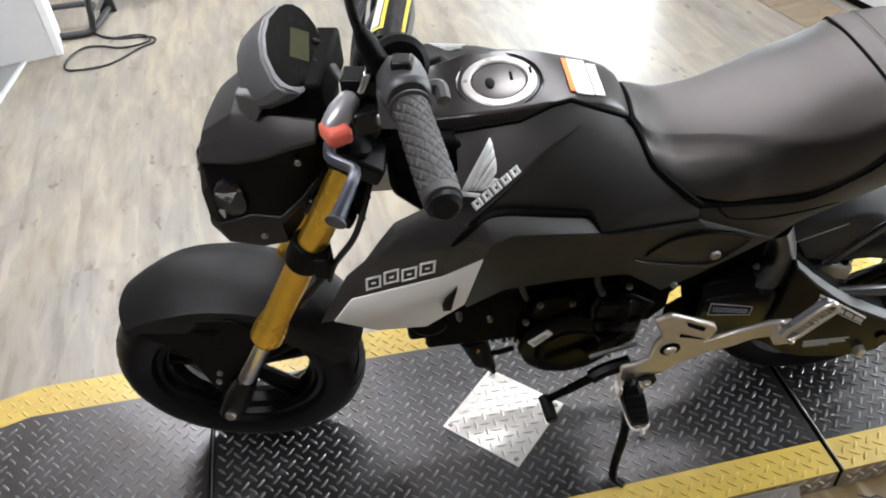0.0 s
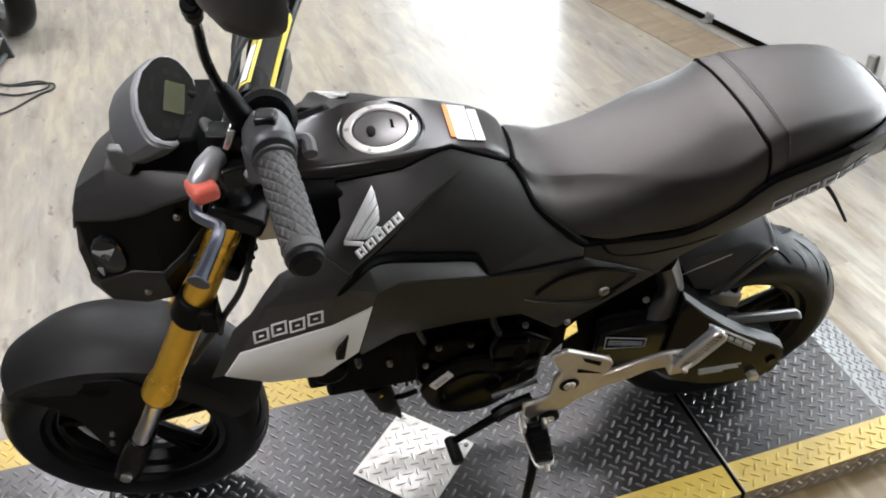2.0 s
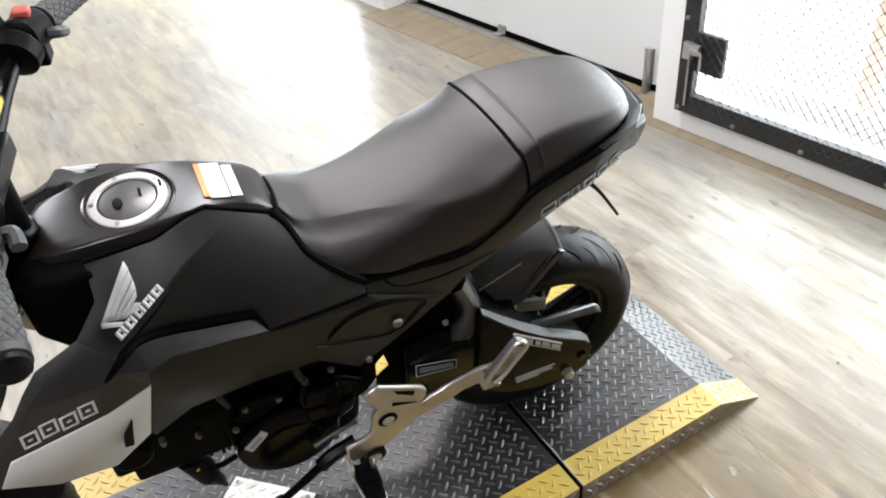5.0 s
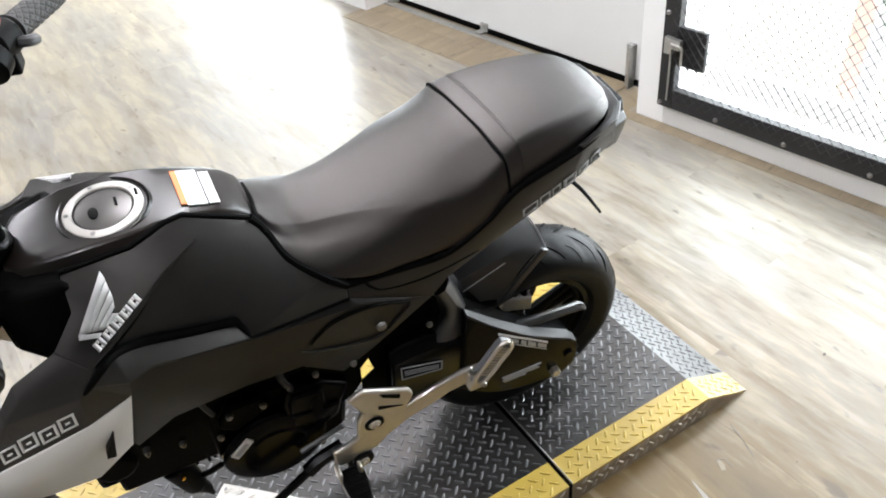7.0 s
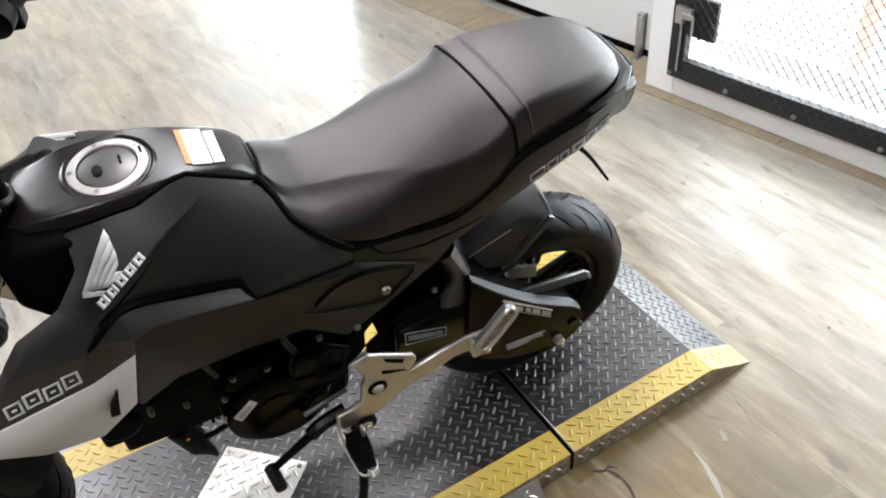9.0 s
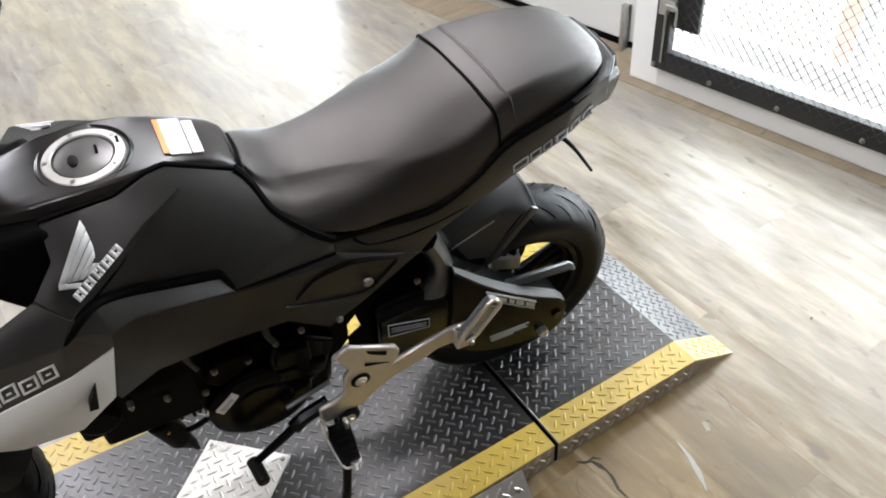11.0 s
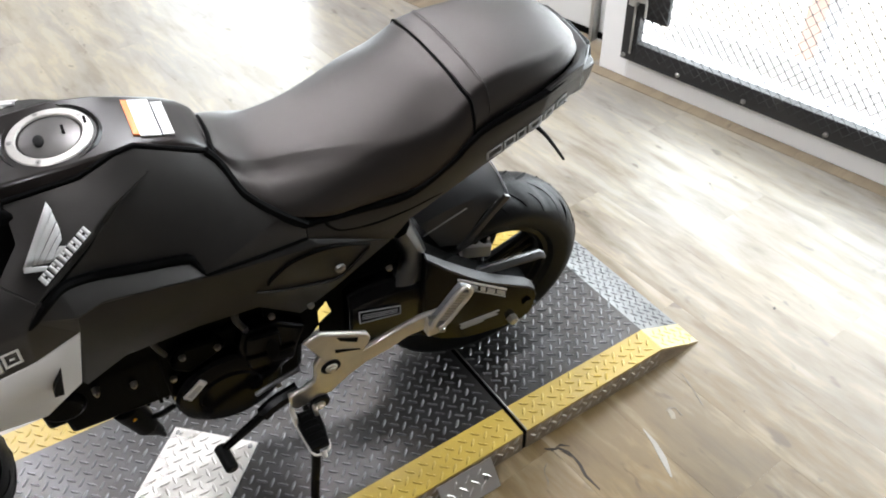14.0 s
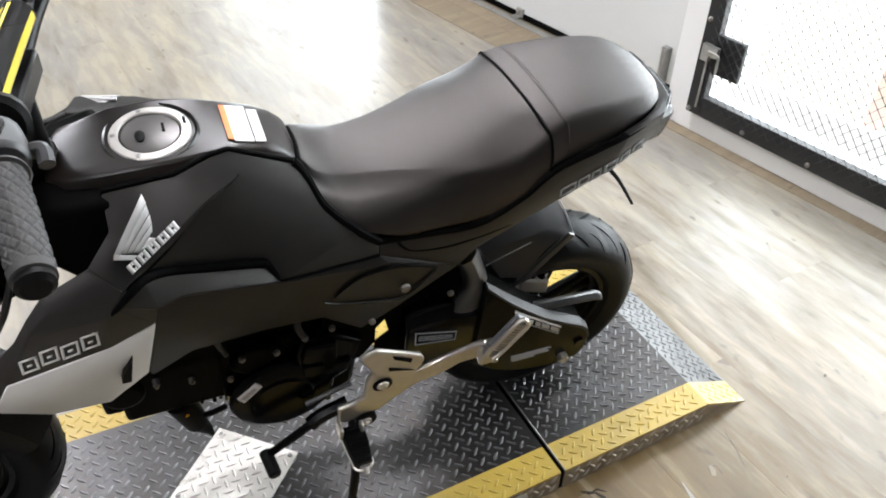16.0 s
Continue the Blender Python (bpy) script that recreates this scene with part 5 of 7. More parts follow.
# front mudguard with its side stay
bm, loops = BM(), []
for k in range(41):
    f = k / 40
    a = radians(22 + 108 * f)
    wide = 1 - 0.16 * max(0, (f - 0.72) / 0.28) ** 1.5 - 0.06 * max(0, (0.2 - f) / 0.2)
    crown = 0.271 + 0.004 * math.sin(math.pi * f)
    deep = float(np.interp(f, (0, 0.25, 0.5, 0.72, 0.9, 1), (0.030, 0.044, 0.050, 0.042, 0.022, 0.006)))
    row = [(crown - 0.030 - deep, 0.0835), (crown - 0.030 - deep * 0.45, 0.0845), (crown - 0.030, 0.083), (crown - 0.024, 0.0795)]
    half = [(crown - 0.024 * abs(u) ** 2.5, 0.076 * u) for u in (0.94, 0.8, 0.62, 0.42, 0.21)]
    both = [(r, -y) for r, y in row + half] + [(crown, 0.0)] + [(r, y) for r, y in (row + half)[::-1]]
    loops.append([(WF.x + r * math.cos(a), WF.y + y * wide, WF.z + r * math.sin(a)) for r, y in both])
rings(bm, loops, closed=False, cap=False)
bmesh.ops.solidify(bm, geom=bm.faces[:], thickness=0.004)
guard = part("front_mudguard", bm, MUDGUARD, bike, "satin black front mudguard", angle=32)
guard.matrix_local = WHEELTURN
for sy in (-1, 1):
    bm = BM()
    slab(bm, [(-0.095, 0.425), (-0.02, 0.468), (0.09, 0.475), (0.125, 0.45), (0.095, 0.34), (0.070, 0.225), (0.038, 0.215), (0.012, 0.27), (-0.012, 0.36), (-0.04, 0.395)], sy * 0.070, sy * 0.078)
    stay = steered(part("mudguard_stay", bm, DARK, bike, "black mudguard side stay", 0.003))
    bm = BM()
    slab(bm, [(0.012, 0.448), (0.068, 0.450), (0.050, 0.434), (0.030, 0.434)], sy * 0.0795, sy * 0.074)
    part("stay_slot", bm, SEALSHADE, stay)
    bm = BM()
    bolt(bm, (0.034, sy * 0.078, 0.325), (0, sy, 0), 0.006)
    bolt(bm, (0.026, sy * 0.078, 0.298), (0, sy, 0), 0.006)
    part("stay_bolt", bm, STEEL, stay)
    bm = BM()
    slab(bm, [(0.192, 0.660), (0.206, 0.655), (0.222, 0.690), (0.220, 0.706), (0.208, 0.695)], sy * 0.060, sy * 0.068)
    steered(part("reflector_bracket", bm, GOLD, bike, "small amber bracket", 0.002))


# ---- headlight and instruments ----
def prism(name, rows, material, label="", bevel=0.006, parent=None):
    """Faceted body: rows of x, lower width, middle width, top width, lower, middle and top height."""
    bm = BM()
    rings(bm, [[(x, -a, z0), (x, -b, z1), (x, -c, z2), (x, c, z2), (x, b, z1), (x, a, z0)] for x, a, b, c, z0, z1, z2 in rows])
    return part(name, bm, material, parent or bike, label, bevel, angle=20)


# sections: x, then half width and height of the crown's shoulder, the brow's edge, the flank, the chin and the bottom
HEAD = ((0.118, 0.040, 0.806, 0.066, 0.800, 0.076, 0.765, 0.076, 0.716, 0.056, 0.688), (0.138, 0.058, 0.860, 0.091, 0.836, 0.086, 0.790, 0.088, 0.714, 0.078, 0.674), (0.190, 0.066, 0.898, 0.098, 0.841, 0.089, 0.790, 0.091, 0.736, 0.080, 0.668),
        (0.230, 0.071, 0.900, 0.099, 0.851, 0.087, 0.802, 0.087, 0.728, 0.078, 0.677), (0.262, 0.074, 0.899, 0.099, 0.865, 0.083, 0.822, 0.070, 0.752, 0.060, 0.722), (0.305, 0.077, 0.894, 0.096, 0.878, 0.070, 0.852, 0.050, 0.802, 0.040, 0.782))


def head_part(name, wanted, material, label="", parent=None, angle=18):
    """A closed body through the head's sections; wanted(row) gives half of each outline, from the middle above to the middle below."""
    bm, loops = BM(), []
    for row in HEAD:
        half = wanted(*row)
        loops.append([(row[0], -y, z) for y, z in half] + [(row[0], y, z) for y, z in half[::-1] if y > 1e-6])
    rings(bm, loops)
    return part(name, bm, material, parent or bike, label, 0.003, angle=angle)


head = steered(head_part("headlight_shell", lambda x, c, zs, b, zb, m, zm, k, zk, j, zj: [(0, zs - 0.006), (c - 0.004, zs - 0.010), (b - 0.010, zb - 0.004), (m, zm), (k, zk + 0.016), (k, zk - 0.006), (j, zj), (0, zj - 0.004)], DARK, "faceted black headlight shell"))
head_part("headlight_brow", lambda x, c, zs, b, zb, m, zm, k, zk, j, zj: [(0, zs + 0.006), (c * 0.6, zs + 0.005), (c, zs), (c + (b - c) * 0.55, zs + (zb - zs) * 0.42), (b, zb), (b - 0.003, zb - 0.007), (b - 0.016, zb - 0.004), (0, zs - 0.012)], MATTE, "satin black brow over the headlight", head)
head_part("headlight_chin", lambda x, c, zs, b, zb, m, zm, k, zk, j, zj: [(0, zk), (k - 0.01, zk + 0.004), (k + 0.003, zk + 0.006), (k + 0.004, zk - 0.008), (j + 0.003, zj - 0.003), (0, zj - 0.007)], LOWER, "dark chin panel", head)
bm = BM()
box(bm, 0.228, 0.318, -0.072, 0.072, 0.885, 0.945)
part("dash_base", bm, SEALSHADE, head, "black block under the instruments", 0.006)
for sy in (-1, 1):
    bm = BM()
    slab(bm, [(0.208, 0.940), (0.222, 0.938), (0.238, 0.926), (0.238, 0.912), (0.227, 0.896), (0.208, 0.912)], sy * 0.081, sy * 0.066)
    part("brow_wing", bm, HUGGERP, head, "small satin panel between brow and instruments", 0.003)
prism("headlight_lens", ((0.104, 0.028, 0.044, 0.032, 0.715, 0.765, 0.806), (0.124, 0.038, 0.056, 0.042, 0.705, 0.765, 0.818)), LENS, "clear headlight lens", 0.008, head)
for sy in (-1, 1):
    bm = BM()
    c = Vector((0.166, sy * 0.086, 0.766))
    rings(bm, [[c + Vector((0.027 * s * math.cos(a), sy * d, 0.042 * s * math.sin(a) * (1 if math.sin(a) > 0 else 0.7))) for a in (2 * math.pi * i / 12 for i in range(12))] for s, d in ((1.0, -0.03), (1.0, 0.0), (0.85, 0.010), (0.4, 0.015))])
    lamp = part("side_lamp", bm, LENS, head, "clear side lamp lens")
    # two bright plates stand for glints in the dark lens
    bm = BM()
    slab(bm, [(0.150, 0.786), (0.180, 0.788), (0.168, 0.768)], sy * 0.094, sy * 0.101)
    slab(bm, [(0.146, 0.752), (0.156, 0.756), (0.152, 0.738)], sy * 0.094, sy * 0.099)
    part("lamp_reflector", bm, SILVERPL, lamp, "small bright plate for a glint in the lens", smooth=False)
    bm = BM()
    bolt(bm, (0.274, sy * 0.080, 0.834), (0, sy, 0.2), 0.006, 0.012)
    part("shell_screw", bm, STEEL, head)
    bm = BM()
    bolt(bm, (0.199, sy * 0.084, 0.696), (0, sy, 0.0), 0.006, 0.008)
    part("shell_screw", bm, STEEL, head)
DASH = Matrix.Translation((0.268, 0.002, 0.946)) @ Matrix.Rotation(radians(28), 4, "Y") @ Matrix.Rotation(radians(11.5), 4, "Z")   # z of the dash looks back and up
rim_half = ((-0.044, 0.0), (-0.040, 0.042), (-0.027, 0.076), (-0.018, 0.088), (-0.006, 0.094), (0.008, 0.090), (0.021, 0.074), (0.030, 0.058), (0.036, 0.030), (0.037, 0.0))
hexa = tuple((x, 0.004 - y) for x, y in rim_half) + tuple((x, 0.004 + y) for x, y in rim_half[-2:0:-1])


def dash_part(name, k, z0, z1, material, label="", parent=None, bevel=0.003):
    bm = BM()
    rings(bm, [[DASH @ Vector((x * s, y * s, z)) for x, y in hexa] for s, z in ((k, z0), (k, z1 - 0.003), (k * 0.975, z1))])
    return part(name, bm, material, parent or bike, label, bevel, angle=25)


bm = BM()
rings(bm, [[DASH @ Vector((x * a + d, y * b, z)) for x, y in hexa] for a, b, d, z in ((1.04, 1.02, -0.001, 0.006), (1.08, 1.00, -0.010, -0.012), (1.00, 0.90, -0.022, -0.034), (0.84, 0.76, -0.024, -0.050), (0.50, 0.50, -0.016, -0.070))])
dash = steered(part("instrument_cowl", bm, HUGGERP, bike, "satin black instrument cowl", 0.003, angle=22))
dash_part("bezel", 1.00, 0.002, 0.011, KNUCKLE, "dull silver instrument bezel", dash)
dash_part("display", 0.93, 0.008, 0.0125, SCREEN, "dark glossy display", dash, 0.0)
bm = BM()
box(bm, -0.008, 0.018, -0.026, 0.037, 0.0124, 0.0129, DASH)
part("lcd_window", bm, LCD, dash, "greenish unlit display window", smooth=False)
for x0, x1, y0, y1 in ((-0.026, -0.022, -0.040, -0.016), (-0.026, -0.022, 0.004, 0.036), (-0.008, 0.002, -0.060, -0.046), (0.006, 0.014, -0.058, -0.040), (-0.012, -0.004, 0.048, 0.062), (0.002, 0.012, 0.046, 0.058)):
    bm = BM()
    box(bm, x0, x1, y0, y1, 0.0122, 0.0127, DASH)
    part("indicator_mark", bm, LENS, dash, "dim print on the display", smooth=False)
for yy in (-0.022, 0.022):
    bm = BM()
    turned(bm, DASH @ Vector((0.0275, yy, 0.010)), DASH @ Vector((0.0275, yy, 0.0155)), ((0, 0.006), (0.7, 0.006), (1, 0.004)), 12)
    part("dash_button", bm, DARK, dash)

# ---- handlebar ----
BAR = [(0.497, -0.364, 1.033), (0.458, -0.248, 1.042), (0.440, -0.185, 1.042), (0.420, -0.12, 1.015), (0.406, -0.06, 0.985), (0.404, 0.0, 0.98), (0.406, 0.06, 0.985), (0.420, 0.12, 1.015), (0.440, 0.185, 1.042), (0.458, 0.248, 1.042), (0.497, 0.364, 1.033)]
bm = BM()
tube(bm, BAR, 0.0115, 16, n=6)
bar = steered(part("handlebar", bm, SWING, bike, "black tubular handlebar"))


def hand_part(name, bm, material, label="", bevel=0.0, parent=None, angle=35):
    return part(name, bm, material, parent or bar, label, bevel, angle=angle)


for sy in (-1, 1):
    g = lambda x, y, z, k=sy: Vector((x, -k * y, z))          # written for the left side, where y is negative
    a, b = g(0.457, -0.246, 1.042), g(0.500, -0.374, 1.032)
    ax = (b - a).normalized()
    bm = BM()
    seg, n = 96, 100
    u, v = side_frame(b - a)
    loops = []
    for i in range(n + 1):
        loop = []
        for k in range(seg):
            t, w = 2 * math.pi * k / seg, i * 0.26
            raised = min(1.0, 1.9 * min(abs(math.sin(5 * t + w)), abs(math.sin(5 * t - w))))
            r = 0.0172 + (0.0019 * raised if 4 < i < n - 8 else 0.0012) + (0.0035 if i < 3 else 0) - (0.003 if i == n else 0)
            loop.append(a.lerp(b, i / n) + r * (math.cos(t) * u + math.sin(t) * v))
        loops.append(loop)
    rings(bm, loops)
    hand_part("grip", bm, GRIP, "dark grey patterned rubber grip", angle=24)
    bm = BM()
    turned(bm, b, b + ax * 0.010, ((0, 0.0165), (0.6, 0.0165), (1, 0.012)), 18)
    hand_part("grip_end", bm, RUBBER, "black grip end")
    bm = BM()
    c = g(0.447, -0.214, 1.045)
    turned(bm, c + ax * 0.024, c - ax * 0.026, ((0, 0.022), (0.06, 0.026), (0.5, 0.027), (0.9, 0.025), (1, 0.020)), 16)
    box(bm, -0.026, 0.018, -0.018, 0.018, -0.044, 0.005, Matrix.Translation(c))
    sw = hand_part("switch_housing", bm, GREYPL if sy < 0 else DARK, "grey-black switch housing", 0.004)
    bm = BM()
    box(bm, -0.010, 0.012, -0.010, 0.010, 0.020, 0.033, Matrix.Translation(c))
    hand_part("rocker_switch", bm, GLOSS if sy < 0 else REDPL, "glossy rocker switch", 0.003, sw)
    bm = BM()
    tube(bm, [c + g(0.02, 0, -0.005), c + g(0.036, 0.004, -0.004), c + g(0.042, -0.012, -0.010)], 0.008, 8)
    hand_part("thumb_switch", bm, GREYPL, "grey thumb switch", 0, sw)
    bm = BM()
    turned(bm, g(0.434, -0.152, 1.036), g(0.440, -0.180, 1.046), ((0, 0.018), (0.1, 0.030), (0.8, 0.032), (1, 0.026)), 20)
    hand_part("bar_flange", bm, DARK, "black rubber bar collar")
    bm = BM()
    box(bm, -0.050, 0.006, -0.014, 0.014, -0.018, 0.014, Matrix.Translation(g(0.430, -0.196, 1.034)))
    tube(bm, [g(0.406, -0.198, 1.030), g(0.386, -0.215, 1.020), g(0.377, -0.232, 1.010)], 0.010, 8)
    hand_part("lever_perch", bm, SWING, "black lever perch", 0.003)
    bm = BM()
    path = [un(0.340, -0.200, 1.030), un(0.327, -0.228, 1.024), un(0.325, -0.247, 1.020), un(0.338, -0.266, 1.026), un(0.350, -0.284, 1.034), un(0.348, -0.304, 1.038), un(0.336, -0.332, 1.034), un(0.329, -0.348, 1.031)]
    tube(bm, [Vector((p.x, -sy * p.y, p.z)) for p in path], lambda t: 0.0080 - 0.002 * math.sin(math.pi * t) + (0.003 if t > 0.96 else 0), 10)
    hand_part("lever", bm, LEVERM, "blue-grey metal hand lever")
    bm = BM()
    tube(bm, [g(0.392, -0.20, 1.02), g(0.355, -0.13, 1.01), g(0.345, -0.07, 0.96), g(0.355, -0.04, 0.88)], 0.0045, 8)
    hand_part("control_cable", bm, CABLE)
    bm = BM()
    tube(bm, [g(0.44, -0.19, 1.01), g(0.39, -0.10, 1.02), g(0.37, -0.05, 0.97), g(0.38, -0.05, 0.86)], 0.004, 8)
    hand_part("control_cable", bm, CABLE)
    # mirror on a bent stem
    mh = g(0.464, -0.306, 1.268)
    bm = BM()
    tube(bm, [g(0.425, -0.195, 1.045), g(0.408, -0.199, 1.090), g(0.405, -0.219, 1.140), g(0.413, -0.245, 1.186), g(0.421, -0.272, 1.210)], lambda t: 0.0056 - 0.001 * t, 10)
    stem = steered(part("mirror_stem", bm, SWING, bike, "black mirror stem"))
    bm = BM()
    turned(bm, g(0.428, -0.194, 1.035), g(0.406, -0.199, 1.100), ((0, 0.012), (0.3, 0.0135), (0.8, 0.0110), (1, 0.0068)), 14)
    part("stem_boot", bm, DARK, stem, "rubber stem boot")
    bm = BM()
    rod(bm, g(0.4235, -0.278, 1.215), g(0.4315, -0.306, 1.240), 0.0080, 0.0080, 14)
    tube(bm, [g(0.427, -0.292, 1.226), g(0.436, -0.300, 1.244), mh + g(-0.018, 0.008, -0.008)], 0.009, 10)
    part("mirror_pivot", bm, DARK, stem, "black mirror pivot", 0.003)
    bm, loops = BM(), []
    for d, s in ((0.022, 0.97), (0.016, 1.0), (0.0, 0.96), (-0.016, 0.78), (-0.026, 0.45), (-0.029, 0.12)):
        loops.append([mh + Matrix.Rotation(radians(-28 * sy), 3, "Z") @ Vector((d, s * 0.072 * math.copysign(abs(math.cos(t)) ** 0.84, math.cos(t)), s * 0.048 * math.copysign(abs(math.sin(t)) ** 0.84, math.sin(t)))) for t in (2 * math.pi * i / 48 for i in range(48))])
    rings(bm, loops)
    part("mirror_shell", bm, MATTE, stem, "satin black mirror shell", angle=45)
bm = BM()
box(bm, -0.015, 0.013, -0.016, 0.016, -0.010, 0.009, Matrix.Translation(un(0.334, -0.222, 1.030)) @ Matrix.Rotation(0.6, 4, "Z"))
rod(bm, un(0.332, -0.208, 1.024), un(0.326, -0.192, 1.018), 0.008)
hand_part("lever_cover", bm, REDPL, "red plastic lever cover", 0.005)
bm = BM()
turned(bm, un(0.356, -0.184, 1.046), un(0.324, -0.222, 1.030), ((0, 0.006), (0.1, 0.012), (0.5, 0.015), (0.85, 0.012), (1, 0.007)), 14)
hand_part("lever_knuckle", bm, SILVERPL, "pale cast lever knuckle")
bm = BM()
box(bm, -0.020, 0.022, -0.014, 0.014, -0.016, 0.012, Matrix.Translation(un(0.368, -0.196, 1.026)) @ Matrix.Rotation(0.5, 4, "Z"))
hand_part("clutch_switch", bm, GLOSS, "black clutch switch", 0.003)
bm = BM()
bolt(bm, un(0.381, -0.210, 1.028), (0.2, -0.6, 0.8), 0.007, 0.006)
hand_part("perch_bolt", bm, CHROME, "bright perch bolt")
bm = BM()
box(bm, -0.002, 0.006, -0.008, 0.008, -0.014, 0.012, Matrix.Translation(un(0.368, -0.190, 1.068)) @ Matrix.Rotation(0.4, 4, "Y"))
hand_part("perch_clip", bm, CHROME, "bright clip by the mirror stem", 0.002)
for sy in (-1, 1):
    bm = BM()
    turned(bm, fork_at(0.834, 0.089 * sy), fork_at(0.872, 0.089 * sy), ((0, 0.024), (0.4, 0.024), (0.45, 0.018), (0.9, 0.017), (1, 0.010)), 16)
    steered(part("fork_cap", bm, DARK, bike, "black fork cap"))
for dy, k, r in ((-0.030, 0.0, 0.006), (-0.050, 0.02, 0.0045), (0.030, 0.01, 0.006), (-0.075, 0.035, 0.005)):
    bm = BM()
    tube(bm, [(0.400, dy * 2.0, 0.965 - k), (0.365, dy * 1.8, 0.945), (0.348 - k * 0.3, dy * 1.5, 0.90), (0.340, dy * 1.3, 0.84), (0.345, dy, 0.72)], r, 8)
    hand_part("control_cable", bm, SEALSHADE)
for pts, r in (([(0.37, -0.02, 0.90), (0.362, 0.00, 0.97), (0.372, 0.06, 1.020), (0.41, 0.14, 1.035), (0.44, 0.20, 1.04)], 0.0045), ([(0.36, -0.06, 0.88), (0.358, -0.05, 0.96), (0.368, 0.02, 1.010), (0.405, 0.12, 1.030), (0.43, 0.19, 1.035)], 0.0040), ([(0.38, -0.09, 0.90), (0.364, -0.08, 0.97), (0.382, -0.02, 1.005), (0.41, 0.08, 1.020), (0.43, 0.18, 1.03)], 0.0050)):
    bm = BM()
    tube(bm, pts, r, 8)
    hand_part("control_cable", bm, CABLE)
bm = BM()
rod(bm, (0.404, 0.0, 0.88), (0.404, 0.0, 0.985), 0.02)
box(bm, -0.022, 0.022, -0.06, 0.06, -0.012, 0.02, Matrix.Translation((0.404, 0, 0.975)))
hand_part("bar_clamp", bm, SWING, "black handlebar clamp", 0.004)
# black sleeve with yellow and white print over the middle of the bar
bm = BM()
tube(bm, [(0.416, -0.135, 1.036), (0.414, -0.03, 1.034), (0.416, 0.065, 1.036)], 0.0185, 18, n=6)
sleeve = hand_part("bar_pad", bm, SWING, "black printed bar sleeve")
for a0, a1, y0, y1, ml, lb in ((112, 158, -0.112, -0.030, DECAL, "white printed panel"), (112, 158, -0.028, 0.050, YELDECAL, "yellow printed panel"), (93, 107, -0.120, 0.058, YELDECAL, "yellow border line"), (108, 160, -0.1205, -0.1145, YELDECAL, "yellow border line"),
                               (-6, 26, -0.120, 0.058, YELDECAL, "yellow printed band")):
    bm, loops = BM(), []
    for i in range(13):
        y = y0 + (y1 - y0) * i / 12
        cx, cz = 0.414 + 0.002 * ((y + 0.03) / 0.1) ** 2, 1.034 + 0.002 * ((y + 0.03) / 0.1) ** 2
        loops.append([(cx + 0.0194 * math.cos(radians(t)), y, cz + 0.0194 * math.sin(radians(t))) for t in np.linspace(a0, a1, 5)])
    rings(bm, loops, closed=False, cap=False)
    hand_part("sleeve_print", bm, ml, lb, 0, sleeve)

# ---- frame, engine and lower parts ----
bm = BM()
tube(bm, [(0.36, 0, 0.82), (0.46, 0, 0.76), (0.62, 0, 0.66), (0.76, 0, 0.60), (0.785, 0, 0.52), (0.785, 0, 0.38)], 0.030, 12)
tube(bm, [(0.78, -0.06, 0.62), (0.95, -0.07, 0.66), (1.18, -0.06, 0.74)], 0.014, 8)
tube(bm, [(0.78, 0.06, 0.62), (0.95, 0.07, 0.66), (1.18, 0.06, 0.74)], 0.014, 8)
part("frame_tube", bm, SWING, bike, "black steel frame")
bm = BM()
box(bm, 0.45, 0.755, -0.10, 0.10, 0.585, 0.74)
part("air_box", bm, DARK, bike, "black air box behind the covers", 0.02)
bm = BM()
rings(bm, [[(x, -w, z0), (x, -w, z1), (x, w, z1), (x, w, z0)] for x, w, z0, z1 in ((0.375, 0.055, 0.745, 0.850), (0.420, 0.085, 0.725, 0.868), (0.480, 0.100, 0.700, 0.872))])
part("head_cover", bm, SEALSHADE, bike, "black cover behind the steering head", 0.012)
bm = BM()
box(bm, 0.47, 0.655, -0.052, 0.052, 0.78, 0.868)
part("fuel_tank", bm, DARK, bike, bevel=0.02)
eng = BM()
rings(eng, [[(x, y, z) for x, z in ((0.575, 0.40), (0.585, 0.30), (0.62, 0.262), (0.72, 0.258), (0.79, 0.30), (0.80, 0.42), (0.77, 0.49), (0.66, 0.50), (0.60, 0.47))] for y in (-0.085, 0.085)])
eng = part("engine_case", eng, ENGINE, bike, "black cast engine case", 0.012)


def disc_cover(name, x, z, r, y0, y1, label="", sq=1.0):
    bm, loops = BM(), []
    for s, y in ((1.0, y0), (1.0, y1 + 0.010), (0.95, y1 + 0.003), (0.86, y1), (0.60, y1), (0.56, y1 - 0.004), (0.30, y1 - 0.004), (0.1, y1 - 0.004)):
        loops.append([(x + r * s * math.cos(a), y, z + r * s * sq * math.sin(a)) for a in (2 * math.pi * i / 36 for i in range(36))])
    rings(bm, loops)
    return part(name, bm, COVERP, eng, label, angle=30)


disc_cover("alternator_cover", 0.655, 0.355, 0.092, -0.080, -0.112, "glossy black round engine cover")
bm = BM()
slab(bm, [(0.682, 0.463), (0.694, 0.500), (0.752, 0.492), (0.797, 0.459), (0.782, 0.418), (0.772, 0.380), (0.720, 0.352), (0.688, 0.385)], -0.110, -0.080)
spk = part("sprocket_cover", bm, COVERP, eng, "glossy black sprocket cover", 0.006)
bm = BM()
slab(bm, [(0.688, 0.452), (0.697, 0.496), (0.750, 0.488), (0.752, 0.446), (0.742, 0.440)], -0.122, -0.108)
part("cover_block", bm, COVERP, spk, "raised block of the sprocket cover", 0.005)
bm = BM()
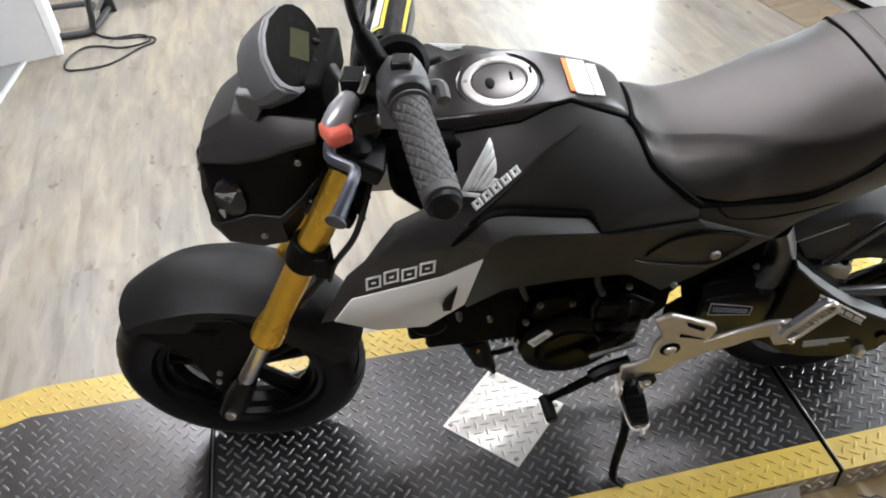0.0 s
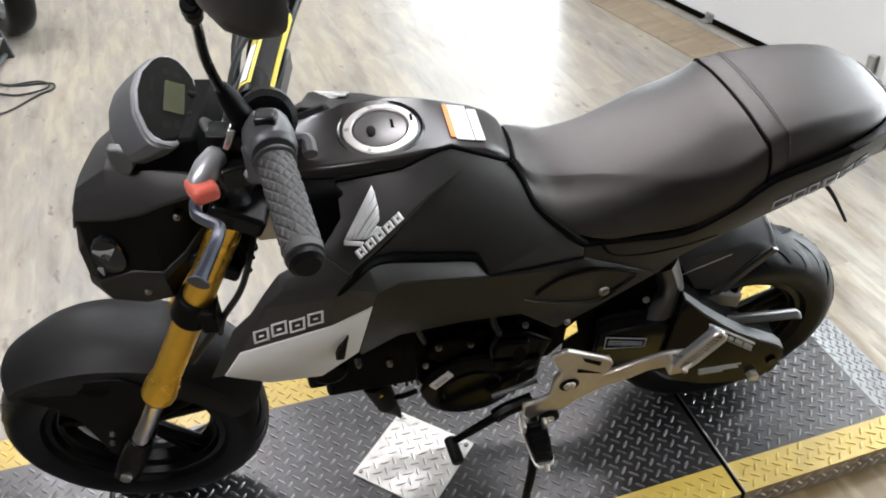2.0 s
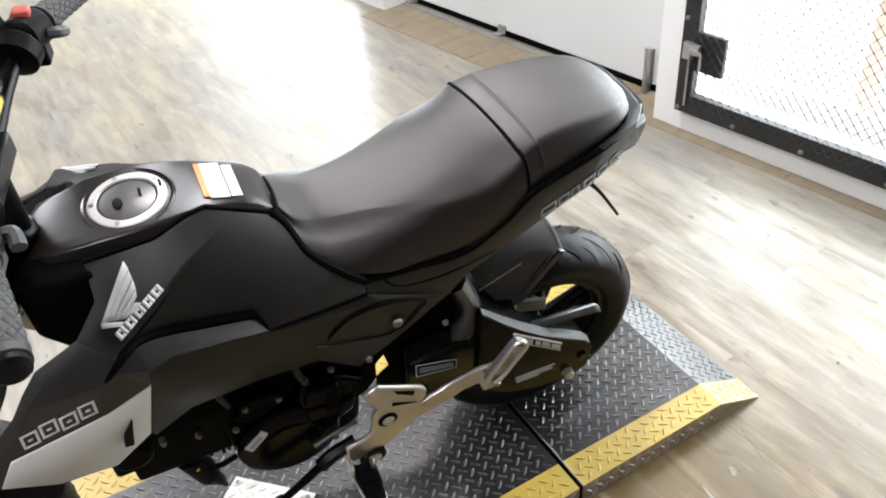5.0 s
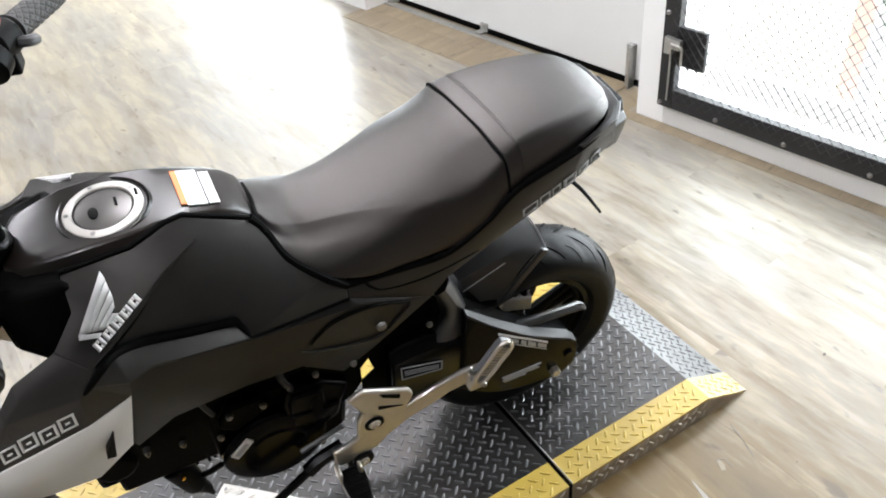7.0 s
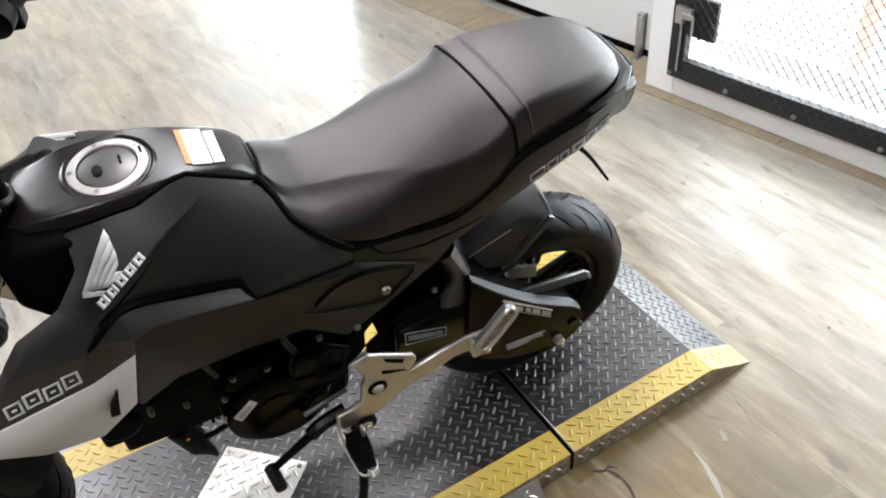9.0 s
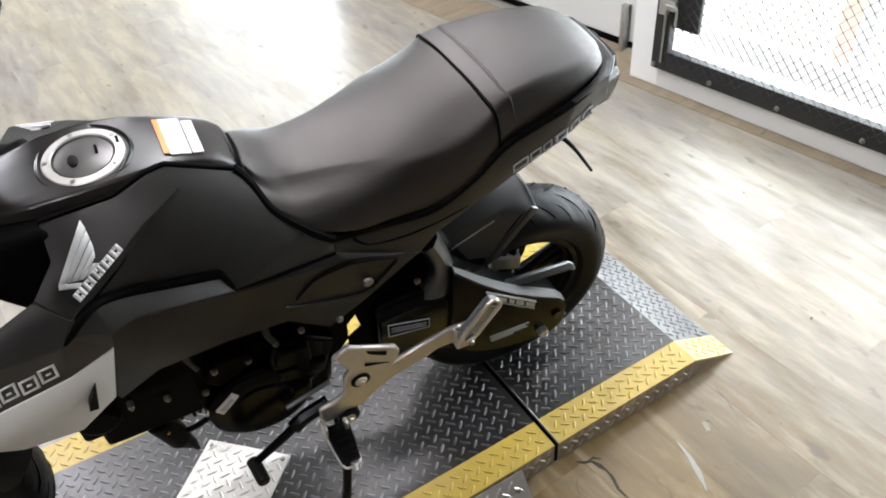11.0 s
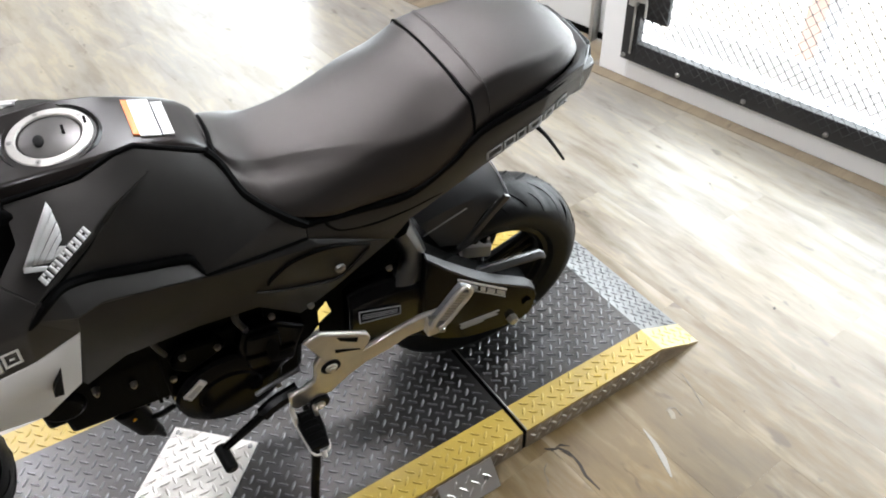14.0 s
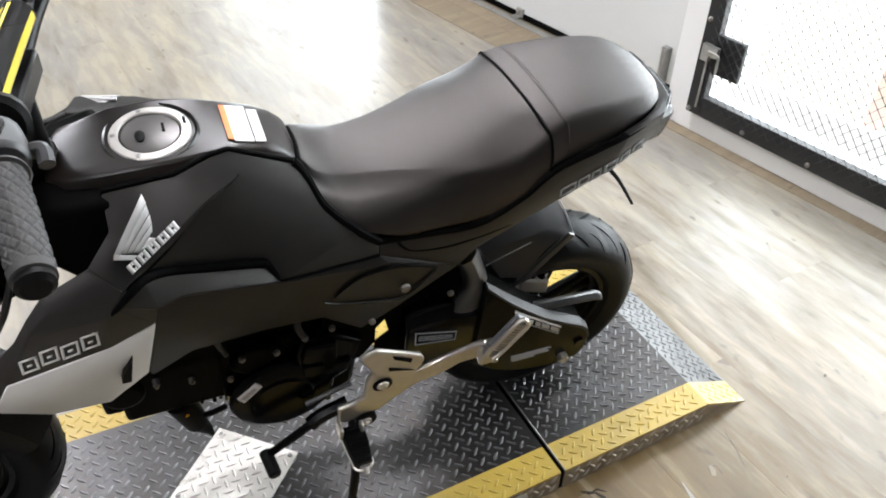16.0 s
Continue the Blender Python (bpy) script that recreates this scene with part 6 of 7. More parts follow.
slab(bm, [(0.690, 0.436), (0.745, 0.428), (0.776, 0.424), (0.770, 0.392), (0.692, 0.402)], -0.117, -0.108)
part("cover_block", bm, COVERP, spk, "raised block of the sprocket cover", 0.005)
bm = BM()
rings(bm, [[(0.734 + 0.0105 * math.cos(a), y, 0.450 + 0.026 * math.sin(a)) for a in (2 * math.pi * i / 18 for i in range(18))] for y in (-0.1235, -0.112)])
part("cover_slot", bm, SEALSHADE, spk)
bm = BM()
slab(bm, [(0.575, 0.455), (0.600, 0.50), (0.655, 0.497), (0.668, 0.47), (0.64, 0.45), (0.60, 0.43)], -0.098, -0.075)
part("case_plate", bm, ENGINE, eng, bevel=0.006)
for x, z in ((0.597, 0.487), (0.652, 0.481), (0.574, 0.440), (0.700, 0.50), (0.745, 0.51), (0.585, 0.32), (0.655, 0.264), (0.735, 0.30)):
    bm = BM()
    bolt(bm, (x, -0.100, z), (0, -1, 0), 0.006, 0.006)
    part("case_bolt", bm, STEEL, eng, "bright case bolt")
bm = BM()
slab(bm, [(0.578, 0.392), (0.611, 0.425), (0.620, 0.412), (0.588, 0.377)], -0.1155, -0.112)
lab = part("case_label", bm, DECAL, eng, "white printed label", smooth=False)
bm = BM()
slab(bm, [(0.584, 0.393), (0.607, 0.415), (0.612, 0.408), (0.590, 0.385)], -0.1162, -0.115)
part("label_bars", bm, GREYDECAL, lab, smooth=False)
# forward cylinder with fins
CY0, CY1 = Vector((0.585, 0, 0.40)), Vector((0.400, 0, 0.425))
for k in range(15):
    c = CY0.lerp(CY1, 0.06 + 0.056 * k)
    h = 0.066 - 0.0006 * k + 0.003 * (k % 2)
    bm = BM()
    box(bm, -0.0035, 0.0035, -h - 0.008, h + 0.008, -h, h, Matrix.Translation(c))
    part("cylinder_fin", bm, ENGINE, eng, bevel=0.002)
bm = BM()
box(bm, 0.40, 0.60, -0.075, 0.075, 0.346, 0.50)
box(bm, 0.45, 0.80, -0.075, 0.075, 0.46, 0.60)
box(bm, -0.03, 0.045, -0.064, 0.064, -0.062, 0.066, Matrix.Translation(CY1))
rod(bm, CY1 + Vector((0.01, -0.058, 0.01)), CY1 + Vector((0.01, -0.085, 0.01)), 0.034)
part("cylinder_head", bm, ENGINE, eng, "black cylinder head", 0.008)
for x, z, h in ((0.462, 0.452, 0.012), (0.515, 0.430, 0.008)):
    bm = BM()
    bolt(bm, (x, -0.076, z), (0, -1, 0), 0.006, h)
    part("head_bolt", bm, STEEL, eng)
bm = BM()
rod(bm, (0.485, -0.055, 0.345), (0.505, -0.06, 0.265), 0.027, 0.021)
rod(bm, (0.503, -0.06, 0.270), (0.522, -0.062, 0.232), 0.020, 0.009)
rod(bm, (0.520, -0.062, 0.236), (0.526, -0.064, 0.214), 0.009, 0.004)
tube(bm, [(0.515, -0.06, 0.285), (0.535, -0.07, 0.300), (0.56, -0.075, 0.318)], 0.006, 8)
part("sensor_unit", bm, DARK, eng, "black sensor under the cylinder", 0.003)
bm = BM()
bolt(bm, (0.492, -0.076, 0.330), (0, -1, 0), 0.006)
part("sensor_bolt", bm, GOLD, eng)
bm = BM()
tube(bm, [(0.455, 0.0, 0.37), (0.46, 0.03, 0.29), (0.52, 0.06, 0.235), (0.70, 0.075, 0.235), (0.95, 0.09, 0.33), (1.18, 0.11, 0.45)], 0.019, 10)
part("exhaust_pipe", bm, SWING, bike, "black exhaust pipe")
bm = BM()
tube(bm, [(0.56, -0.095, 0.60), (0.565, -0.098, 0.54), (0.575, -0.095, 0.50)], 0.005, 8)
part("engine_cable", bm, CABLE, bike)
bm = BM()
tube(bm, [(0.70, -0.085, 0.56), (0.69, -0.095, 0.53), (0.70, -0.10, 0.50)], 0.006, 8)
part("engine_cable", bm, CABLE, bike)

# silver step hanger
hang = BM()
slab(hang, [(0.776, 0.483), (0.803, 0.496), (0.886, 0.447), (0.893, 0.431), (0.888, 0.415), (0.880, 0.402), (0.938, 0.419), (0.985, 0.431), (1.009, 0.431), (1.024, 0.400), (1.022, 0.372), (1.008, 0.378), (0.997, 0.388), (0.964, 0.387), (0.932, 0.371), (0.884, 0.358), (0.843, 0.332), (0.817, 0.306), (0.792, 0.303), (0.772, 0.298), (0.748, 0.292), (0.738, 0.310), (0.738, 0.342), (0.767, 0.348), (0.786, 0.361), (0.789, 0.408), (0.800, 0.430), (0.796, 0.436)], -0.160, -0.149)
hang = part("step_hanger", hang, ALU, bike, "silver cast step hanger", 0.004)
bm = BM()
slab(bm, [(0.831, 0.471), (0.868, 0.447), (0.866, 0.437), (0.836, 0.459)], -0.1615, -0.150)
slab(bm, [(0.827, 0.437), (0.872, 0.411), (0.827, 0.428)], -0.1615, -0.150)
part("hanger_slot", bm, SEALSHADE, hang, "dark slot")
bm = BM()
turned(bm, (0.817, -0.158, 0.391), (0.817, -0.170, 0.391), ((0, 0.0112), (0.5, 0.0112), (0.65, 0.0100), (0.7, 0.006), (0.9, 0.006), (1, 0.0045)), 18)
part("hanger_bolt", bm, ALU, hang, "bright steel hanger bolt")
bm = BM()
turned(bm, (0.817, -0.159, 0.391), (0.817, -0.163, 0.391), ((0, 0.0178), (0.8, 0.0178), (1, 0.0165)), 24)
part("hanger_washer", bm, DARK, hang, "dark recessed washer")
bm = BM()
box(bm, 0.736, 0.743, -0.180, -0.150, 0.268, 0.300)
part("peg_bracket", bm, ALU, hang, bevel=0.003)
bm = BM()
box(bm, 0.774, 0.781, -0.180, -0.150, 0.268, 0.300)
part("peg_bracket", bm, ALU, hang, bevel=0.003)
bm = BM()
turned(bm, (0.789, -0.150, 0.290), (0.789, -0.166, 0.290), ((0, 0.020), (0.9, 0.020), (1, 0.018)), 20)
washer = part("pivot_washer", bm, DARK, hang, "black rubber washer")
bm = BM()
turned(bm, (0.789, -0.164, 0.290), (0.789, -0.173, 0.290), ((0, 0.0095), (0.6, 0.0095), (0.7, 0.005), (1, 0.0045)), 16)
part("pivot_bolt", bm, ALU, hang, "bright pivot bolt")
bm = BM()
rings(bm, [[(0.762 + dx * w, y, 0.272 + dz) for dx, dz in ((-0.022, 0.008), (0.022, 0.008), (0.024, -0.006), (-0.024, -0.006))] for y, w in ((-0.160, 1.0), (-0.200, 0.92), (-0.236, 0.72))])
for k in range(5):
    box(bm, 0.749, 0.775, -0.172 - 0.0135 * k - 0.0035, -0.172 - 0.0135 * k + 0.0035, 0.278, 0.2825)
peg = part("foot_peg", bm, DARK, bike, "black rubber rider foot peg", 0.003)
bm = BM()
tube(bm, [(0.737, -0.164, 0.270), (0.741, -0.205, 0.268), (0.748, -0.241, 0.266), (0.774, -0.241, 0.266), (0.780, -0.224, 0.266)], 0.0024, 8, n=5)
rod(bm, (0.764, -0.241, 0.266), (0.764, -0.252, 0.262), 0.006, 0.004)
part("peg_rim", bm, ALU, peg, "bright metal peg rim")
bm = BM()
tube(bm, [(0.760, -0.142, 0.330), (0.715, -0.146, 0.320), (0.690, -0.150, 0.306)], 0.014, 8)
tube(bm, [(0.715, -0.148, 0.322), (0.66, -0.156, 0.292), (0.612, -0.160, 0.262), (0.604, -0.163, 0.258)], lambda t: 0.0085 - 0.002 * t, 10)
gear = part("gear_lever", bm, SWING, bike, "black gear lever")
bm = BM()
turned(bm, (0.606, -0.150, 0.258), (0.613, -0.200, 0.252), ((0, 0.010), (0.05, 0.012), (0.92, 0.012), (1, 0.009)), 14)
part("lever_rubber", bm, RUBBER, gear, "black toe rubber")
bm = BM()
tube(bm, [(0.690, -0.125, 0.335), (0.735, -0.125, 0.352), (0.77, -0.13, 0.372)], 0.0045, 8)
part("shift_link", bm, GREYPL, gear, "bare metal link")
bm = BM()
tube(bm, [(0.778, -0.110, 0.250), (0.772, -0.150, 0.190), (0.763, -0.188, 0.145), (0.748, -0.214, 0.092), (0.739, -0.232, 0.066), (0.741, -0.244, 0.056)], lambda t: 0.0100 - 0.002 * t, 12)
tube(bm, [(0.737, -0.232, 0.062), (0.742, -0.247, 0.0560), (0.754, -0.261, 0.0585)], lambda t: 0.0095 - 0.002 * t, 12)
part("side_stand", bm, SWING, bike, "black side stand, folded out")

# folded passenger peg
bm = BM()
box(bm, 0.995, 1.025, -0.176, -0.150, 0.385, 0.430)
rpeg = part("peg_mount", bm, ALU, bike, "silver passenger peg mount", 0.004)
q = Matrix.Translation((1.010, -0.172, 0.428)) @ Matrix.Rotation(radians(-57), 4, "Y")
bm = BM()
rings(bm, [[q @ Vector((x, y, z)) for y, z in ((-0.010, -w), (-0.010, w), (0.004, w * 0.9), (0.004, -w * 0.9))] for x, w in ((-0.012, 0.012), (0.008, 0.016), (0.080, 0.016), (0.092, 0.012))])
part("passenger_peg", bm, KNUCKLE, rpeg, "grey folded passenger peg", 0.003)
for sz in (-1, 1):
    bm = BM()
    tube(bm, [q @ Vector((x, -0.012, sz * z)) for x, z in ((-0.010, 0.009), (0.010, 0.0145), (0.045, 0.0150), (0.082, 0.0145), (0.094, 0.0095 if sz > 0 else 0.004), (0.096, 0.002))], 0.0044, 8, n=4)
    part("peg_rail", bm, ALU, rpeg, "bright rail of the peg")
bm = BM()
for k in range(11):
    box(bm, 0.012 + 0.0066 * k, 0.0150 + 0.0066 * k, -0.0135, -0.009, -0.010, 0.010, q)
part("peg_ribs", bm, ALU, rpeg, "ribbed peg trough", 0.0008)
bm = BM()
turned(bm, (1.022, -0.165, 0.398), (1.022, -0.182, 0.398), ((0, 0.010), (0.6, 0.010), (0.65, 0.006), (1, 0.005)), 14)
part("peg_pin", bm, STEEL, rpeg, "steel pivot pin")
bm = BM()
tube(bm, [(0.996, -0.172, 0.446), (0.992, -0.182, 0.458), (1.000, -0.186, 0.462)], 0.003, 6)
part("peg_spring", bm, STEEL, rpeg, "bright spring end")

# ---- swingarm, chain case, rear mudguard ----
bm = BM()
rings(bm, [[(x, -0.112, z0), (x, -0.119, z0 + 0.02), (x, -0.119, z1 - 0.026), (x, -0.106, z1 - 0.004), (x, -0.082, z1), (x, -0.082, z0 - 0.004)] for x, z0, z1 in ((0.872, 0.335, 0.494), (0.90, 0.332, 0.500), (0.945, 0.320, 0.500), (0.985, 0.305, 0.492), (1.04, 0.285, 0.470), (1.10, 0.262, 0.420), (1.20, 0.235, 0.335), (1.275, 0.226, 0.285))])
swing = part("swingarm", bm, SWING, bike, "black steel swingarm", 0.005, angle=28)
bm = BM()
rings(bm, [[(x, 0.118, z0), (x, 0.118, z1), (x, 0.086, z1), (x, 0.086, z0)] for x, z0, z1 in ((0.855, 0.335, 0.44), (1.0, 0.30, 0.42), (1.285, 0.22, 0.28))])
part("swingarm_right", bm, SWING, bike, bevel=0.010)
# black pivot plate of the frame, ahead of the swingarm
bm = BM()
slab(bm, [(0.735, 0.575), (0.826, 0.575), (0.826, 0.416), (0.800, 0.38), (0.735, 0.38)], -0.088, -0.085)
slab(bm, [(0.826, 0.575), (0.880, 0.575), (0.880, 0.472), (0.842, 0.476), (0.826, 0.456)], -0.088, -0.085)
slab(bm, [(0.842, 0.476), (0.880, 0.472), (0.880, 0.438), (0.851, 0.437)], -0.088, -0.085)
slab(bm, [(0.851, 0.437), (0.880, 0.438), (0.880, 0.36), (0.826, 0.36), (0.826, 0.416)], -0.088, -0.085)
part("pivot_plate", bm, SEALSHADE, bike, "black pivot plate of the frame", smooth=False)
# rounded arm from the swingarm up to the hugger
bm, loops = BM(), []
for x0, z0, x1, z1 in ((0.930, 0.478, 1.040, 0.470), (0.955, 0.490, 1.034, 0.500), (0.972, 0.505, 1.026, 0.530), (0.979, 0.528, 1.018, 0.556), (0.976, 0.556, 1.008, 0.582), (0.966, 0.580, 0.999, 0.606), (0.954, 0.602, 0.990, 0.630)):
    a, b = Vector((x0, 0, z0)), Vector((x1, 0, z1))
    loops.append([a.lerp(b, k) + Vector((0, y, 0)) for k, y in ((0, -0.080), (0.04, -0.098), (0.22, -0.113), (0.55, -0.117), (0.85, -0.108), (0.97, -0.094), (1, -0.080))])
rings(bm, [[tuple(p) for p in row] for row in loops])
part("swingarm_bracket", bm, HUGGER, bike, "satin black upper swingarm arm", angle=50)
bm = BM()
slab(bm, [(0.905, 0.36), (0.885, 0.45), (0.87, 0.62), (0.95, 0.66), (1.0, 0.60), (1.01, 0.45), (0.94, 0.36)], -0.05, 0.05)
part("inner_splash_guard", bm, DARK, bike, "black splash guard ahead of the wheel", 0.01)
bm = BM()
slab(bm, [(0.888, 0.458), (0.966, 0.432), (0.966, 0.408), (0.889, 0.424)], -0.1215, -0.117)
slabel = part("swingarm_label", bm, SEALSHADE, swing, "black label with a grey border", smooth=False)
bm = BM()
for (xa, za), (xb, zb) in (((0.888, 0.458), (0.966, 0.432)), ((0.966, 0.432), (0.966, 0.408)), ((0.966, 0.408), (0.889, 0.424)), ((0.889, 0.424), (0.888, 0.458))):
    rod(bm, (xa, -0.1215, za), (xb, -0.1215, zb), 0.0011, seg=6)
for f in (0.3, 0.5, 0.7):
    rod(bm, (0.894, -0.1215, 0.454 - 0.028 * f), (0.960, -0.1215, 0.431 - 0.022 * f), 0.0009, seg=6)
part("label_bars", bm, TAILDECAL, slabel, smooth=False)
CASE = ((1.008, 0.320, 0.545), (1.030, 0.300, 0.520), (1.056, 0.275, 0.490), (1.097, 0.250, 0.449), (1.140, 0.236, 0.410), (1.197, 0.226, 0.369), (1.240, 0.228, 0.341), (1.258, 0.240, 0.322), (1.266, 0.258, 0.300))
case = BM()
rings(case, [[(x, -0.128, z0), (x, -0.129, z1 - 0.004), (x, -0.126, z1), (x, -0.070, z1 + 0.003), (x, -0.070, z0)] for x, z0, z1 in CASE])
case = part("chain_case", case, COVERP, bike, "gloss black chain case", 0.003)
bm, loops = BM(), []
for (x, z0, z), w in zip(CASE, (0.005, 0.008, 0.012, 0.014, 0.015, 0.015, 0.014, 0.012, 0.010)):
    loops.append([(x, -0.130, z - 0.003), (x, -0.1295, z + 0.003), (x, -0.126, z + 0.0055), (x, -0.124 + w, z + 0.009), (x, -0.124 + w, z - 0.002)])
rings(bm, loops)
part("case_edge", bm, LOWER, case, "broad satin upper flange", angle=40)
on_case = lambda u, v, a, b: Vector((a[0] + (b[0] - a[0]) * u, -0.1295, a[1] + (b[1] - a[1]) * u - v))
UPPER, LOWERROW = ((1.074, 0.459), (1.188, 0.366)), ((1.092, 0.304), (1.182, 0.300))
strip = lambda u0, u1, v0, v1, row: [on_case(u0, v0, *row), on_case(u1, v0, *row), on_case(u1, v1, *row), on_case(u0, v1, *row)]
decal("case_stripe", [strip(0, 1, 0.0, 0.0055, UPPER)], DECAL, "white printed strip on the chain case")
for u0, u1 in ((0.02, 0.17), (0.22, 0.40), (0.46, 0.56), (0.60, 0.76), (0.80, 0.98)):
    decal("case_lettering", [strip(u0, u1, 0.010, 0.021, UPPER)], GREYDECAL, "grey printed bar")
decal("case_stripe", [strip(0.0, 1.0, 0.0245, 0.0262, UPPER)], GREYDECAL, "thin grey printed line")
for v0, u0, u1 in ((0.0, 0.0, 0.98), (0.0055, 0.04, 0.90), (0.011, 0.02, 0.95), (0.0165, 0.06, 0.60)):
    decal("case_lettering", [strip(u0, u1, v0, v0 + 0.0022, LOWERROW)], GREYDECAL, "fine grey printed line")
bm = BM()
turned(bm, (1.215, -0.118, 0.252), (1.215, -0.142, 0.252), ((0, 0.016), (0.4, 0.016), (0.42, 0.012), (0.9, 0.011), (1, 0.008)), 6)
part("rear_axle_nut", bm, ALU, bike, "bright rear axle nut")
bm = BM()
rod(bm, (1.245, -0.125, 0.290), (1.245, -0.134, 0.290), 0.010, seg=12)
rod(bm, (1.262, -0.12, 0.262), (1.275, -0.12, 0.258), 0.006, seg=8)
part("chain_adjuster", bm, SWING, bike)
bm = BM()
rings(bm, [[(x, -0.100, z - r), (x, -0.112, z), (x, -0.100, z + r), (x, -0.086, z)] for x, z, r in ((1.110, 0.415, 0.007), (1.19, 0.404, 0.012), (1.272, 0.394, 0.015), (1.286, 0.386, 0.009))])
part("case_fin", bm, HUGGER, bike, "satin black fin beside the wheel", 0.004)
# rear hugger: a short crown over the tyre with sides that deepen towards the front
bm, loops = BM(), []
for k in range(25):
    f = k / 24
    a = radians(91 + 30 * f)
    rise = 0.325 + 0.030 * f
    low = min(rise - 0.022, float(np.interp(f, (0, 0.17, 0.30, 0.50, 0.77, 1), (0.310, 0.302, 0.284, 0.254, 0.228, 0.262))))
    row = [(low, -0.079), ((low + rise) / 2 - 0.008, -0.075), (rise - 0.018, -0.067)]
    row += [(rise - 0.015 * abs(u) ** 2.4, u * 0.062) for u in np.linspace(-1, 1, 13)]
    row += [(rise - 0.018, 0.067), ((low + rise) / 2 - 0.008, 0.075), (low, 0.079)]
    loops.append([(RA.x + r * math.cos(a), RA.y - 0.004 + y, RA.z + r * math.sin(a)) for r, y in row])
rings(bm, loops, closed=False, cap=False)
bmesh.ops.solidify(bm, geom=bm.faces[:], thickness=0.004)
hug = part("rear_hugger", bm, HUGGERP, bike, "satin black rear hugger", angle=40)
bm = BM()
a = radians(90.6)
tube(bm, [(RA.x + r * math.cos(a), RA.y - 0.004 + y, RA.z + r * math.sin(a)) for r, y in [(0.302, -0.077), (0.310, -0.066)] + [(0.327 - 0.015 * abs(u) ** 2.4, u * 0.062) for u in np.linspace(-1, 1, 9)] + [(0.310, 0.066)]], 0.0020, 6, n=2)
part("hugger_lip", bm, SILVERPL, hug, "pale edge of the hugger")
bm = BM()
rod(bm, (1.045, -0.0600, 0.522), (1.122, -0.0580, 0.551), 0.0012, seg=6)
rod(bm, (1.038, -0.0600, 0.518), (1.045, -0.0600, 0.522), 0.0012, seg=6)
part("hugger_line", bm, GREYDECAL, hug, "thin pale line")
bm = BM()
rings(bm, [[(x - 0.006, -0.061, z + 0.003), (x + 0.007, -0.061, z - 0.004), (x + 0.007, -0.053, z - 0.004), (x - 0.006, -0.053, z + 0.003)] for x, z in ((1.205, 0.548), (1.170, 0.505), (1.138, 0.462), (1.118, 0.440))])
part("hugger_stay", bm, HUGGER, hug, "flat stay along the hugger's lower edge", 0.002)
bm = BM()
rings(bm, [[(x, y, 0.330 - 0.4 * (x - 1.19) + d) for y, d in ((0.000, -0.022), (0.000, 0.018), (0.022, 0.026), (0.046, 0.018), (0.046, -0.022))] for x in (1.165, 1.180, 1.222, 1.236)])
caliper = part("brake_caliper", bm, SILVERPL, bike, "grey cast rear brake caliper", 0.005)
bm = BM()
for x, z in ((1.176, 0.362), (1.200, 0.356), (1.226, 0.346)):
    bolt(bm, (x, 0.010, z), (-0.2, -0.6, 0.8), 0.006, 0.006)
part("caliper_bolt", bm, CHROME, caliper, "bright caliper bolts")
bm = BM()
rod(bm, (0.90, 0.0, 0.52), (0.97, 0.0, 0.66), 0.022)
for k in range(6):
    c = Vector((0.90, 0, 0.52)).lerp(Vector((0.97, 0, 0.66)), 0.1 + 0.15 * k)
    turned(bm, c - Vector((0.005, 0, 0.010)), c + Vector((0.005, 0, 0.010)), ((0, 0.024), (0.5, 0.034), (1, 0.024)), 14)
part("rear_shock", bm, SWING, bike, "black rear shock")
bm = BM()
bolt(bm, (0.945, -0.115, 0.545), (0, -1, 0), 0.006)
part("bridge_bolt", bm, STEEL, bike)


# ---- floor planks, last ----
LEN, WID, TURN_P = 1.22, 0.182, radians(4)
mesh = bpy.data.meshes.new("plank")
bm = BM()
e = 0.0002
rings(bm, [[(-WID / 2 + d, -LEN / 2 + d, z), (WID / 2 - d, -LEN / 2 + d, z), (WID / 2 - d, LEN / 2 - d, z), (-WID / 2 + d, LEN / 2 - d, z)] for d, z in ((0.00005, -0.005), (0.00005, -e), (e, 0.0))])
bmesh.ops.recalc_face_normals(bm, faces=bm.faces)
bm.to_mesh(mesh)
bm.free()
mesh.materials.append(PLANK)
UNWALL, PLANKM = WALL.inverted(), Matrix.Rotation(TURN_P, 4, "Z")
rest = BM()
for i in range(-20, 26):
    for j in range(-5, 7):
        off = (i * 0.37) % 1.0
        c = PLANKM @ Vector((i * WID, (j + off) * LEN, 0))
        if not (-3.35 < c.x < 4.3 and -4.9 < c.y < 7.4) or (UNWALL @ Vector((c.x, c.y, FLOOR))).y > 0.02:
            continue
        if -11 <= i < 17 and -2 <= j < 5:
            ob = new("plank", mesh)
            ob.parent = floor_ob
            ob.matrix_world = Matrix.Translation((0, 0, FLOOR)) @ PLANKM @ Matrix.Translation((i * WID, (j + off) * LEN, 0))
        else:
            box(rest, i * WID - WID / 2 + e, i * WID + WID / 2 - e, (j + off - 0.5) * LEN + e, (j + off + 0.5) * LEN - e, FLOOR - 0.005, FLOOR, PLANKM)
part("plank_field", rest, PLANK, floor_ob, "more pale vinyl planks out to the walls", smooth=False, kind="stuff")
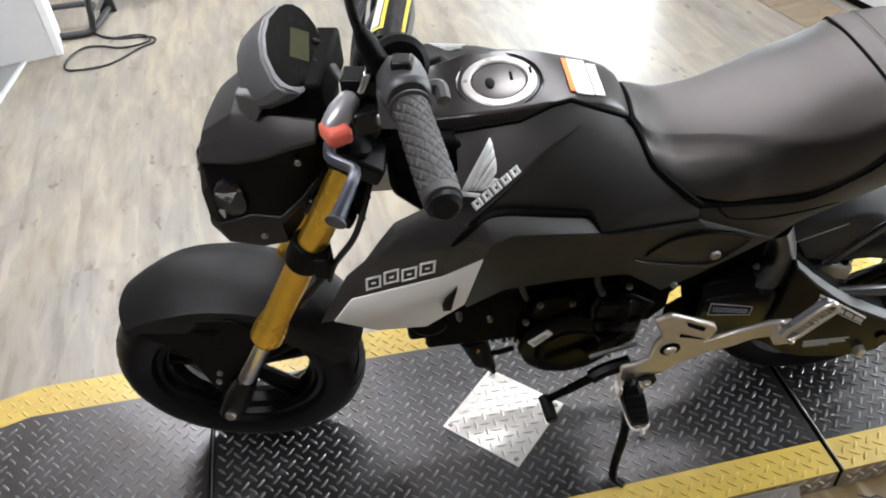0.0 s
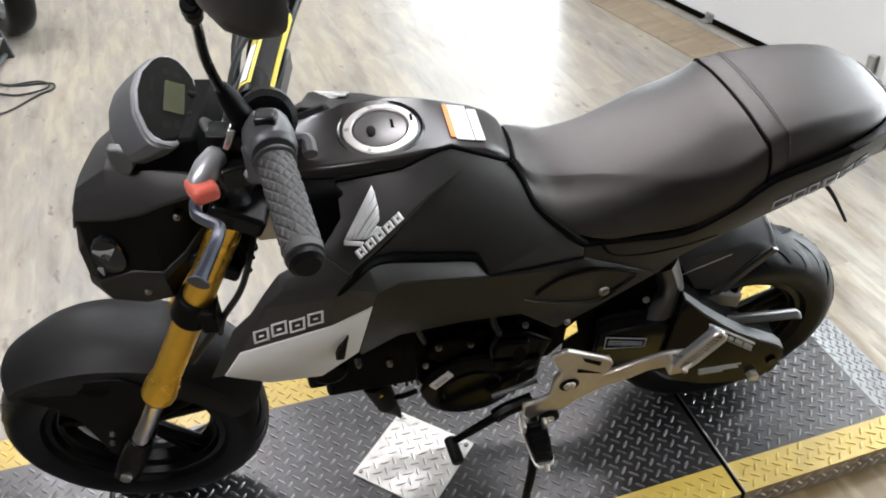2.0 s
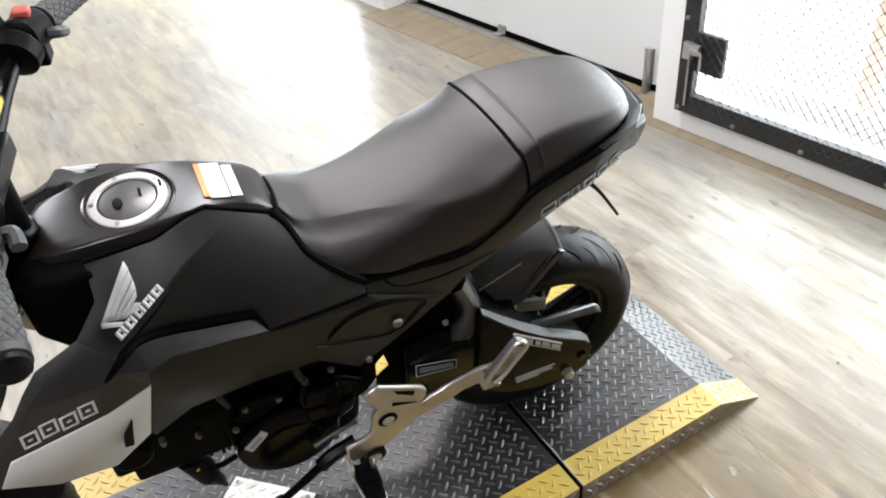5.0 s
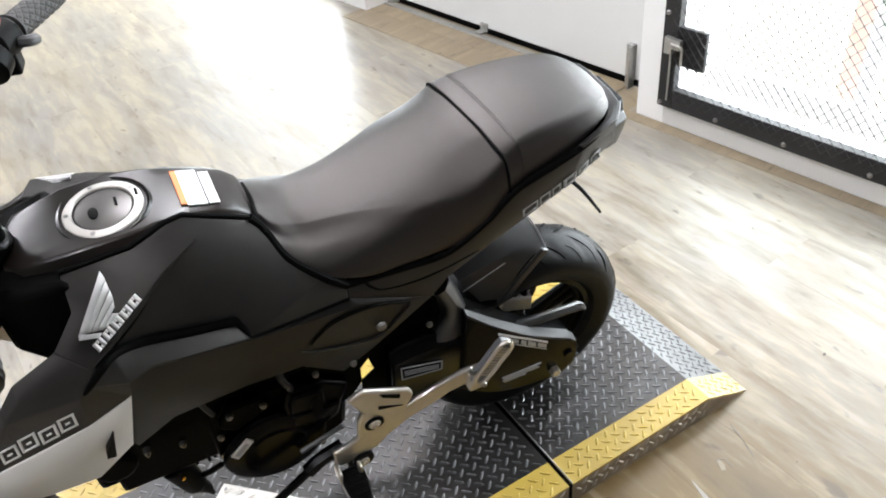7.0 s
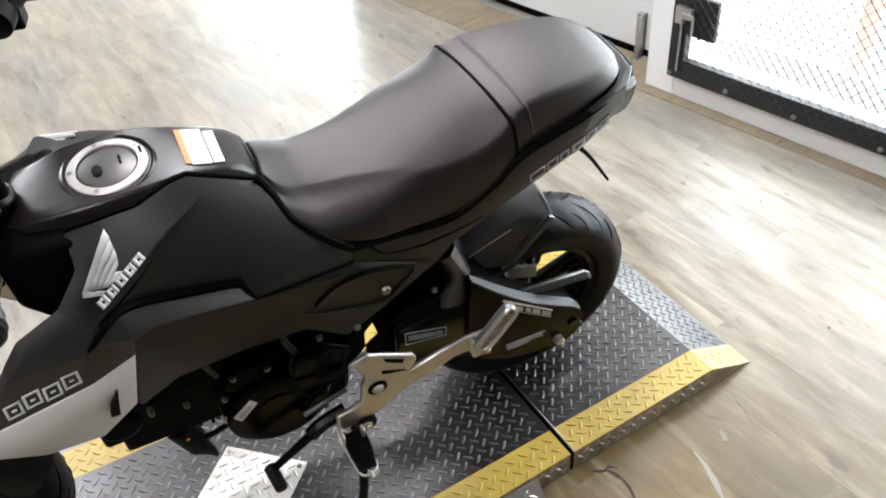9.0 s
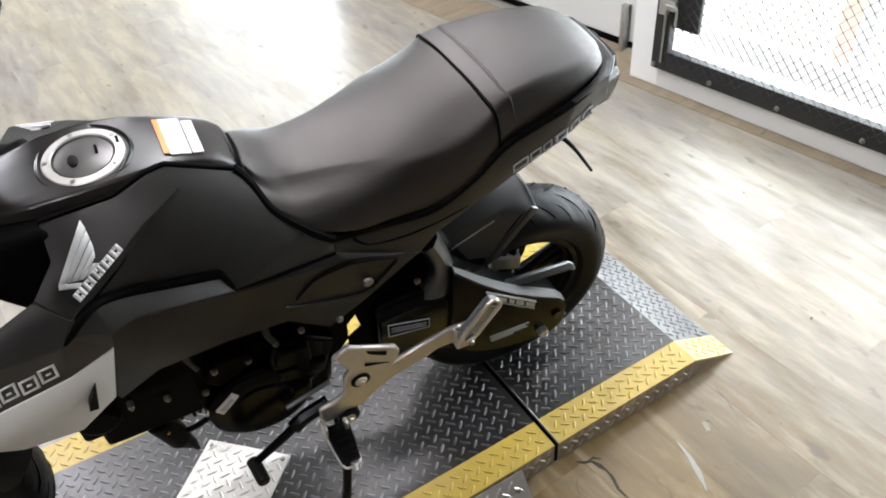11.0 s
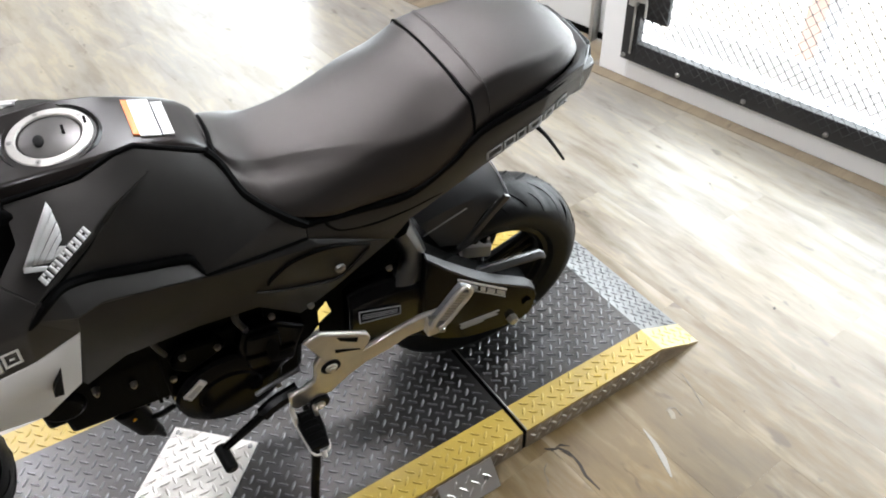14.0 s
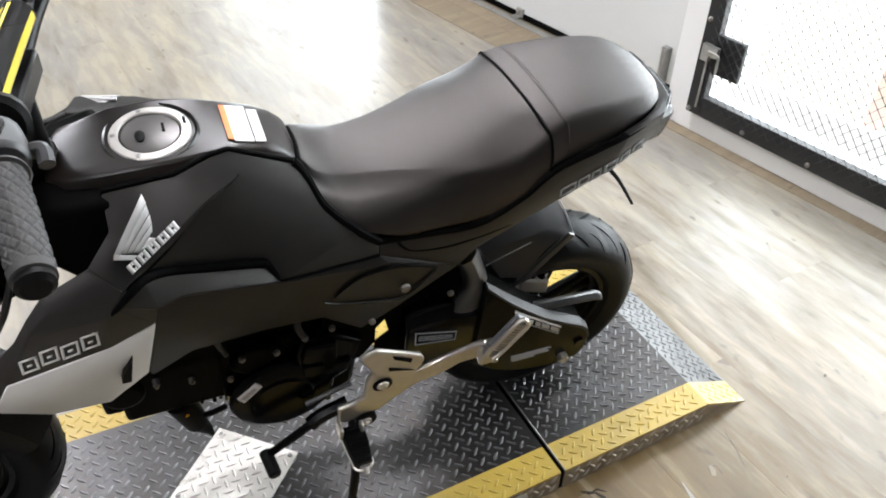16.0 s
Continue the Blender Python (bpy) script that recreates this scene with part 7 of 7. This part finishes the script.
# darker strip of planks along the foot of the wall, wider before the white door
def strip_mesh(half, width):
    me = bpy.data.meshes.new("strip_plank")
    bm = BM()
    rings(bm, [[(-half + d, -width / 2 + d, z), (half - d, -width / 2 + d, z), (half - d, width / 2 - d, z), (-half + d, width / 2 - d, z)] for d, z in ((0.0002, 0.0005), (0.0002, 0.002), (0.0012, 0.003))])
    bmesh.ops.recalc_face_normals(bm, faces=bm.faces)
    bm.to_mesh(me)
    bm.free()
    me.materials.append(MATWOOD)
    return me


broad, slim = strip_mesh(0.40, 0.146), strip_mesh(0.45, 0.052)
for i in range(2):
    for j in range(2):
        ob = new("strip_plank", broad)
        ob.parent = floor_ob
        ob.matrix_world = WALL @ Matrix.Translation((-1.30 + i * 0.80 - 0.06 * j, -0.047 + j * 0.146, 0))
for i in range(6):
    ob = new("strip_plank", slim)
    ob.parent = floor_ob
    ob.matrix_world = WALL @ Matrix.Translation((0.35 + i * 0.90, -0.028, 0))
# worn places in the floor near the foot of the ramp
def floor_mark(name, pts, widths, material, label):
    """A narrow uneven strip that lies on the planks."""
    bm, left, right = BM(), [], []
    line = [Vector((x, y, 0)) for x, y in pts]
    for i, p in enumerate(line):
        d = (line[min(i + 1, len(line) - 1)] - line[max(i - 1, 0)]).normalized()
        nrm = Vector((-d.y, d.x, 0)) * widths[i] / 2
        left.append(p + nrm), right.append(p - nrm)
    outline = left + right[::-1]
    low, top = [bm.verts.new((v.x, v.y, FLOOR)) for v in outline], [bm.verts.new((v.x, v.y, FLOOR + 0.0008)) for v in outline]
    n = len(outline)
    for i in range(len(line) - 1):
        bm.faces.new((top[i], top[i + 1], top[n - 2 - i], top[n - 1 - i]))
    for i in range(n):
        bm.faces.new((low[i], low[(i + 1) % n], top[(i + 1) % n], top[i]))
    ob = part(name, bm, material, floor_ob, label, smooth=False)
    return ob


floor_mark("tear", [(1.190, -0.250), (1.205, -0.262), (1.218, -0.267), (1.226, -0.286), (1.230, -0.303), (1.229, -0.323), (1.221, -0.350), (1.224, -0.392)], (0.002, 0.007, 0.004, 0.010, 0.004, 0.007, 0.006, 0.002), TEARBR, "dark tear in the vinyl")
floor_mark("tear", [(1.214, -0.262), (1.226, -0.262), (1.240, -0.275)], (0.002, 0.005, 0.001), TEARBR, "dark tear in the vinyl")
floor_mark("tear", [(1.174, -0.282), (1.160, -0.290), (1.153, -0.301), (1.148, -0.318), (1.141, -0.327)], (0.001, 0.003, 0.001, 0.003, 0.001), CREASE, "brown crack in the vinyl")
for line, w in (([(1.585, -0.262), (1.579, -0.284), (1.572, -0.312), (1.557, -0.357)], 0.0032), ([(1.478, -0.322), (1.490, -0.321), (1.501, -0.327), (1.498, -0.351)], 0.004)):
    floor_mark("crease", line, [w * (0.3, 1.0, 0.6, 0.9, 0.3)[i] for i in range(len(line))], CREASE, "brown crease in the vinyl")
floor_mark("scuff", [(1.402, -0.330), (1.396, -0.372), (1.384, -0.410), (1.366, -0.452)], (0.002, 0.010, 0.014, 0.003), SCUFF, "pale scuff")
floor_mark("tape_scrap", [(1.486, -0.322), (1.483, -0.336), (1.476, -0.348)], (0.008, 0.013, 0.010), TAPE, "scrap of clear tape")
for x, y, r in ((1.930, -0.243, 0.005), (2.191, 0.216, 0.003), (1.62, -0.42, 0.002), (0.72, -0.52, 0.003), (1.20, 0.92, 0.004), (0.35, 1.25, 0.004)):
    floor_mark("speck", [(x - r, y - r * 0.3), (x, y), (x + r, y + r * 0.5)], (r * 0.6, r * 1.5, r * 0.5), TEARBR, "small dark speck")
